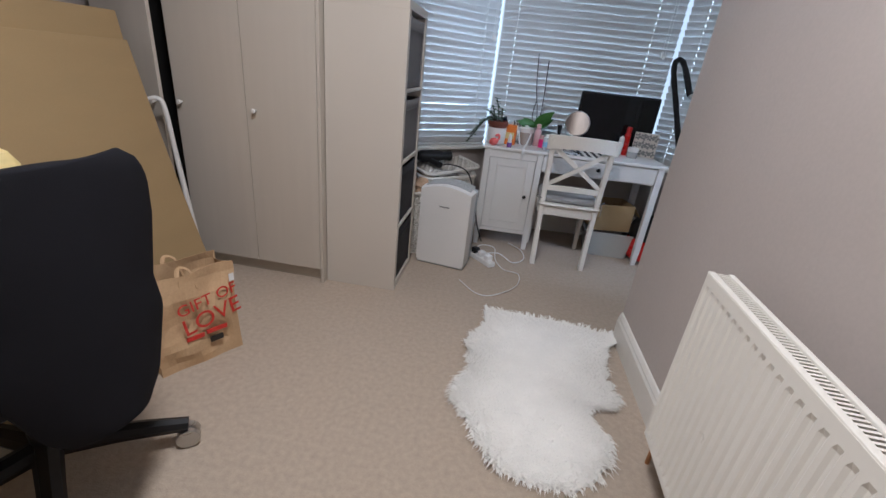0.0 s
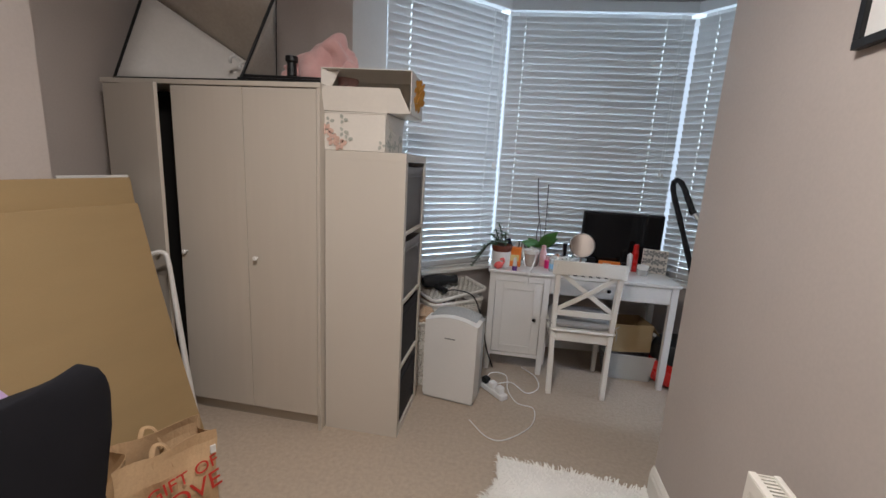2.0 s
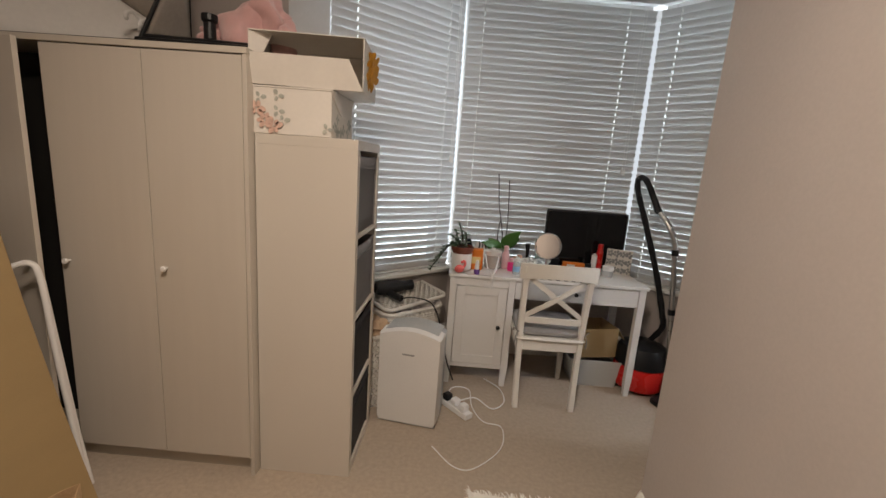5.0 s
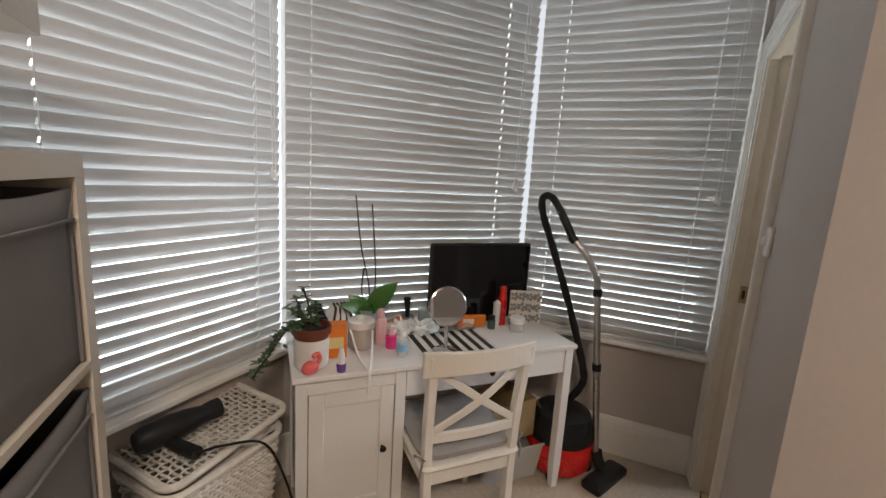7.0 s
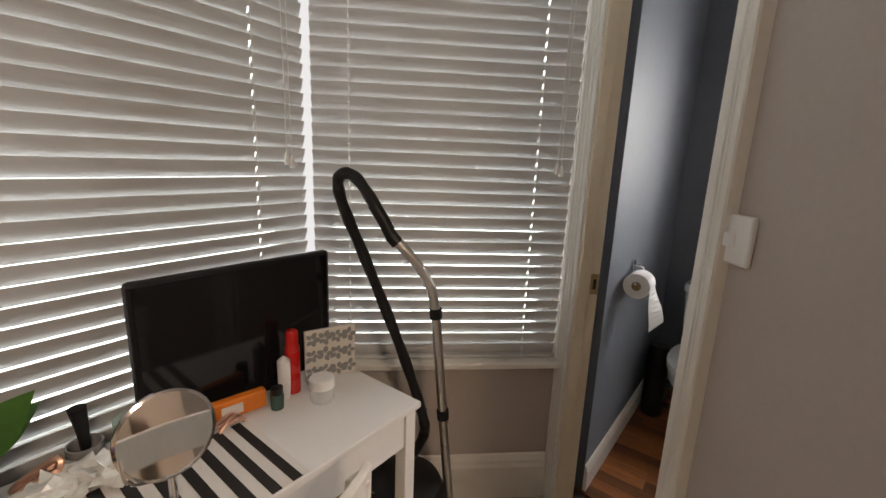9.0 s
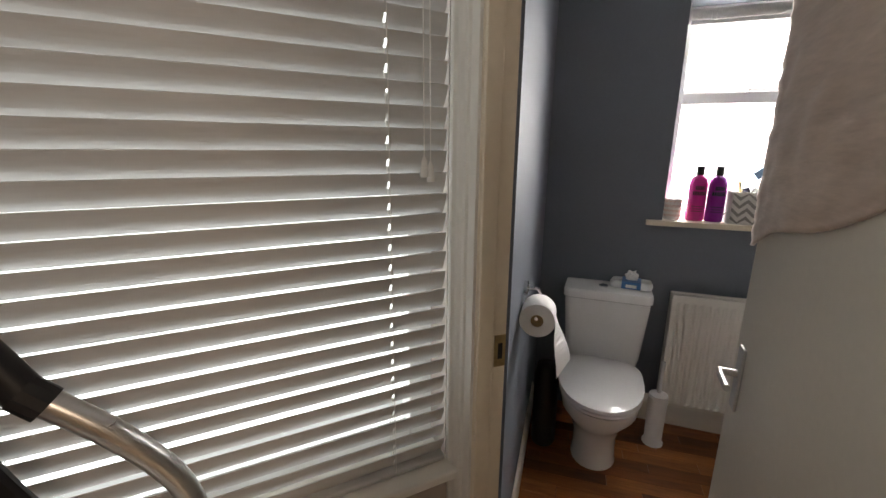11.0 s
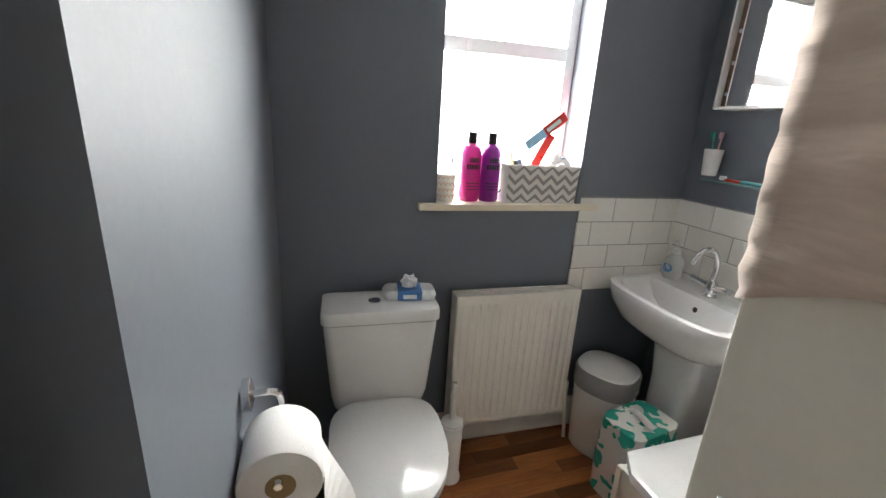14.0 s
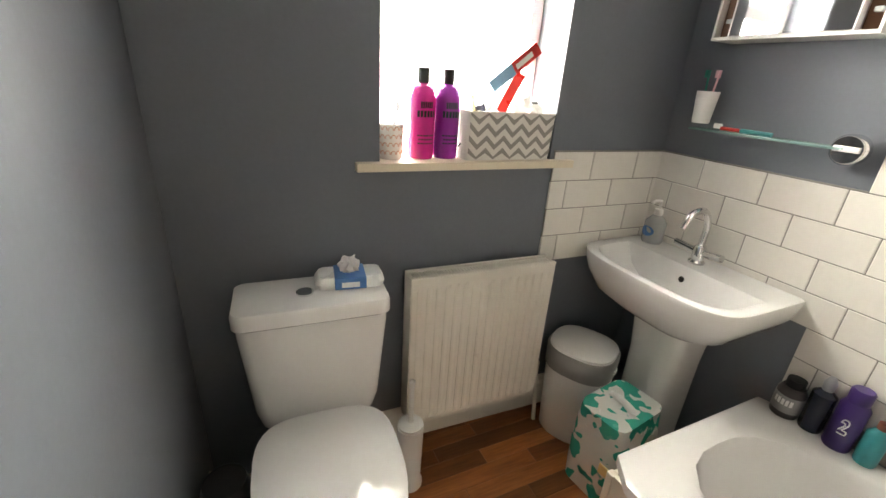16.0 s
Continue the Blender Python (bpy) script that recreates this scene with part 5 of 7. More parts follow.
def succulent():
    t = thing("potted_plant", (0.335, 3.30, ZD), 0, "trailing jade plant in a brown pot inside a white planter", "potted plant")
    bm = bm_()
    lathe(bm, [(0, 0), (0.052, 0), (0.062, 0.01), (0.066, 0.115), (0.062, 0.115), (0.058, 0.02), (0, 0.018)], n=28)
    part("planter", bm, WHITE, t, "white ceramic planter", smooth=True)
    bm = bm_()
    lathe(bm, [(0.0, 0.02), (0.052, 0.03), (0.064, 0.13), (0.071, 0.132), (0.072, 0.158), (0.067, 0.158), (0.064, 0.135), (0, 0.135)], n=28)
    part("inner_pot", bm, TERRA, t, "brown plastic pot", smooth=True)
    bm = bm_()
    blob(bm, (0, 0, 0.135), (0.06, 0.06, 0.012), 3, 0.3, 3, 6)
    part("soil", bm, SOIL, t)
    rng = random.Random(5)
    stems = [[(0, 0, 0.14), (-0.005, 0.01, 0.21), (-0.03, 0.0, 0.30)], [(0.01, 0, 0.14), (0.02, 0.02, 0.19), (0.015, 0.03, 0.24)], [(-0.02, 0, 0.14), (-0.06, -0.02, 0.18), (-0.12, -0.03, 0.13), (-0.18, -0.05, 0.05)],
             [(-0.02, -0.01, 0.14), (-0.08, -0.04, 0.165), (-0.14, -0.06, 0.09), (-0.20, -0.06, 0.0)], [(-0.01, 0.01, 0.14), (-0.05, 0.02, 0.20), (-0.09, 0.03, 0.22)], [(0, 0.02, 0.14), (-0.03, 0.05, 0.19), (-0.05, 0.06, 0.24)]]
    bm, bl = bm_(), bm_()
    for st in stems:
        tube(bm, st, 0.0035, 6)
        line = smooth_line(st, 5)
        for k, p in enumerate(line[2:]):
            for j in range(3):
                a = rng.uniform(0, 6.28)
                d = Vector((math.cos(a), math.sin(a), rng.uniform(-0.1, 0.7)))
                leaf(bl, p, d, rng.uniform(0.022, 0.036), rng.uniform(0.006, 0.010), 0.15, 4)
    part("stem", bm, STEM, t, smooth=True)
    part("leaves", bl, LEAF, t, "small fleshy green leaves", smooth=True)


succulent()


def orchid():
    t = thing("orchid", (0.61, 3.585, ZD), 0, "orchid with two bare stems in a silver pot", "potted plant")
    bm = bm_()
    lathe(bm, [(0, 0), (0.042, 0), (0.055, 0.11), (0.058, 0.115), (0.052, 0.115), (0.048, 0.10), (0, 0.10)], n=24)
    part("pot", bm, SILVER, t, smooth=True)
    bl = bm_()
    for d, ln, w in (((0.85, -0.25, 1.15), 0.21, 0.044), ((1, 0.25, 0.75), 0.17, 0.036), ((-1, -0.4, 0.5), 0.17, 0.036), ((-0.8, 0.3, 0.7), 0.13, 0.028), ((0.2, -1, 0.4), 0.10, 0.022)):
        leaf(bl, (0, 0, 0.105), d, ln, w, 0.14, 10, (-0.15, -1, 0.45))
    part("leaves", bl, LEAF2, t, "broad glossy green leaves", smooth=True)
    for pts in ([(0, 0.01, 0.11), (0.0, 0.02, 0.22), (-0.035, 0.05, 0.40), (-0.055, 0.09, 0.615)], [(0.02, 0, 0.11), (0.03, 0.02, 0.25), (0.03, 0.07, 0.42), (0.027, 0.12, 0.575)], [(-0.02, 0.01, 0.11), (-0.03, 0.03, 0.2), (-0.02, 0.04, 0.29)]):
        bm = bm_()
        tube(bm, pts, 0.0032, 6)
        for p in pts[1:]:
            blob(bm, p, (0.005, 0.005, 0.006), 1, 0.1, 1)
        part("stem", bm, STEM, t, smooth=True)


orchid()
fl = thing("flamingo_ornament", (0.325, 3.222, ZD), 20, "small coral pink flamingo ornament", "ornament")
bm = bm_()
blob(bm, (0, 0, 0.026), (0.032, 0.022, 0.026), 1, 0.1, 3)
tube(bm, [(0.02, 0, 0.03), (0.036, 0, 0.05), (0.03, 0, 0.072), (0.018, 0, 0.070)], 0.008, 8)
blob(bm, (0.016, 0, 0.068), (0.011, 0.009, 0.009), 1, 0.05, 2)
part("body", bm, FLAM, fl, smooth=True)
ob_ = thing("carton", (0.432, 3.365, ZD), -6, "bright orange card carton on the desk", "carton")
boxes("body", ORANGE, ob_, (-0.042, -0.028, 0, 0.042, 0.028, 0.135), bevel=0.002)
boxes("panel", YELLOW, ob_, (-0.030, -0.0295, 0.04, 0.030, -0.0282, 0.085), label="paler printed panel")
vessel("lotion_bottle", (0.434, 3.222, ZD), [(0, 0.03), (0.015, 0.03), (0.013, 0.06), (0.008, 0.088), (0, 0.092)], WHITE, "small white bottle standing on its purple cap", "bottle", [(0, 0), (0.016, 0), (0.018, 0.028), (0.015, 0.032)], PURPLE)
vessel("candle_jar", (0.545, 3.43, ZD), [(0, 0), (0.05, 0), (0.055, 0.006), (0.055, 0.085), (0.05, 0.09), (0, 0.09)], mat("smoky_glass_candle", (0.45, 0.40, 0.36), 0.15, vary=0.08), "smoky glass candle jar with a white lid", "candle", [(0.056, 0.09), (0.056, 0.115), (0.05, 0.12), (0.015, 0.122), (0.013, 0.135), (0, 0.137)], WHITE)
vessel("pump_bottle", (0.632, 3.44, ZD), [(0, 0), (0.024, 0), (0.026, 0.01), (0.025, 0.10), (0.014, 0.118), (0, 0.118)], PALEPINK, "pale pink plastic bottle", "bottle", [(0.016, 0.118), (0.017, 0.15), (0.01, 0.155), (0, 0.155)], PALEPINK)
vessel("nail_bottle", (0.664, 3.385, ZD), [(0, 0), (0.021, 0), (0.023, 0.008), (0.023, 0.055), (0.016, 0.06), (0, 0.06)], PINK, "small hot pink bottle", "bottle", [(0.015, 0.06), (0.015, 0.085), (0, 0.087)], PALEPINK)
vessel("gel_bottle", (0.688, 3.298, ZD), [(0, 0), (0.020, 0), (0.022, 0.008), (0.022, 0.07), (0.012, 0.085), (0, 0.085)], CLEAR, "small clear bottle with a white cap", "bottle", [(0.012, 0.082), (0.012, 0.105), (0, 0.107)], WHITE, (0.0226, 0.02, 0.055), SKYBLUE)


def makeup_mirror():
    t = thing("makeup_mirror", (0.868, 3.275, ZD + 0.003), 12, "round chrome make-up mirror on a stand", "mirror")
    bm = bm_()
    lathe(bm, [(0, 0), (0.055, 0), (0.058, 0.004), (0.05, 0.012), (0.015, 0.018), (0.008, 0.024), (0.007, 0.13), (0, 0.13)], n=28)
    part("base", bm, CHROME, t, smooth=True)
    tilt = pose(0, 0, 0.200, 80, 0, -14)
    bm = bm_()
    lathe(bm, [(0.078, -0.006), (0.083, -0.004), (0.083, 0.004), (0.078, 0.006), (0.076, 0.0)], n=36, m=tilt)
    part("rim", bm, CHROME, t, smooth=True)
    bm = bm_()
    lathe(bm, [(0, -0.003), (0.0775, -0.003), (0.0775, 0.003), (0, 0.003)], n=36, m=tilt)
    part("glass", bm, MIRROR, t)
    bm = bm_()
    tube(bm, [(0.083, 0.01, 0.205), (0.075, 0.01, 0.155), (0.03, 0.0, 0.125), (-0.03, 0.0, 0.125), (-0.075, -0.01, 0.155), (-0.083, -0.01, 0.205)], 0.003, 6)
    part("yoke", bm, CHROME, t, smooth=True)


makeup_mirror()
mt = thing("desk_mat", (0.765, 3.205, ZD), 0.5, "black and white striped desk mat", "mat")
boxes("cloth", CHEVW, mt, (0, 0, 0, 0.355, 0.295, 0.0022))
for k in range(7):
    boxes("stripe", BLACKS, mt, (0.012 + 0.05 * k, 0.001, 0.0022, 0.036 + 0.05 * k, 0.294, 0.0030))
bm = bm_()
for k in range(4):
    blob(bm, (0.05 * k - 0.07, 0.015 * math.sin(k * 2), 0.028), (0.05, 0.04, 0.032), k + 2, 0.9, 3, 2.5)
solo("tissue_pack", bm, PACKW, "crumpled white plastic pack", "packet", (0.80, 3.515, ZD + 0.004), smooth=True)
tp = thing("brush_holder", (0.80, 3.60, ZD), 0, "dark pot holding a black brush", "brush pot")
bm = bm_()
lathe(bm, [(0, 0), (0.032, 0), (0.035, 0.06), (0.031, 0.06), (0.029, 0.01), (0, 0.01)], n=20)
part("pot", bm, GREYP, tp, smooth=True)
bm = bm_()
tube(bm, [(0.0, 0, 0.012), (0.0, 0, 0.09), (-0.004, 0, 0.15)], 0.012, 10, radii=lambda q: 0.007 + 0.011 * q)
part("brush", bm, BLACKP, tp, smooth=True)
vessel("glass_tumbler", (0.885, 3.585, ZD), [(0, 0), (0.03, 0), (0.036, 0.09), (0.034, 0.09), (0.028, 0.006), (0, 0.006)], mat("pale_teal_plastic", (0.5, 0.62, 0.58), 0.25, alpha=0.7), "pale teal translucent tumbler", "cup")
boxes_t = thing("dark_case", (0.98, 3.575, ZD), 8, "small black case beside the monitor", "case")
boxes("body", BLACKP, boxes_t, (-0.04, -0.025, 0, 0.04, 0.02, 0.07), bevel=0.006)
op = thing("snack_packet", (1.115, 3.545, ZD + 0.004), -8, "orange printed packet propped by the monitor", "packet")
boxes("body", ORANGE, op, (-0.075, -0.018, 0.0, 0.075, 0.010, 0.055), bevel=0.006)
boxes("print", BOXW, op, (-0.045, -0.0195, 0.012, 0.01, -0.0182, 0.040))
bm = bm_()
for k in range(5):
    tube(bm, [(0.02 * math.cos(k * 1.3) - 0.03, 0.02 * math.sin(k), 0.006), (0.02, 0.02 * math.cos(k * 2), 0.012 + 0.004 * k), (0.05, -0.01 + 0.01 * k, 0.006)], 0.005, 6)
solo("hair_clips", bm, ROSE, "small heap of rose gold hair clips", "hair clips", (1.06, 3.50, ZD + 0.004), smooth=True)
bm = bm_()
for k in range(5):
    tube(bm, [(0.03 * math.cos(k * 1.3), 0.03 * math.sin(k), 0.008), (0.03, 0.02 * math.cos(k * 2), 0.03 + 0.01 * k), (-0.04, -0.01 + 0.01 * k, 0.02), (0.02 * k - 0.04, 0.03, 0.01)], 0.008, 6)
solo("hair_bands", bm, ROSE, "tangle of rose coloured hair bands", "hair bands", (0.72, 3.56, ZD + 0.002), smooth=True)
vessel("small_jar", (1.205, 3.495, ZD), [(0, 0), (0.018, 0), (0.019, 0.04), (0.016, 0.045), (0, 0.045)], mat("dark_green_glass", (0.05, 0.10, 0.08), 0.15), "small dark green jar", "jar", [(0.017, 0.045), (0.017, 0.065), (0, 0.066)], BLACKP)
vessel("hand_cream", (1.247, 3.525, ZD), [(0, 0), (0.015, 0), (0.018, 0.03), (0.019, 0.12), (0.003, 0.135), (0, 0.135)], WHITE, "white plastic hand cream tube", "tube")
vessel("spray_can", (1.285, 3.54, ZD), [(0, 0), (0.021, 0), (0.022, 0.006), (0.022, 0.145), (0.018, 0.155), (0, 0.155)], RED, "tall red aerosol can", "spray can", [(0.018, 0.155), (0.019, 0.19), (0.014, 0.20), (0, 0.20)], RED)
vessel("cream_jar", (1.318, 3.44, ZD), [(0, 0), (0.034, 0), (0.036, 0.006), (0.036, 0.038), (0.033, 0.042), (0, 0.042)], CLEAR, "squat clear jar with a white lid", "jar", [(0.037, 0.042), (0.037, 0.068), (0.034, 0.071), (0, 0.071)], WHITE)
ff = thing("photo_frame", (1.415, 3.53, ZD), -20, "photo frame with a grey floral pattern", "photo frame")
boxes("frame", BOXW, ff, (-0.082, -0.007, 0, 0.082, 0.007, 0.172), bevel=0.003)
bm = bm_()
for k in range(12):
    flower(bm, (-0.06 + 0.04 * (k % 4), -0.0076, 0.03 + 0.056 * (k // 4)), 0.026, (1, 0, 0), (0, 0, 1), 5, k)
part("floral_print", bm, GREYP, ff, "grey printed flowers")
zb = thing("striped_ornament", (0.475, 3.60, ZD), 15, "white and black striped ceramic ornament", "ornament")
bm = bm_()
lathe(bm, [(0, 0), (0.045, 0), (0.06, 0.04), (0.055, 0.10), (0.035, 0.135), (0, 0.14)], n=22)
part("body", bm, CHEVW, zb, smooth=True)
bm = bm_()
for x in (-0.035, -0.012, 0.012, 0.035):
    tube(bm, [(x * 1.2, -0.050, 0.05), (x * 1.15, -0.052, 0.09), (x * 0.8, -0.036, 0.128), (x * 0.7, 0.0, 0.143)], 0.006, 6, flat=0.5)
part("stripe", bm, BLACKS, zb)
hb = thing("hairbrush", (0.405, 3.50, ZD + 0.02), 0, "dark hairbrush standing among the bottles", "hairbrush")
bm = bm_()
tube(bm, [(0.04, 0.0, -0.012), (0.015, 0.0, 0.05), (-0.015, 0.0, 0.105), (-0.035, 0.0, 0.15)], 0.012, 8, radii=lambda q: 0.008 + 0.012 * q)
part("handle", bm, NAVY, hb, smooth=True)
bm = bm_()
tube(bm, [(0.49, 3.37, ZD + 0.10), (0.505, 3.26, ZD + 0.03), (0.525, 3.192, ZD + 0.006), (0.528, 3.186, ZD - 0.06)], 0.007, 6, flat=0.25)
tube(bm, [(0.58, 3.37, ZD + 0.09), (0.555, 3.26, ZD + 0.03), (0.535, 3.192, ZD + 0.008), (0.530, 3.185, ZD - 0.08)], 0.007, 6, flat=0.25)
solo("ribbon", bm, WHITE, "white ribbon hanging over the desk edge", "ribbon", smooth=True)
bm = bm_()
for k in range(5):
    blob(bm, (0.03 * k - 0.05, 0.01 * math.sin(k * 3), 0.03 + 0.006 * k), (0.035, 0.02, 0.03), k, 0.8, 2, 2)
solo("cellophane", bm, ICE, "pale green crumpled cellophane behind the plant", "cellophane", (0.37, 3.585, ZD), smooth=True)

# ---- bathroom fittings ----
RBT = RB


def bath_window():
    cx, cy = back((wy0 + wy1) / 2)
    w = thing("window_4", (cx, cy, 0), RBT, "white bathroom window with obscured glass, top light ajar", "window", kind="structure")
    h = (wy1 - wy0) / 2
    x0, x1 = 0.165, 0.225
    boxes("window_frame", PVC, w, (x0, -h, wz0 + 0.006, x1, -h + 0.045, wz1), (x0, h - 0.045, wz0 + 0.006, x1, h, wz1), (x0, -h + 0.045, wz0 + 0.006, x1, h - 0.045, wz0 + 0.05), (x0, -h + 0.045, wz1 - 0.05, x1, h - 0.045, wz1), (x0 - 0.004, -h + 0.045, 1.71, x1, h - 0.045, 1.765), bevel=0.004)
    boxes("window_sill", CREAM, w, (-0.035, -0.392, wz0 - 0.022, 0.0, 0.385, wz0 + 0.003), (0.0, -h + 0.001, wz0 + 0.0005, 0.175, h - 0.001, wz0 + 0.003), bevel=0.003, label="cream gloss sill board")
    g = boxes("pane", FROST, w, (0.190, -h + 0.045, wz0 + 0.05, 0.194, h - 0.045, 1.71))
    g.visible_shadow = False
    # top light, hung at its head and pushed out
    y0, y1, zt, zb = -h + 0.05, h - 0.05, wz1 - 0.055, 1.775
    s = boxes("top_light", PVC, w, (0, y0, zb - zt, 0.035, y0 + 0.03, 0), (0, y1 - 0.03, zb - zt, 0.035, y1, 0), (0, y0 + 0.03, zb - zt, 0.035, y1 - 0.03, zb - zt + 0.03), (0, y0 + 0.03, -0.03, 0.035, y1 - 0.03, 0), bevel=0.003)
    s.matrix_local = pose(x0 + 0.045, 0, zt, 0, -22, 0)
    g2 = boxes("top_pane", FROST, s, (0.012, y0 + 0.03, zb - zt + 0.03, 0.016, y1 - 0.03, -0.03))
    g2.visible_shadow = False
    boxes("stay", STEEL, w, (x0 - 0.006, -0.02, 1.768, x0 + 0.15, -0.008, 1.774))
    bl = thing("roller_blind", (cx, cy, 0), RBT, "rolled-up pale roller blind at the window head", "window blind")
    bm = bm_()
    tube(bm, [(0.10, -h + 0.02, wz1 - 0.06), (0.10, h - 0.02, wz1 - 0.06)], 0.032, 16, 1)
    part("roll", bm, SOFTW, bl, smooth=True)
    boxes("bottom_bar", PVC, bl, (0.062, -h + 0.02, wz1 - 0.105, 0.076, h - 0.02, wz1 - 0.085), bevel=0.003)
    boxes("bracket", PVC, bl, (0.06, -h + 0.002, wz1 - 0.10, 0.14, -h + 0.012, wz1 - 0.01))
    boxes("bracket", PVC, bl, (0.06, h - 0.012, wz1 - 0.10, 0.14, h - 0.002, wz1 - 0.01))
    bm = bm_()
    tube(bm, [(0.055, h - 0.10, wz1 - 0.06), (0.055, h - 0.10, 1.26)], 0.0016, 5, 1)
    tube(bm, [(0.055, h - 0.12, wz1 - 0.06), (0.055, h - 0.12, 1.26)], 0.0016, 5, 1)
    part("chain", bm, CORD, bl)


bath_window()
skirting("baseboard_bath_window", back(1.22), back(2.42), 0.155, 0.018, "cream gloss skirting board under the radiator")
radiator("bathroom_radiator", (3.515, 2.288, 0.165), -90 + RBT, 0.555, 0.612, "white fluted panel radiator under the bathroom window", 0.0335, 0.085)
bm = bm_()
tube(bm, [(3.54, 1.715, 0.25), (3.54, 1.695, 0.235), (3.53, 1.69, 0.20), (3.50, 1.69, 0.0)], 0.009, 10)
lathe(bm, [(0, 0), (0.02, 0), (0.02, 0.05), (0.012, 0.06), (0, 0.06)], (3.54, 1.70, 0.235), 12)
solo("radiator_valve", bm, GLOSS, "white painted radiator pipe and valve", "pipe", smooth=True)


def egg(cx, a_f, a_b, b, z, n=36, sq=2.4):
    out = []
    for k in range(n):
        t = 2 * math.pi * k / n
        c, s = math.cos(t), math.sin(t)
        a, p = (a_b, sq + 1.2) if c > 0 else (a_f, sq - 0.3)
        out.append((cx + math.copysign(abs(c) ** (2 / p), c) * a, math.copysign(abs(s) ** (2 / p), s) * b, z))
    return out


def toilet():
    t = thing("toilet", (3.60, 2.595, 0.0), RBT - 1, "white ceramic close-coupled toilet with the lid down", "toilet")
    bm = bm_()
    loft(bm, [egg(-0.36, 0.13, 0.24, 0.105, 0.0), egg(-0.36, 0.125, 0.24, 0.10, 0.03), egg(-0.36, 0.125, 0.23, 0.10, 0.14), egg(-0.38, 0.19, 0.22, 0.125, 0.25), egg(-0.40, 0.265, 0.24, 0.175, 0.345), egg(-0.40, 0.275, 0.25, 0.182, 0.40)])
    part("pan", bm, CERAM, t, smooth=True)
    bm = bm_()
    loft(bm, [egg(-0.40, 0.272, 0.20, 0.180, 0.401), egg(-0.40, 0.280, 0.205, 0.187, 0.408), egg(-0.40, 0.280, 0.205, 0.187, 0.418), egg(-0.40, 0.274, 0.20, 0.182, 0.422)])
    part("seat", bm, CERAM, t, smooth=True)
    bm = bm_()
    loft(bm, [egg(-0.40, 0.272, 0.20, 0.180, 0.424), egg(-0.40, 0.283, 0.208, 0.190, 0.430), egg(-0.40, 0.280, 0.206, 0.188, 0.442), egg(-0.40, 0.24, 0.17, 0.155, 0.452), egg(-0.40, 0.10, 0.07, 0.06, 0.456)])
    part("lid", bm, CERAM, t, "glossy white seat lid", smooth=True)
    bm = bm_()
    loft(bm, [ring_at(0.155, 0.345, 0.05, 0.38, (-0.085, 0)), ring_at(0.165, 0.365, 0.036, 0.44, (-0.087, 0)), ring_at(0.185, 0.405, 0.032, 0.72, (-0.097, 0)), ring_at(0.185, 0.405, 0.032, 0.747, (-0.097, 0))])
    part("cistern", bm, CERAM, t, smooth=True)
    bm = bm_()
    loft(bm, [ring_at(0.19, 0.412, 0.032, 0.748, (-0.099, 0)), ring_at(0.20, 0.422, 0.034, 0.754, (-0.101, 0)), ring_at(0.20, 0.422, 0.034, 0.788, (-0.101, 0)), ring_at(0.192, 0.414, 0.03, 0.797, (-0.099, 0)), ring_at(0.12, 0.34, 0.04, 0.80, (-0.099, 0))])
    part("cistern_lid", bm, CERAM, t, smooth=True)
    bm = bm_()
    lathe(bm, [(0.024, 0.80), (0.024, 0.806), (0.018, 0.809), (0, 0.809)], (-0.11, 0.02, 0), 20)
    part("flush_button", bm, CHROME, t, smooth=True)
    for s in (-1, 1):
        bm = bm_()
        tube(bm, [(-0.20, 0.07 * s, 0.425), (-0.20, 0.09 * s, 0.425)], 0.011, 10, 1)
        part("hinge", bm, CHROME, t)


toilet()
wp = thing("wet_wipes", (3.515, 2.49, 0.803), 82, "blue and white pack of wet wipes on the cistern", "wipes")
bm = bm_()
loft(bm, [ring_at(0.19, 0.085, 0.02, 0.0), ring_at(0.20, 0.095, 0.02, 0.018), ring_at(0.18, 0.08, 0.02, 0.036)])
part("pack", bm, PACKW, wp, smooth=True)
boxes("band", BLUEP, wp, (-0.045, -0.049, 0.0, 0.045, 0.049, 0.0375), bevel=0.003, label="blue printed band")
boxes("print", PACKW, wp, (-0.025, 0.0495, 0.008, 0.025, 0.0502, 0.024))
bm = bm_()
blob(bm, (0.0, 0, 0.055), (0.028, 0.018, 0.028), 4, 0.7, 3, 3)
part("tissue", bm, PAPER, wp, smooth=True)

tr = thing("toilet_roll_holder", (2.66, 2.953, 0.955), 0, "chrome wall bracket with a toilet roll", "toilet roll holder")
bm = bm_()
lathe(bm, [(0, 0), (0.026, 0), (0.026, 0.012), (0.012, 0.016), (0, 0.016)], n=18, m=pose(0.055, 0.0, 0.055, 90, 0, 0))
tube(bm, [(0.055, -0.012, 0.055), (0.055, -0.045, 0.055), (0.055, -0.055, 0.04), (0.055, -0.056, 0.0)], 0.006, 8)
tube(bm, [(0.06, -0.056, 0.0), (-0.085, -0.056, 0.0)], 0.006, 8, 1)
part("bracket", bm, CHROME, tr, smooth=True)
bm = bm_()
lathe(bm, [(0.021, -0.052), (0.056, -0.052), (0.058, -0.048), (0.058, 0.048), (0.056, 0.052), (0.021, 0.052)], n=36, m=pose(-0.02, -0.058, -0.012, 0, 90, 0))
rl = part("roll", bm, PAPER, tr, "white paper roll", smooth=True)
bm = bm_()
lathe(bm, [(0.0205, -0.053), (0.0205, 0.053)], n=24, m=pose(-0.02, -0.058, -0.012, 0, 90, 0))
part("core", bm, CARD, tr)
bm = bm_()
rows = []
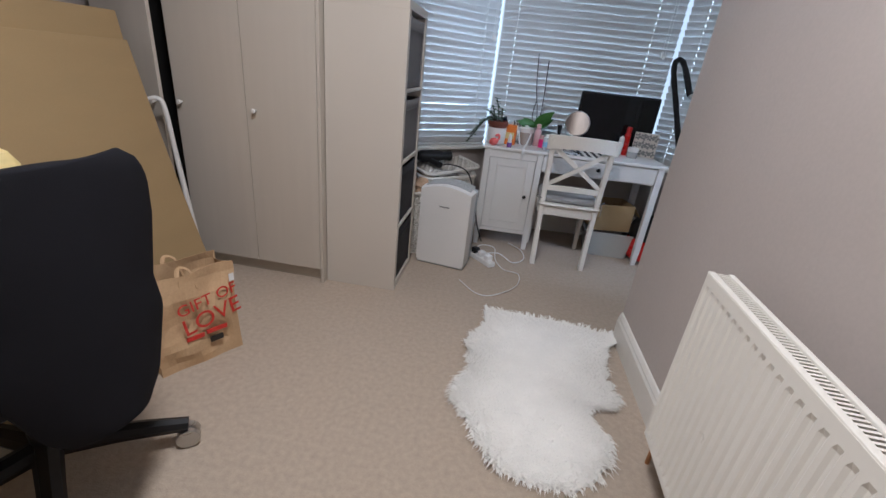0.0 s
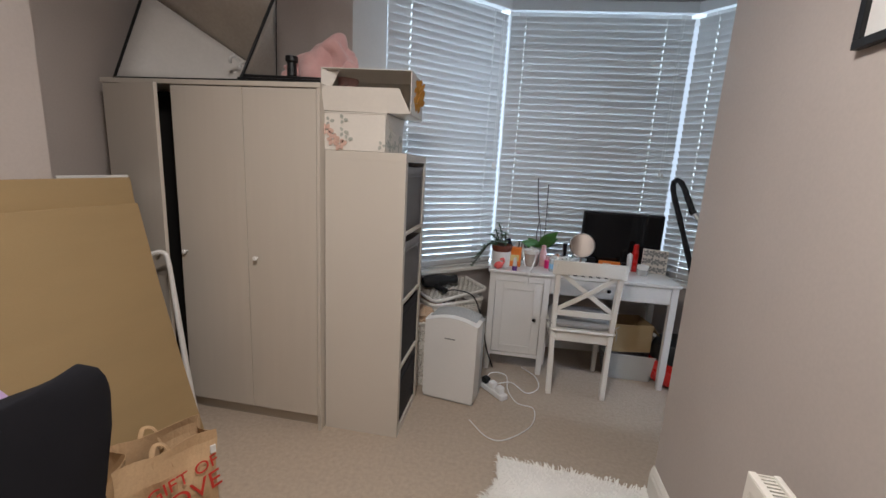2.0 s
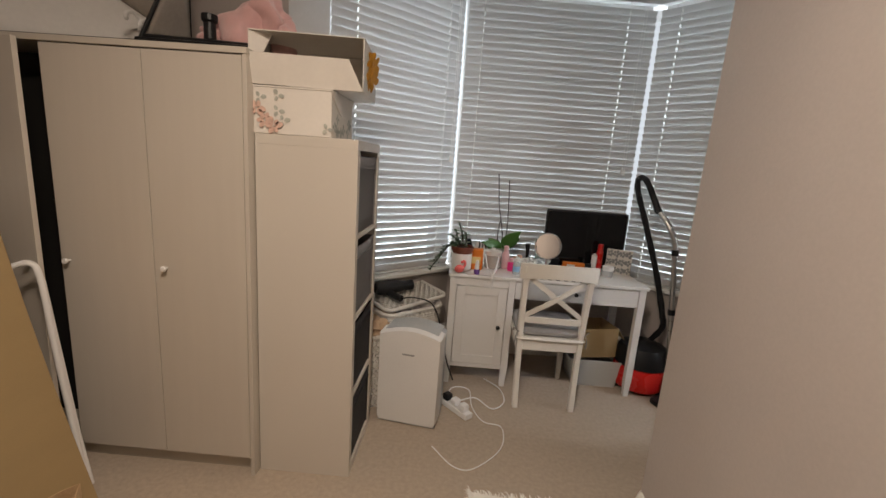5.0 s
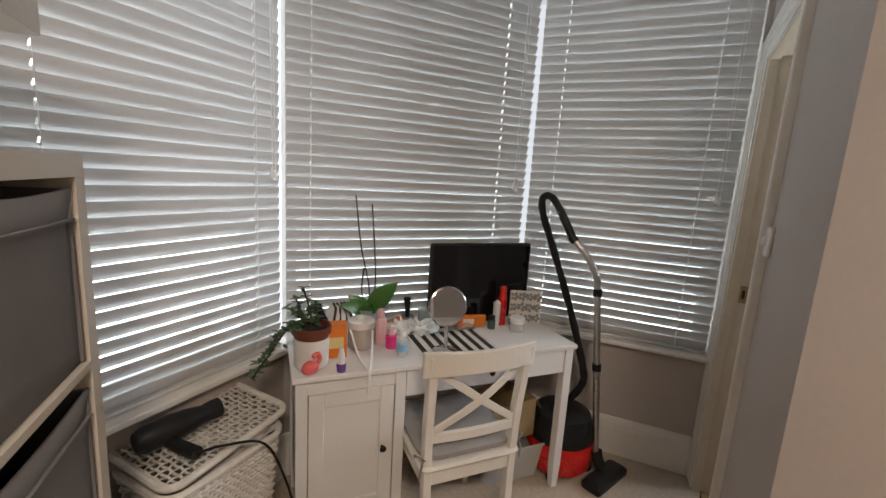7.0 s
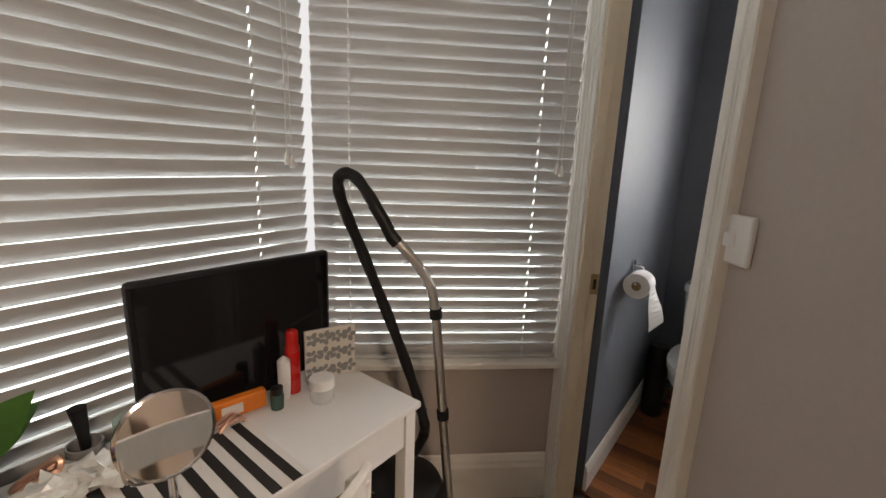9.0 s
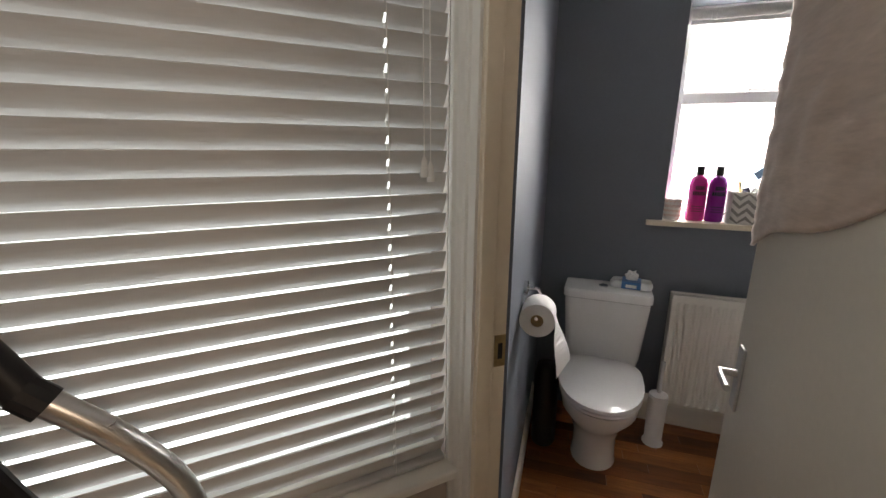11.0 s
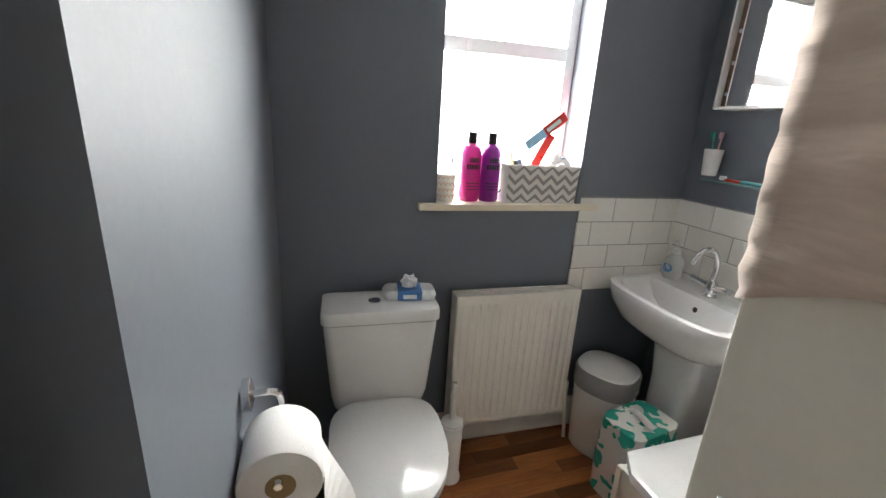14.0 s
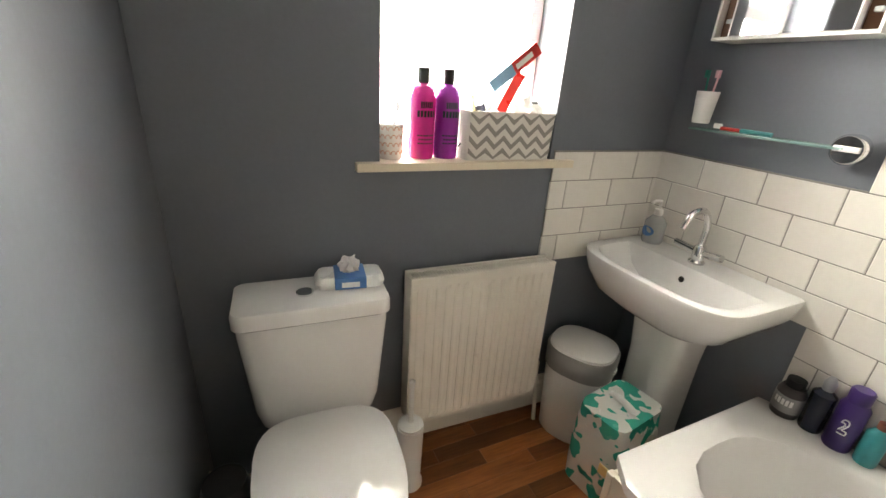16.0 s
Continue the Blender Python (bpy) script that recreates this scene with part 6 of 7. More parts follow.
for k in range(10):
    u = k / 9
    rows.append([(-0.071 + 0.006 * u, -0.117 - 0.012 * u + 0.004 * math.sin(u * 5), -0.012 - 0.20 * u), (0.031 - 0.02 * u, -0.117 - 0.055 * u + 0.006 * math.sin(u * 5 + 1), -0.012 - 0.16 * u)])
loft(bm, rows, closed=False)
sh = part("loose_sheet", bm, PAPER, tr)
sh.modifiers.new("thick", "SOLIDIFY").thickness = 0.0008


def toilet_brush():
    t = thing("toilet_brush", (3.415, 2.315, 0.0), 0, "white plastic toilet brush in its holder", "toilet brush")
    bm = bm_()
    lathe(bm, [(0, 0), (0.05, 0), (0.05, 0.01), (0.042, 0.02), (0.046, 0.27), (0.040, 0.27), (0.036, 0.02), (0, 0.02)], n=22)
    part("holder", bm, PVC, t, smooth=True)
    bm = bm_()
    lathe(bm, [(0, 0.24), (0.044, 0.272), (0.044, 0.28), (0.010, 0.29), (0.008, 0.42), (0.011, 0.46), (0.0, 0.465)], n=16)
    part("handle", bm, PVC, t, smooth=True)


toilet_brush()
vessel("cleaning_bottle", (3.42, 2.87, 0.0), [(0, 0), (0.038, 0), (0.04, 0.01), (0.04, 0.18), (0.015, 0.23), (0, 0.23)], NAVY, "dark cleaning bottle beside the toilet", "bottle", [(0.017, 0.23), (0.017, 0.27), (0, 0.272)], WHITE, (0.0406, 0.05, 0.13), WHITE)
vessel("pedestal_bin", (3.26, 2.865, 0.0), [(0, 0), (0.055, 0), (0.06, 0.02), (0.06, 0.40), (0.05, 0.44), (0, 0.445)], BLACKP, "slim black bin beside the toilet", "bin")
bm = bm_()
box(bm, -0.07, -0.04, 0, 0.07, 0.04, 0.10)
solo("wooden_box", bm, WOODD, "small dark wooden box behind the toilet", "box", (3.50, 2.865, 0.0), 0, bevel=0.003)

# on the sill
SX = lambda y, o: back(y, o)[0]
ZS = wz0 + 0.004
cu = thing("bathroom_tumbler", (SX(2.315, -0.055), 2.315, ZS), RBT, "pale tumbler with a rainbow print holding a toothbrush", "tumbler")
bm = bm_()
lathe(bm, [(0, 0), (0.036, 0), (0.038, 0.004), (0.041, 0.105), (0.038, 0.105), (0.034, 0.006), (0, 0.006)], n=28)
part("cup", bm, CHEVW, cu, smooth=True)
bm = bm_()
for r in range(4):
    for k in range(9):
        a = radians(180 + (k - 4) * 26 + (r % 2) * 13)
        z = 0.016 + 0.024 * r
        rr = 0.0375 + 0.003 * (z / 0.1)
        pts = []
        for j in range(7):
            th = math.pi * j / 6
            da = 0.0075 * math.cos(th) / rr
            pts.append((rr * 1.012 * math.cos(a + da), rr * 1.012 * math.sin(a + da), z + 0.011 * math.sin(th)))
        tube(bm, pts, 0.0018, 4, 1)
part("rainbow_print", bm, ROSE, cu, "brown arch print")
bm = bm_()
tube(bm, [(0.01, 0.0, 0.02), (0.0, -0.012, 0.10), (-0.004, -0.022, 0.155)], 0.0035, 6)
box(bm, -0.010, -0.027, 0.145, 0.002, -0.017, 0.17)
part("toothbrush", bm, SILVER, cu)
for y, m, lab in ((2.212, MAGENTA, "magenta shampoo bottle with a black cap"), (2.128, VIOLET, "violet conditioner bottle with a black cap")):
    b = vessel("shampoo_bottle", (SX(y, -0.055), y, ZS), [(0, 0), (0.037, 0), (0.041, 0.008), (0.041, 0.185), (0.034, 0.212), (0.016, 0.228), (0, 0.228)], m, lab, "bottle", [(0.018, 0.228), (0.018, 0.270), (0.015, 0.272), (0, 0.272)], BLACKP, group="bottles on the window sill")
    bm = bm_()
    for k, (z, hgt, wdt) in enumerate(((0.130, 0.016, 0.5), (0.108, 0.016, 0.75), (0.06, 0.004, 0.7), (0.05, 0.004, 0.6), (0.04, 0.004, 0.65))):
        for s in range(6):
            a0, a1 = math.pi - wdt + 2 * wdt * s / 6, math.pi - wdt + 2 * wdt * (s + 0.75) / 6
            q = [bm.verts.new((0.0416 * math.cos(a), 0.0416 * math.sin(a), zz * 1.2)) for a, zz in ((a0, z), (a1, z), (a1, z + hgt), (a0, z + hgt))]
            bm.faces.new(q)
    part("print", bm, BLACKP if m is MAGENTA else NAVY, b, "dark printed bars")


def chevron_basket():
    y0, y1 = 1.752, 2.082
    t = thing("fabric_basket", (SX(1.89, -0.052), (y0 + y1) / 2, ZS), RBT, "grey and white chevron fabric basket full of toiletries", "basket")
    w, d, h = 0.125, y1 - y0, 0.155
    bm = bm_()
    loft(bm, [ring_at(w * 0.92, d * 0.97, 0.012, 0.0), ring_at(w, d, 0.012, h)], cap=False)
    body = part("body", bm, CHEVW, t)
    body.modifiers.new("thick", "SOLIDIFY").thickness = -0.003
    bm = bm_()
    loft(bm, [ring_at(w * 0.9, d * 0.95, 0.01, 0.002), ring_at(w * 0.9, d * 0.95, 0.01, 0.06)])
    part("base", bm, CHEVW, t)
    bm = bm_()
    n = 10
    for r in range(4):
        for k in range(n):
            ya, yb = -d / 2 + 0.006 + (d - 0.012) * k / n, -d / 2 + 0.006 + (d - 0.012) * (k + 1) / n
            za, zb = (0.006, 0.036) if k % 2 else (0.036, 0.006)
            z = r * 0.040 - 0.012
            x = lambda zz: -w / 2 * (0.92 + 0.08 * zz / h) - 0.0050
            q = [bm.verts.new((x(zz), yy, min(h - 0.003, max(0.003, zz)))) for yy, zz in ((ya, z + za), (yb, z + zb), (yb, z + zb + 0.018), (ya, z + za + 0.018))]
            bm.faces.new(q)
    part("chevron_print", bm, CHEV, t, "grey zigzag print")
    bm = bm_()
    tube(bm, [(-0.02, d / 2 + 0.002, 0.05), (-0.02, d / 2 + 0.010, 0.04), (0.02, d / 2 + 0.010, 0.04), (0.02, d / 2 + 0.002, 0.05)], 0.003, 6)
    part("handle", bm, BLACKP, t)
    tb = thing("toothpaste_carton", (SX(1.87, -0.06), 1.87, ZS + 0.075), RBT, "red and blue toothpaste carton leaning in a basket", "carton")
    tb.matrix_world = pose(SX(1.985, -0.05), 1.985, 1.365, 51, 0, RBT)
    boxes("body", SKYBLUE, tb, (-0.016, -0.02, 0.0, 0.016, 0.02, 0.095), bevel=0.001)
    boxes("red_end", RED, tb, (-0.0165, -0.0205, 0.095, 0.0165, 0.0205, 0.205), bevel=0.001)
    boxes("print", WHITE, tb, (-0.0172, -0.009, 0.105, -0.0166, 0.007, 0.175), label="white bar where a name is printed")
    rb = thing("red_carton", (0, 0, 0), 0, "narrow red and white carton leaning in a basket", "carton")
    rb.matrix_world = pose(SX(1.945, -0.085), 1.955, ZS + 0.085, 27, 0, RBT)
    boxes("body", RED, rb, (-0.012, -0.022, 0, 0.012, 0.016, 0.215), bevel=0.001)
    boxes("side", WHITE, rb, (-0.012, 0.0165, 0, 0.012, 0.020, 0.19))
    bm = bm_()
    blob(bm, (0, 0, 0.03), (0.03, 0.045, 0.05), 6, 0.8, 3, 2)
    solo("toiletry_pouch", bm, PACKW, "crumpled translucent white pouch in a basket", "pouch", (SX(1.82, -0.06), 1.825, ZS + 0.11), smooth=True)
    vessel("deodorant", (SX(1.775, -0.09), 1.778, ZS + 0.085), [(0, 0), (0.016, 0), (0.016, 0.09), (0.012, 0.10), (0, 0.10)], BLACKP, "black deodorant can in a basket", "can")
    mb = thing("make_up_brush", (0, 0, 0), 0, "dark brush with an orange tip in a basket", "brush")
    mb.matrix_world = pose(SX(2.0, -0.05), 2.0, ZS + 0.09, -8, 0, RBT)
    bm = bm_()
    tube(bm, [(0, 0, 0), (0, 0, 0.06), (0, 0.005, 0.085)], 0.018, 10)
    part("bristles", bm, NAVY, mb, smooth=True)
    bm = bm_()
    tube(bm, [(0.01, 0.02, 0.0), (0.01, 0.024, 0.115)], 0.007, 8, 1)
    part("handle", bm, YELLOW, mb, smooth=True)
    bm = bm_()
    blob(bm, (0, 0, 0.03), (0.022, 0.025, 0.035), 8, 0.4, 3, 2)
    solo("powder_puff", bm, PACKW, "white powder puff in a basket", "puff", (SX(1.96, -0.065), 1.965, ZS + 0.105), smooth=True)


chevron_basket()


# ---- basin, bin, bath ----
def dring(w, d, z, y0=0.0, flat=0.55, n=24, p=3.5):
    out = [(w / 2, y0, z)]
    ym = y0 + (d - y0) * flat
    for k in range(n + 1):
        a = math.pi * k / n
        c, s = math.cos(a), math.sin(a)
        out.append((math.copysign(abs(c) ** (2 / p), c) * w / 2, ym + (d - ym) * abs(s) ** (2 / p), z))
    out.append((-w / 2, y0, z))
    return out


def basin():
    s = thing("basin", (3.25, 1.203, 0.0), 0, "white ceramic pedestal basin with a chrome tap", "sink")
    bm = bm_()
    rings = [dring(0.22, 0.26, 0.60), dring(0.36, 0.31, 0.63), dring(0.50, 0.365, 0.675), dring(0.58, 0.395, 0.74), dring(0.615, 0.408, 0.80), dring(0.612, 0.406, 0.813), dring(0.59, 0.396, 0.818)]
    rings += [dring(0.53, 0.372, 0.812, 0.135, 0.35), dring(0.50, 0.358, 0.79, 0.145, 0.35), dring(0.43, 0.335, 0.74, 0.155, 0.35), dring(0.28, 0.29, 0.70, 0.17, 0.35), dring(0.06, 0.255, 0.690, 0.215, 0.35)]
    loft(bm, rings)
    part("bowl", bm, CERAM, s, smooth=True)
    bm = bm_()
    loft(bm, [[(x, 0.05 + y, z) for x, y, z in dring(w, d, z, 0, 0.4)] for w, d, z in ((0.22, 0.20, 0.0), (0.21, 0.19, 0.03), (0.195, 0.175, 0.10), (0.20, 0.18, 0.45), (0.225, 0.20, 0.62))])
    part("pedestal", bm, CERAM, s, smooth=True)
    bm = bm_()
    lathe(bm, [(0, 0), (0.011, 0), (0.011, 0.003), (0, 0.003)], n=16, m=pose(0, 0.148, 0.765, -80, 0, 0))
    part("overflow", bm, BLACKP, s)
    tap = thing("basin_tap", (3.265, 1.275, 0.815), 0, "chrome mixer tap with a swan-neck spout", "tap")
    bm = bm_()
    lathe(bm, [(0, 0), (0.024, 0), (0.024, 0.006), (0.018, 0.012), (0.018, 0.05), (0.012, 0.058), (0, 0.058)], n=20)
    part("body", bm, CHROME, tap, smooth=True)
    bm = bm_()
    tube(bm, [(0, 0, 0.05), (0, 0.0, 0.12), (0.004, 0.03, 0.165), (0.008, 0.075, 0.155), (0.010, 0.095, 0.115)], 0.010, 12)
    part("spout", bm, CHROME, tap, smooth=True)
    for sg in (-1, 1):
        bm = bm_()
        tube(bm, [(0.012 * sg, 0, 0.035), (0.075 * sg, 0.012, 0.045)], 0.011, 12, 1)
        part("lever", bm, CHROME, tap, smooth=True)
    tap.scale = (1.2, 1.2, 1.2)


basin()
sb = vessel("soap_bottle", (3.475, 1.262, 0.817), [(0, 0), (0.03, 0), (0.034, 0.008), (0.034, 0.075), (0.014, 0.10), (0, 0.10)], CLEAR, "clear pump soap bottle with a dark blue label", "soap bottle", [(0.013, 0.10), (0.013, 0.12), (0.004, 0.122), (0.004, 0.150), (0, 0.150)], WHITE)
bm = bm_()
for k in range(1):
    pts = [(0.0368 * math.cos(radians(90 + a)), 0.0368 * math.sin(radians(90 + a)), z) for a, z in [(38 * math.cos(2 * math.pi * j / 20), 0.045 + 0.018 * math.sin(2 * math.pi * j / 20)) for j in range(20)]]
    bm.faces.new([bm.verts.new(p) for p in pts])
part("label", bm, BLUEP, sb, "dark blue oval label")
bm = bm_()
tube(bm, [(0, 0, 0.148), (0.0, 0.03, 0.150), (0.0, 0.04, 0.142)], 0.005, 8)
part("pump", bm, WHITE, sb, smooth=True)
sb.scale = (1.2, 1.2, 1.15)


def pedal_bin():
    b = thing("bin", (3.412, 1.578, 0.0), 28, "white plastic bin with a grey lid band", "bin")
    def E(a, b_, z):
        """A rounded square ring."""
        cs = [(math.cos(2 * math.pi * k / 40), math.sin(2 * math.pi * k / 40)) for k in range(40)]
        return [(math.copysign(abs(c) ** 0.76, c) * a, math.copysign(abs(q) ** 0.76, q) * b_ * 0.92, z * 1.06) for c, q in cs]

    bm = bm_()
    loft(bm, [E(0.10, 0.10, 0), E(0.115, 0.115, 0.02), E(0.130, 0.130, 0.315)])
    part("body", bm, PVC, b, smooth=True)
    bm = bm_()
    loft(bm, [E(0.132, 0.132, 0.315), E(0.134, 0.134, 0.32), E(0.136, 0.136, 0.395), E(0.130, 0.130, 0.402)])
    part("lid_band", bm, GREYP, b, "mid grey lid band", smooth=True)
    bm = bm_()
    loft(bm, [E(0.128, 0.128, 0.400), E(0.126, 0.126, 0.412), E(0.10, 0.10, 0.42), E(0.03, 0.03, 0.424)])
    part("lid", bm, PVC, b, smooth=True)
    boxes("badge", PVC, b, (-0.139, -0.015, 0.36, -0.1335, 0.015, 0.375))


pedal_bin()


def diaper_pack():
    t = thing("nappy_pack", (3.165, 1.605, 0.0), 8, "white and mint green plastic pack of nappies", "nappies")
    W, Dp, H = 0.20, 0.27, 0.345
    bm = bm_()
    rings = []
    for j in range(9):
        z = H * j / 8
        k = 0.95 + 0.06 * math.sin(math.pi * j / 8)
        ring = ring_at(W * k, Dp * k, 0.045, z, n=6)
        rings.append([(x + 0.006 * noise.noise(Vector((x * 18, y * 18, z * 14))), y + 0.006 * noise.noise(Vector((x * 18, z * 14, 5))), zz) for x, y, zz in ring])
    loft(bm, rings)
    part("pack", bm, NAPPY, t, smooth=True)
    boxes("yellow_panel", YELLOW, t, (-0.09, Dp / 2 + 0.0015, 0.15, -0.05, Dp / 2 + 0.006, 0.19), label="small yellow printed panel")
    bm = bm_()
    tube(bm, [(-0.06, 0.0, H + 0.0), (-0.02, 0.01, H + 0.02), (0.03, 0.0, H + 0.018), (0.06, -0.01, H + 0.0)], 0.012, 8, flat=0.3)
    part("carry_strap", bm, PACKW, t, smooth=True)


diaper_pack()


def bathtub():
    t = thing("bathtub", (0, 0, 0), 0, "white bath with a rounded end against tiles", "bath")
    x0, x1, y0, y1, H = 1.26, 2.945, 1.204, 1.938, 0.456
    cx, cy, n = 2.065, 1.565, 72
    A, B = 0.815, 0.312

    def rect(k, inset, z):
        a = 2 * math.pi * k / n
        c, s = math.cos(a), math.sin(a)
        hx = (x1 - inset - cx) if c > 0 else (cx - x0 - inset)
        hy = (y1 - inset - cy) if s > 0 else (cy - y0 - inset)
        f = min(hx / max(abs(c), 1e-6), hy / max(abs(s), 1e-6))
        return (cx + c * f, cy + s * f, z)

    def oval(k, f, z):
        a = 2 * math.pi * k / n
        c, s = math.cos(a), math.sin(a)
        # aim along the same ray
        p = 2.9
        r = (abs(c / (A * f)) ** p + abs(s / (B * f)) ** p) ** (-1 / p)
        return (cx + c * r, cy + s * r, z)

    bm = bm_()
    rings = [[rect(k, 0.0, H - 0.035) for k in range(n)], [rect(k, 0.0, H - 0.006) for k in range(n)], [rect(k, 0.008, H) for k in range(n)], [oval(k, 1.02, H) for k in range(n)], [oval(k, 0.985, H - 0.012) for k in range(n)], [oval(k, 0.95, H - 0.10) for k in range(n)], [oval(k, 0.86, 0.14) for k in range(n)], [oval(k, 0.70, 0.09) for k in range(n)], [oval(k, 0.05, 0.085) for k in range(n)]]
    loft(bm, rings, cap=False)
    part("tub", bm, CERAM, t, smooth=True)
    boxes("side_panel", DOORP, t, (x0, y1 - 0.028, 0.0, x1 - 0.03, y1 - 0.014, H - 0.035), bevel=0.002)
    boxes("end_panel", DOORP, t, (x1 - 0.03, y0, 0.0, x1 - 0.016, y1 - 0.028, H - 0.035), bevel=0.002)
    boxes("corner_post", DOORP, t, (x1 - 0.032, y1 - 0.032, 0.0, x1 - 0.010, y1 - 0.010, H - 0.036), bevel=0.003)


bathtub()
bm = bm_()
ringp = [(0.13 * math.cos(2 * math.pi * k / 16), 0.11 * math.sin(2 * math.pi * k / 16), 0.33) for k in range(17)]
tube(bm, ringp, 0.028, 10, 2)
for k in range(3):
    a = 2 * math.pi * k / 3 + 0.4
    tube(bm, [(0.13 * math.cos(a), 0.11 * math.sin(a), 0.33), (0.12 * math.cos(a), 0.10 * math.sin(a), 0.0)], 0.016, 8, 1)
solo("bath_seat", bm, PVC, "white plastic baby bath seat standing in the bath", "bath seat", (2.50, 1.57, 0.088), smooth=True)
g_ = "bottles on the bath rim"
b1 = vessel("wash_jar", (2.865, 1.250, 0.4575), [(0, 0), (0.035, 0), (0.037, 0.006), (0.037, 0.085), (0.028, 0.10), (0, 0.10)], mat("dark_brown_plastic", (0.05, 0.04, 0.04), 0.3), "dark brown round bottle with a pale label", "bottle", [(0.024, 0.10), (0.024, 0.125), (0, 0.127)], BLACKP, (0.0376, 0.02, 0.075), GREYP, group=g_)
bm = bm_()
for j in range(5):
    a0 = radians(90 + 40 - 16 * j)
    q = [bm.verts.new((0.0382 * math.cos(a), 0.0382 * math.sin(a), z)) for a, z in ((a0, 0.045), (a0 - 0.2, 0.045), (a0 - 0.2, 0.065), (a0, 0.065))]
    bm.faces.new(q)
part("print", bm, WHITE, b1, "white printed bars")
vessel("face_wash", (2.795, 1.245, 0.4575), [(0, 0), (0.028, 0), (0.03, 0.006), (0.03, 0.13), (0.012, 0.145), (0, 0.145)], NAVY, "dark navy pump bottle", "bottle", [(0.014, 0.145), (0.016, 0.17), (0.008, 0.19), (0, 0.19)], SILVER, group=g_)
b3 = vessel("bubble_bath", (2.725, 1.250, 0.4575), [(0, 0), (0.03, 0), (0.033, 0.008), (0.033, 0.14), (0.024, 0.155), (0, 0.155)], INDIGO, "indigo bath bottle with a violet cap", "bottle", [(0.025, 0.155), (0.026, 0.19), (0.022, 0.195), (0, 0.195)], INDIGO, group=g_)
bm = bm_()
pts = [(0.0338 * math.cos(radians(100 + a)), 0.0338 * math.sin(radians(100 + a)), 0.06 + z) for a, z in ((-14, 0), (14, 0.0), (14, 0.012), (-2, 0.012), (12, 0.03), (10, 0.044), (-6, 0.046), (-14, 0.034), (-6, 0.036), (2, 0.030), (-14, 0.010))]
tube(bm, pts, 0.002, 5, 2)
part("print", bm, PACKW, b3, "pale printed mark")
for bottle in (b1, b3):
    bottle.scale = (1.04, 1.04, 1.04)
vessel("lotion_bottle", (2.66, 1.245, 0.4575), [(0, 0), (0.024, 0), (0.026, 0.006), (0.026, 0.10), (0.012, 0.12), (0, 0.12)], TEAL, "little teal plastic bottle with brown cap", "bottle", [(0.013, 0.12), (0.013, 0.14), (0, 0.142)], TERRA, group=g_)

# ---- mirror cabinet and wall fittings ----
mc = thing("mirror_cabinet", (2.985, 1.203, 1.548), 0, "wall cabinet with a mirror door between dark wooden shelves", "mirror cabinet")
W_, H_ = 0.43, 0.60
boxes("carcass", WHITE, mc, (0, 0, 0, W_, 0.115, 0.010), (0, 0, H_ - 0.01, W_, 0.115, H_), (0, 0, 0.01, 0.008, 0.115, H_ - 0.01), (W_ - 0.008, 0, 0.01, W_, 0.115, H_ - 0.01), (0.008, 0, 0.01, W_ - 0.008, 0.006, H_ - 0.01), bevel=0.001)
boxes("mirror_door", MIRROR, mc, (0.058, 0.112, 0.012, W_ - 0.058, 0.117, H_ - 0.012))
boxes("door_edge", WHITE, mc, (0.054, 0.09, 0.010, 0.058, 0.118, H_ - 0.01), (W_ - 0.058, 0.09, 0.010, W_ - 0.054, 0.118, H_ - 0.01))
for x in (0.008, W_ - 0.054):
    boxes("shelf_back", WOODD, mc, (x, 0.006, 0.01, x + 0.046, 0.085, H_ - 0.01), label="dark brown wooden niche")
    for k in range(5):
        boxes("shelf_peg", SILVER, mc, (x + 0.012, 0.085, 0.05 + 0.11 * k, x + 0.030, 0.100, 0.062 + 0.11 * k), bevel=0.002)
tm = thing("toothbrush_tumbler", (3.415, 1.255, 1.292), 0, "white tumbler with two toothbrushes on the wall", "tumbler")
bm = bm_()
lathe(bm, [(0, 0), (0.026, 0), (0.028, 0.004), (0.036, 0.105), (0.033, 0.105), (0.025, 0.006), (0, 0.006)], n=24)
part("cup", bm, PVC, tm, smooth=True)
bm = bm_()
tube(bm, [(0, -0.051, 0.02), (0, -0.034, 0.02)], 0.006, 8, 1)
part("mount", bm, CHROME, tm)
for x, m in ((0.012, GREEN), (-0.015, PALEPINK)):
    bm = bm_()
    tube(bm, [(x * 0.5, 0, 0.008), (x, 0.0, 0.10), (x * 1.4, 0.0, 0.165)], 0.0035, 6)
    box(bm, x * 1.4 - 0.006, 0.0, 0.148, x * 1.4 + 0.006, 0.012, 0.172)
    part("toothbrush", bm, m, tm)
gs = thing("glass_shelf", (0, 0, 0), 0, "narrow green-edged glass shelf on a chrome mount", "shelf")
boxes("glass", ICE, gs, (2.99, 1.203, 1.268, 3.44, 1.275, 1.276), bevel=0.002)
bm = bm_()
lathe(bm, [(0, 0), (0.036, 0), (0.042, 0.006), (0.042, 0.035), (0.036, 0.042), (0, 0.043)], n=28, m=pose(2.985, 1.203, 1.27, -90, 0, 0))
part("mount", bm, CHROME, gs, smooth=True)
boxes("mount_clip", PVC, gs, (2.955, 1.244, 1.264, 3.015, 1.252, 1.280), bevel=0.002)
tb2 = thing("toothbrush", (0, 0, 0), 0, "red and teal toothbrush lying on a glass shelf", "toothbrush")
bm = bm_()
tube(bm, [(3.33, 1.262, 1.284), (3.26, 1.262, 1.284)], 0.006, 8, 1)
part("neck", bm, RED, tb2, smooth=True)
bm = bm_()
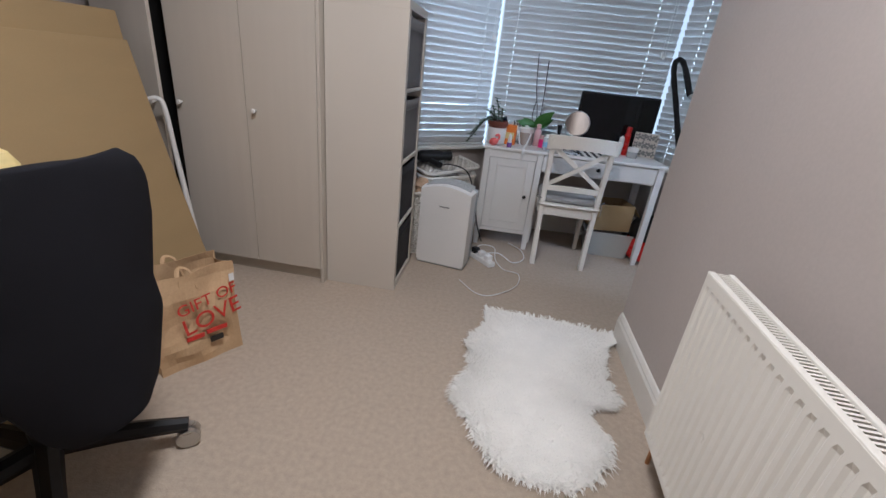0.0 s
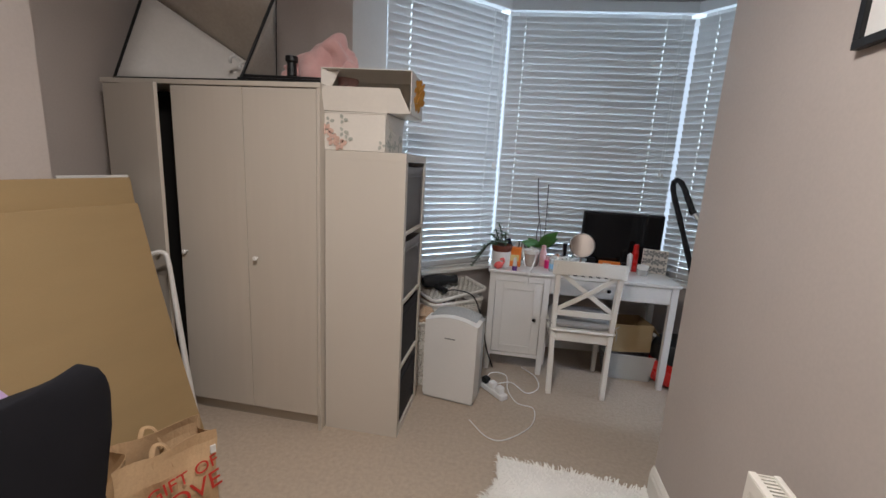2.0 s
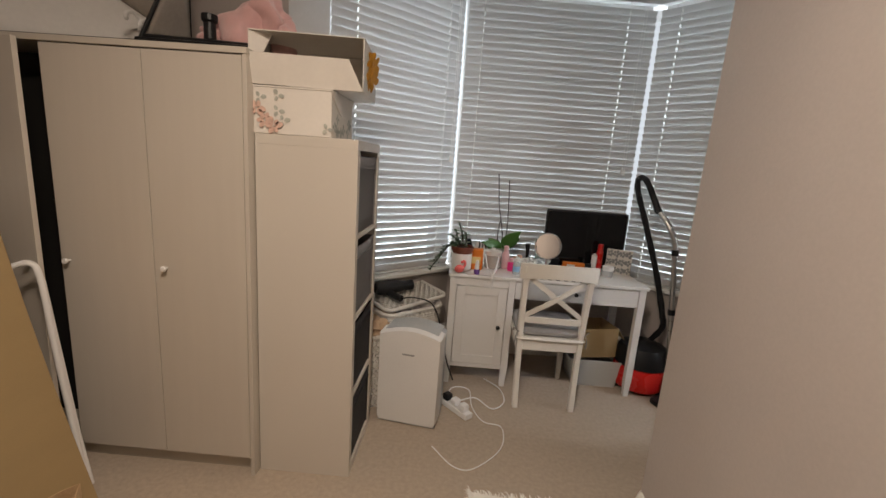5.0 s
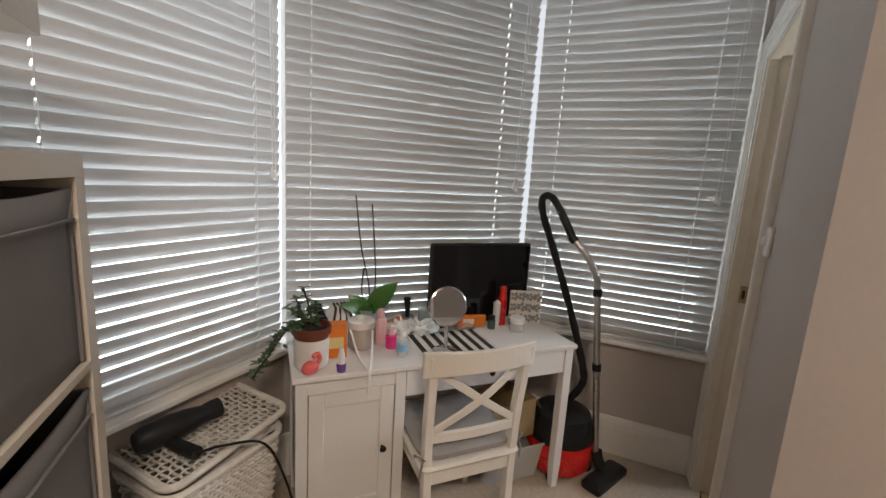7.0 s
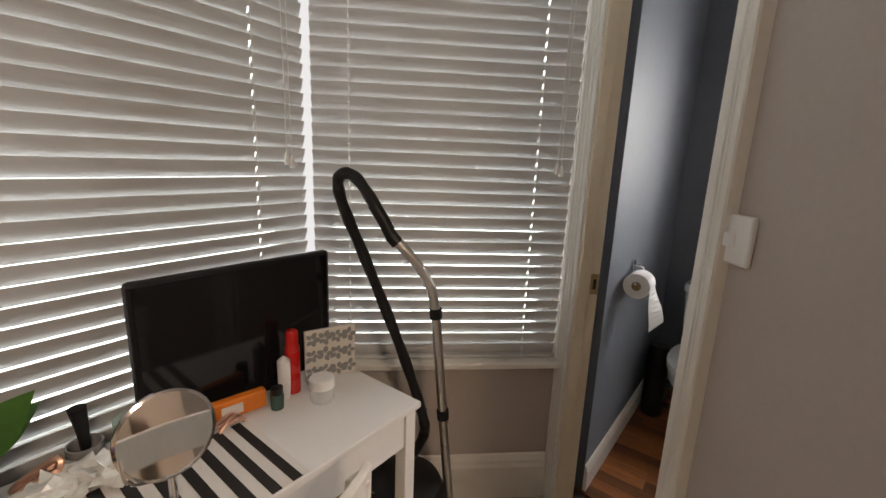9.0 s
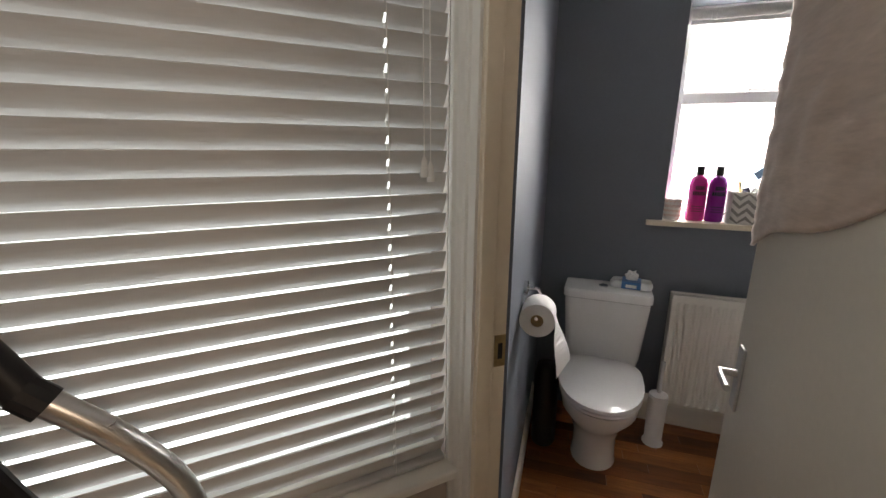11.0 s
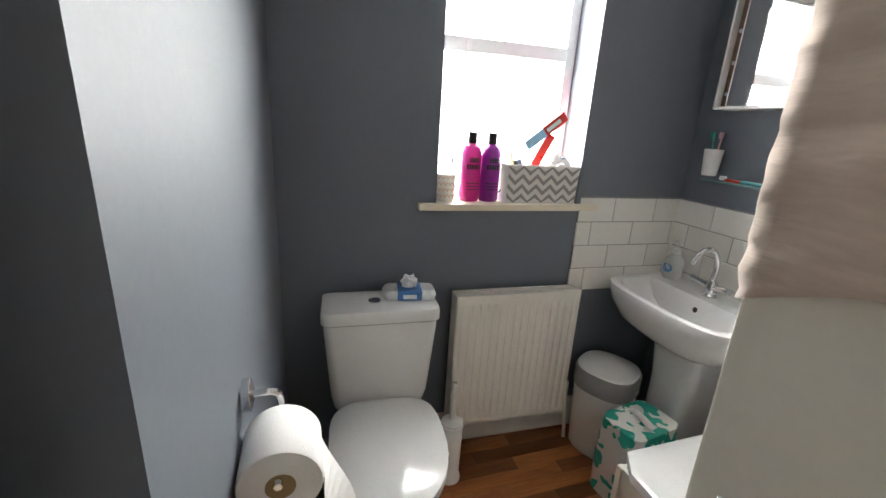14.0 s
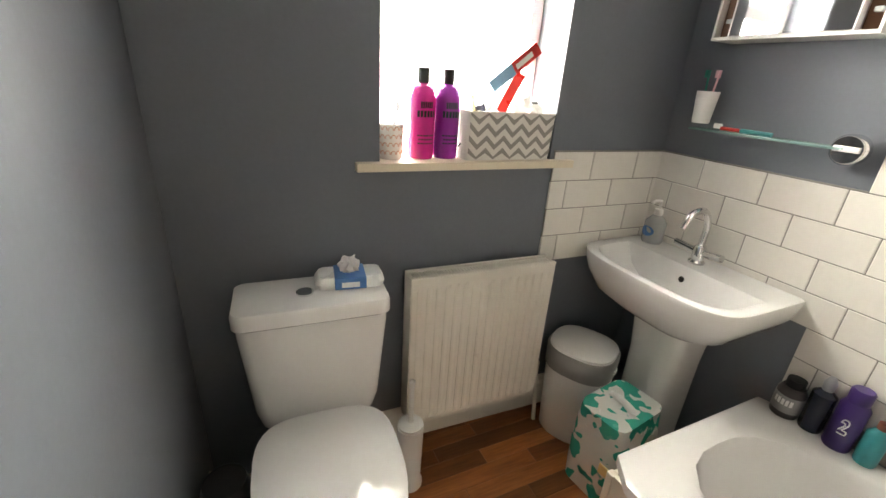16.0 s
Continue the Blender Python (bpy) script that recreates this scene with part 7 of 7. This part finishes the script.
tube(bm, [(3.265, 1.262, 1.284), (3.17, 1.260, 1.283)], 0.007, 8, 1)
part("grip", bm, TEAL, tb2, smooth=True)
boxes("bristles", PVC, tb2, (3.33, 1.256, 1.282, 3.355, 1.268, 1.298), bevel=0.002)

# ---- bathroom door with towel ----
dr = thing("door_1", (1.676, 2.476, 0.0), -5.4, "cream painted flush door standing open", "door", kind="structure")
boxes("leaf", DOORP, dr, (0.0, -0.036, 0.008, 0.712, 0.0, 1.985), bevel=0.003)
boxes("edge_plate", BRASS, dr, (0.712, -0.028, 0.88, 0.7135, -0.008, 1.05))
for sgn, yb in ((1, 0.0), (-1, -0.036)):
    hd_ = boxes("handle_plate", STEEL, dr, (0.632, min(yb, yb + 0.007 * sgn), 0.895, 0.672, max(yb, yb + 0.007 * sgn), 1.052), bevel=0.006, label="brushed steel handle plate")
    bm = bm_()
    tube(bm, [(0.652, yb, 0.985), (0.652, yb + 0.045 * sgn, 0.985)], 0.009, 10, 1)
    tube(bm, [(0.655, yb + 0.040 * sgn, 0.985), (0.625, yb + 0.043 * sgn, 0.985), (0.570, yb + 0.043 * sgn, 0.985)], 0.008, 10)
    part("lever", bm, STEEL, hd_, smooth=True)
for z in (0.25, 1.72):
    boxes("hinge", BRASS, dr, (-0.006, -0.002, z, 0.0, 0.010, z + 0.08), bevel=0.002)
bm = bm_()
rows = []
nx, nz = 30, 72
for i in range(nx + 1):
    u = i / nx
    x = 0.710 - 0.645 * u
    hem = 1.278 + 0.20 * u + 0.012 * math.sin(u * 9)
    row = []
    for j in range(nz + 1):
        v = j / nz
        if v < 0.12:
            a = v / 0.12 * math.pi / 2
            y, z = -0.018 + 0.034 * math.sin(a), 1.992 + 0.012 * math.cos(a)
        else:
            w = (v - 0.12) / 0.88
            y = 0.013 + 0.005 * w * (1 + noise.noise(Vector((x * 5, w * 2, 1)))) + 0.006 * w * math.sin(x * 13 + 1.5 * w) + 0.006 * noise.noise(Vector((x * 14, w * 9, 3))) + 0.0035 * noise.noise(Vector((x * 4, w * 34, 8)))
            y = max(y, 0.006)
            z = 1.992 + (hem - 1.992) * w
        row.append((x + 0.006 * noise.noise(Vector((j * 0.4, u * 3, 7))), y, z))
    rows.append(row)
loft(bm, rows, closed=False)
tw = part("towel", bm, TOWEL, None, smooth=True)
tw.matrix_world = pose(1.676, 2.476, 0.0, 0, 0, -5.4)
tagged(tw, "dusty beige terry towel hung over the door", "towel")
tw.modifiers.new("thick", "SOLIDIFY").thickness = 0.007
bm = bm_()
rows = [[(0.710 - 0.645 * i / 12, -0.020 - 0.034 * math.sin(math.pi / 2 * min(1, j / 2)) - 0.002, 2.004 - (0.03 * max(0, j - 1)) ) for j in range(20)] for i in range(13)]
loft(bm, rows, closed=False)
t2 = part("towel_back", bm, TOWEL, tw, smooth=True)
t2.modifiers.new("thick", "SOLIDIFY").thickness = 0.006

# ---- wall tiles and floor planks, piece by piece ----
TW, TH, TJ, TD = 0.2125, 0.1045, 0.003, 0.008


def tile_mesh(w):
    bm = bm_()
    b = 0.002
    loft(bm, [[(0, 0, 0), (w, 0, 0), (w, 0, TH), (0, 0, TH)], [(0, TD - b, 0), (w, TD - b, 0), (w, TD - b, TH), (0, TD - b, TH)], [(b, TD, b), (w - b, TD, b), (w - b, TD, TH - b), (b, TD, TH - b)]])
    finish(bm)
    me = bpy.data.meshes.new("tile")
    bm.to_mesh(me)
    bm.free()
    me.materials.append(TILE)
    return me


tiles = {}


def lay(parent, x0, x1, z, m, shift):
    """Tiles from x0 to x1 along a wall frame m, in a bond shifted by shift."""
    x = x0 - shift
    while x < x1 - 0.004:
        a, b = max(x, x0), min(x + TW, x1)
        if b - a > 0.012:
            key = round(b - a, 3)
            if key not in tiles:
                tiles[key] = tile_mesh(key)
            ob = new("tile", tiles[key])
            ob.parent = parent
            ob.matrix_local = m @ pose(a, 0, z, random.uniform(-0.15, 0.15), 0, 0)
        x += TW + TJ


gr1 = boxes("grout_bed", GROUT, None, (0, 0, 0.735, 0.522, 0.0055, 1.169))
gr1.matrix_world = pose(*back(1.207), 0, 0, 0, 90 + RBT)
tagged(gr1, "white metro tiles with grey grout beside the basin", "tiles", kind="structure")
for r in range(4):
    lay(gr1, 0.0, 0.522, 0.737 + r * (TH + TJ), Matrix(), 0.0845 if r % 2 else 0.195)
gr2 = boxes("grout_bed", GROUT, None, (0, 0, 0.735, 0.67, 0.0055, 1.169), (-1.0, 0, 0.458, 0.0, 0.0055, 2.05))
gr2.matrix_world = pose(2.915, 1.2, 0, 0, 0, 0)
tagged(gr2, "white metro tiles with grey grout behind bath and basin", "tiles", kind="structure")
for r in range(-3, 13):
    z = 0.737 + r * (TH + TJ)
    sh_ = 0.0345 if r % 2 else 0.144
    if 0 <= r < 4:
        lay(gr2, -1.0, 0.665, z, Matrix(), sh_)
    elif z > 0.42 and z + TH < 2.05:
        lay(gr2, -1.0, 0.0, max(z, 0.459), Matrix(), sh_)

floor_b = bpy.data.objects["floor_bath"]
rng = random.Random(21)
pm = {}
x = 1.80
while x < 3.66:
    y, short = 1.12, rng.uniform(0.1, 0.34)
    while y < 3.04:
        ln = round(min(short or rng.choice((0.34, 0.46, 0.58, 0.72)), 3.06 - y), 3)
        short = 0
        if ln not in pm:
            bm = bm_()
            b = 0.0012
            loft(bm, [[(0, 0, 0), (0.0675, 0, 0), (0.0675, ln - 0.0015, 0), (0, ln - 0.0015, 0)], [(0, 0, 0.007), (0.0675, 0, 0.007), (0.0675, ln - 0.0015, 0.007), (0, ln - 0.0015, 0.007)], [(b, b, 0.008), (0.0675 - b, b, 0.008), (0.0675 - b, ln - 0.0015 - b, 0.008), (b, ln - 0.0015 - b, 0.008)]])
            finish(bm)
            me = bpy.data.meshes.new("plank")
            bm.to_mesh(me)
            bm.free()
            me.materials.append(PLANK)
            pm[ln] = me
        inside = True
        if x < 2.4:
            inside = (Vector((x, y + ln)) - S0).dot(N) > 0.04 and (Vector((x, y)) - S0).dot(N) > 0.04
        if inside:
            ob = new("plank", pm[ln])
            ob.parent = floor_b
            ob.matrix_local = pose(x, y, -0.008)
        y += ln
    x += 0.0685
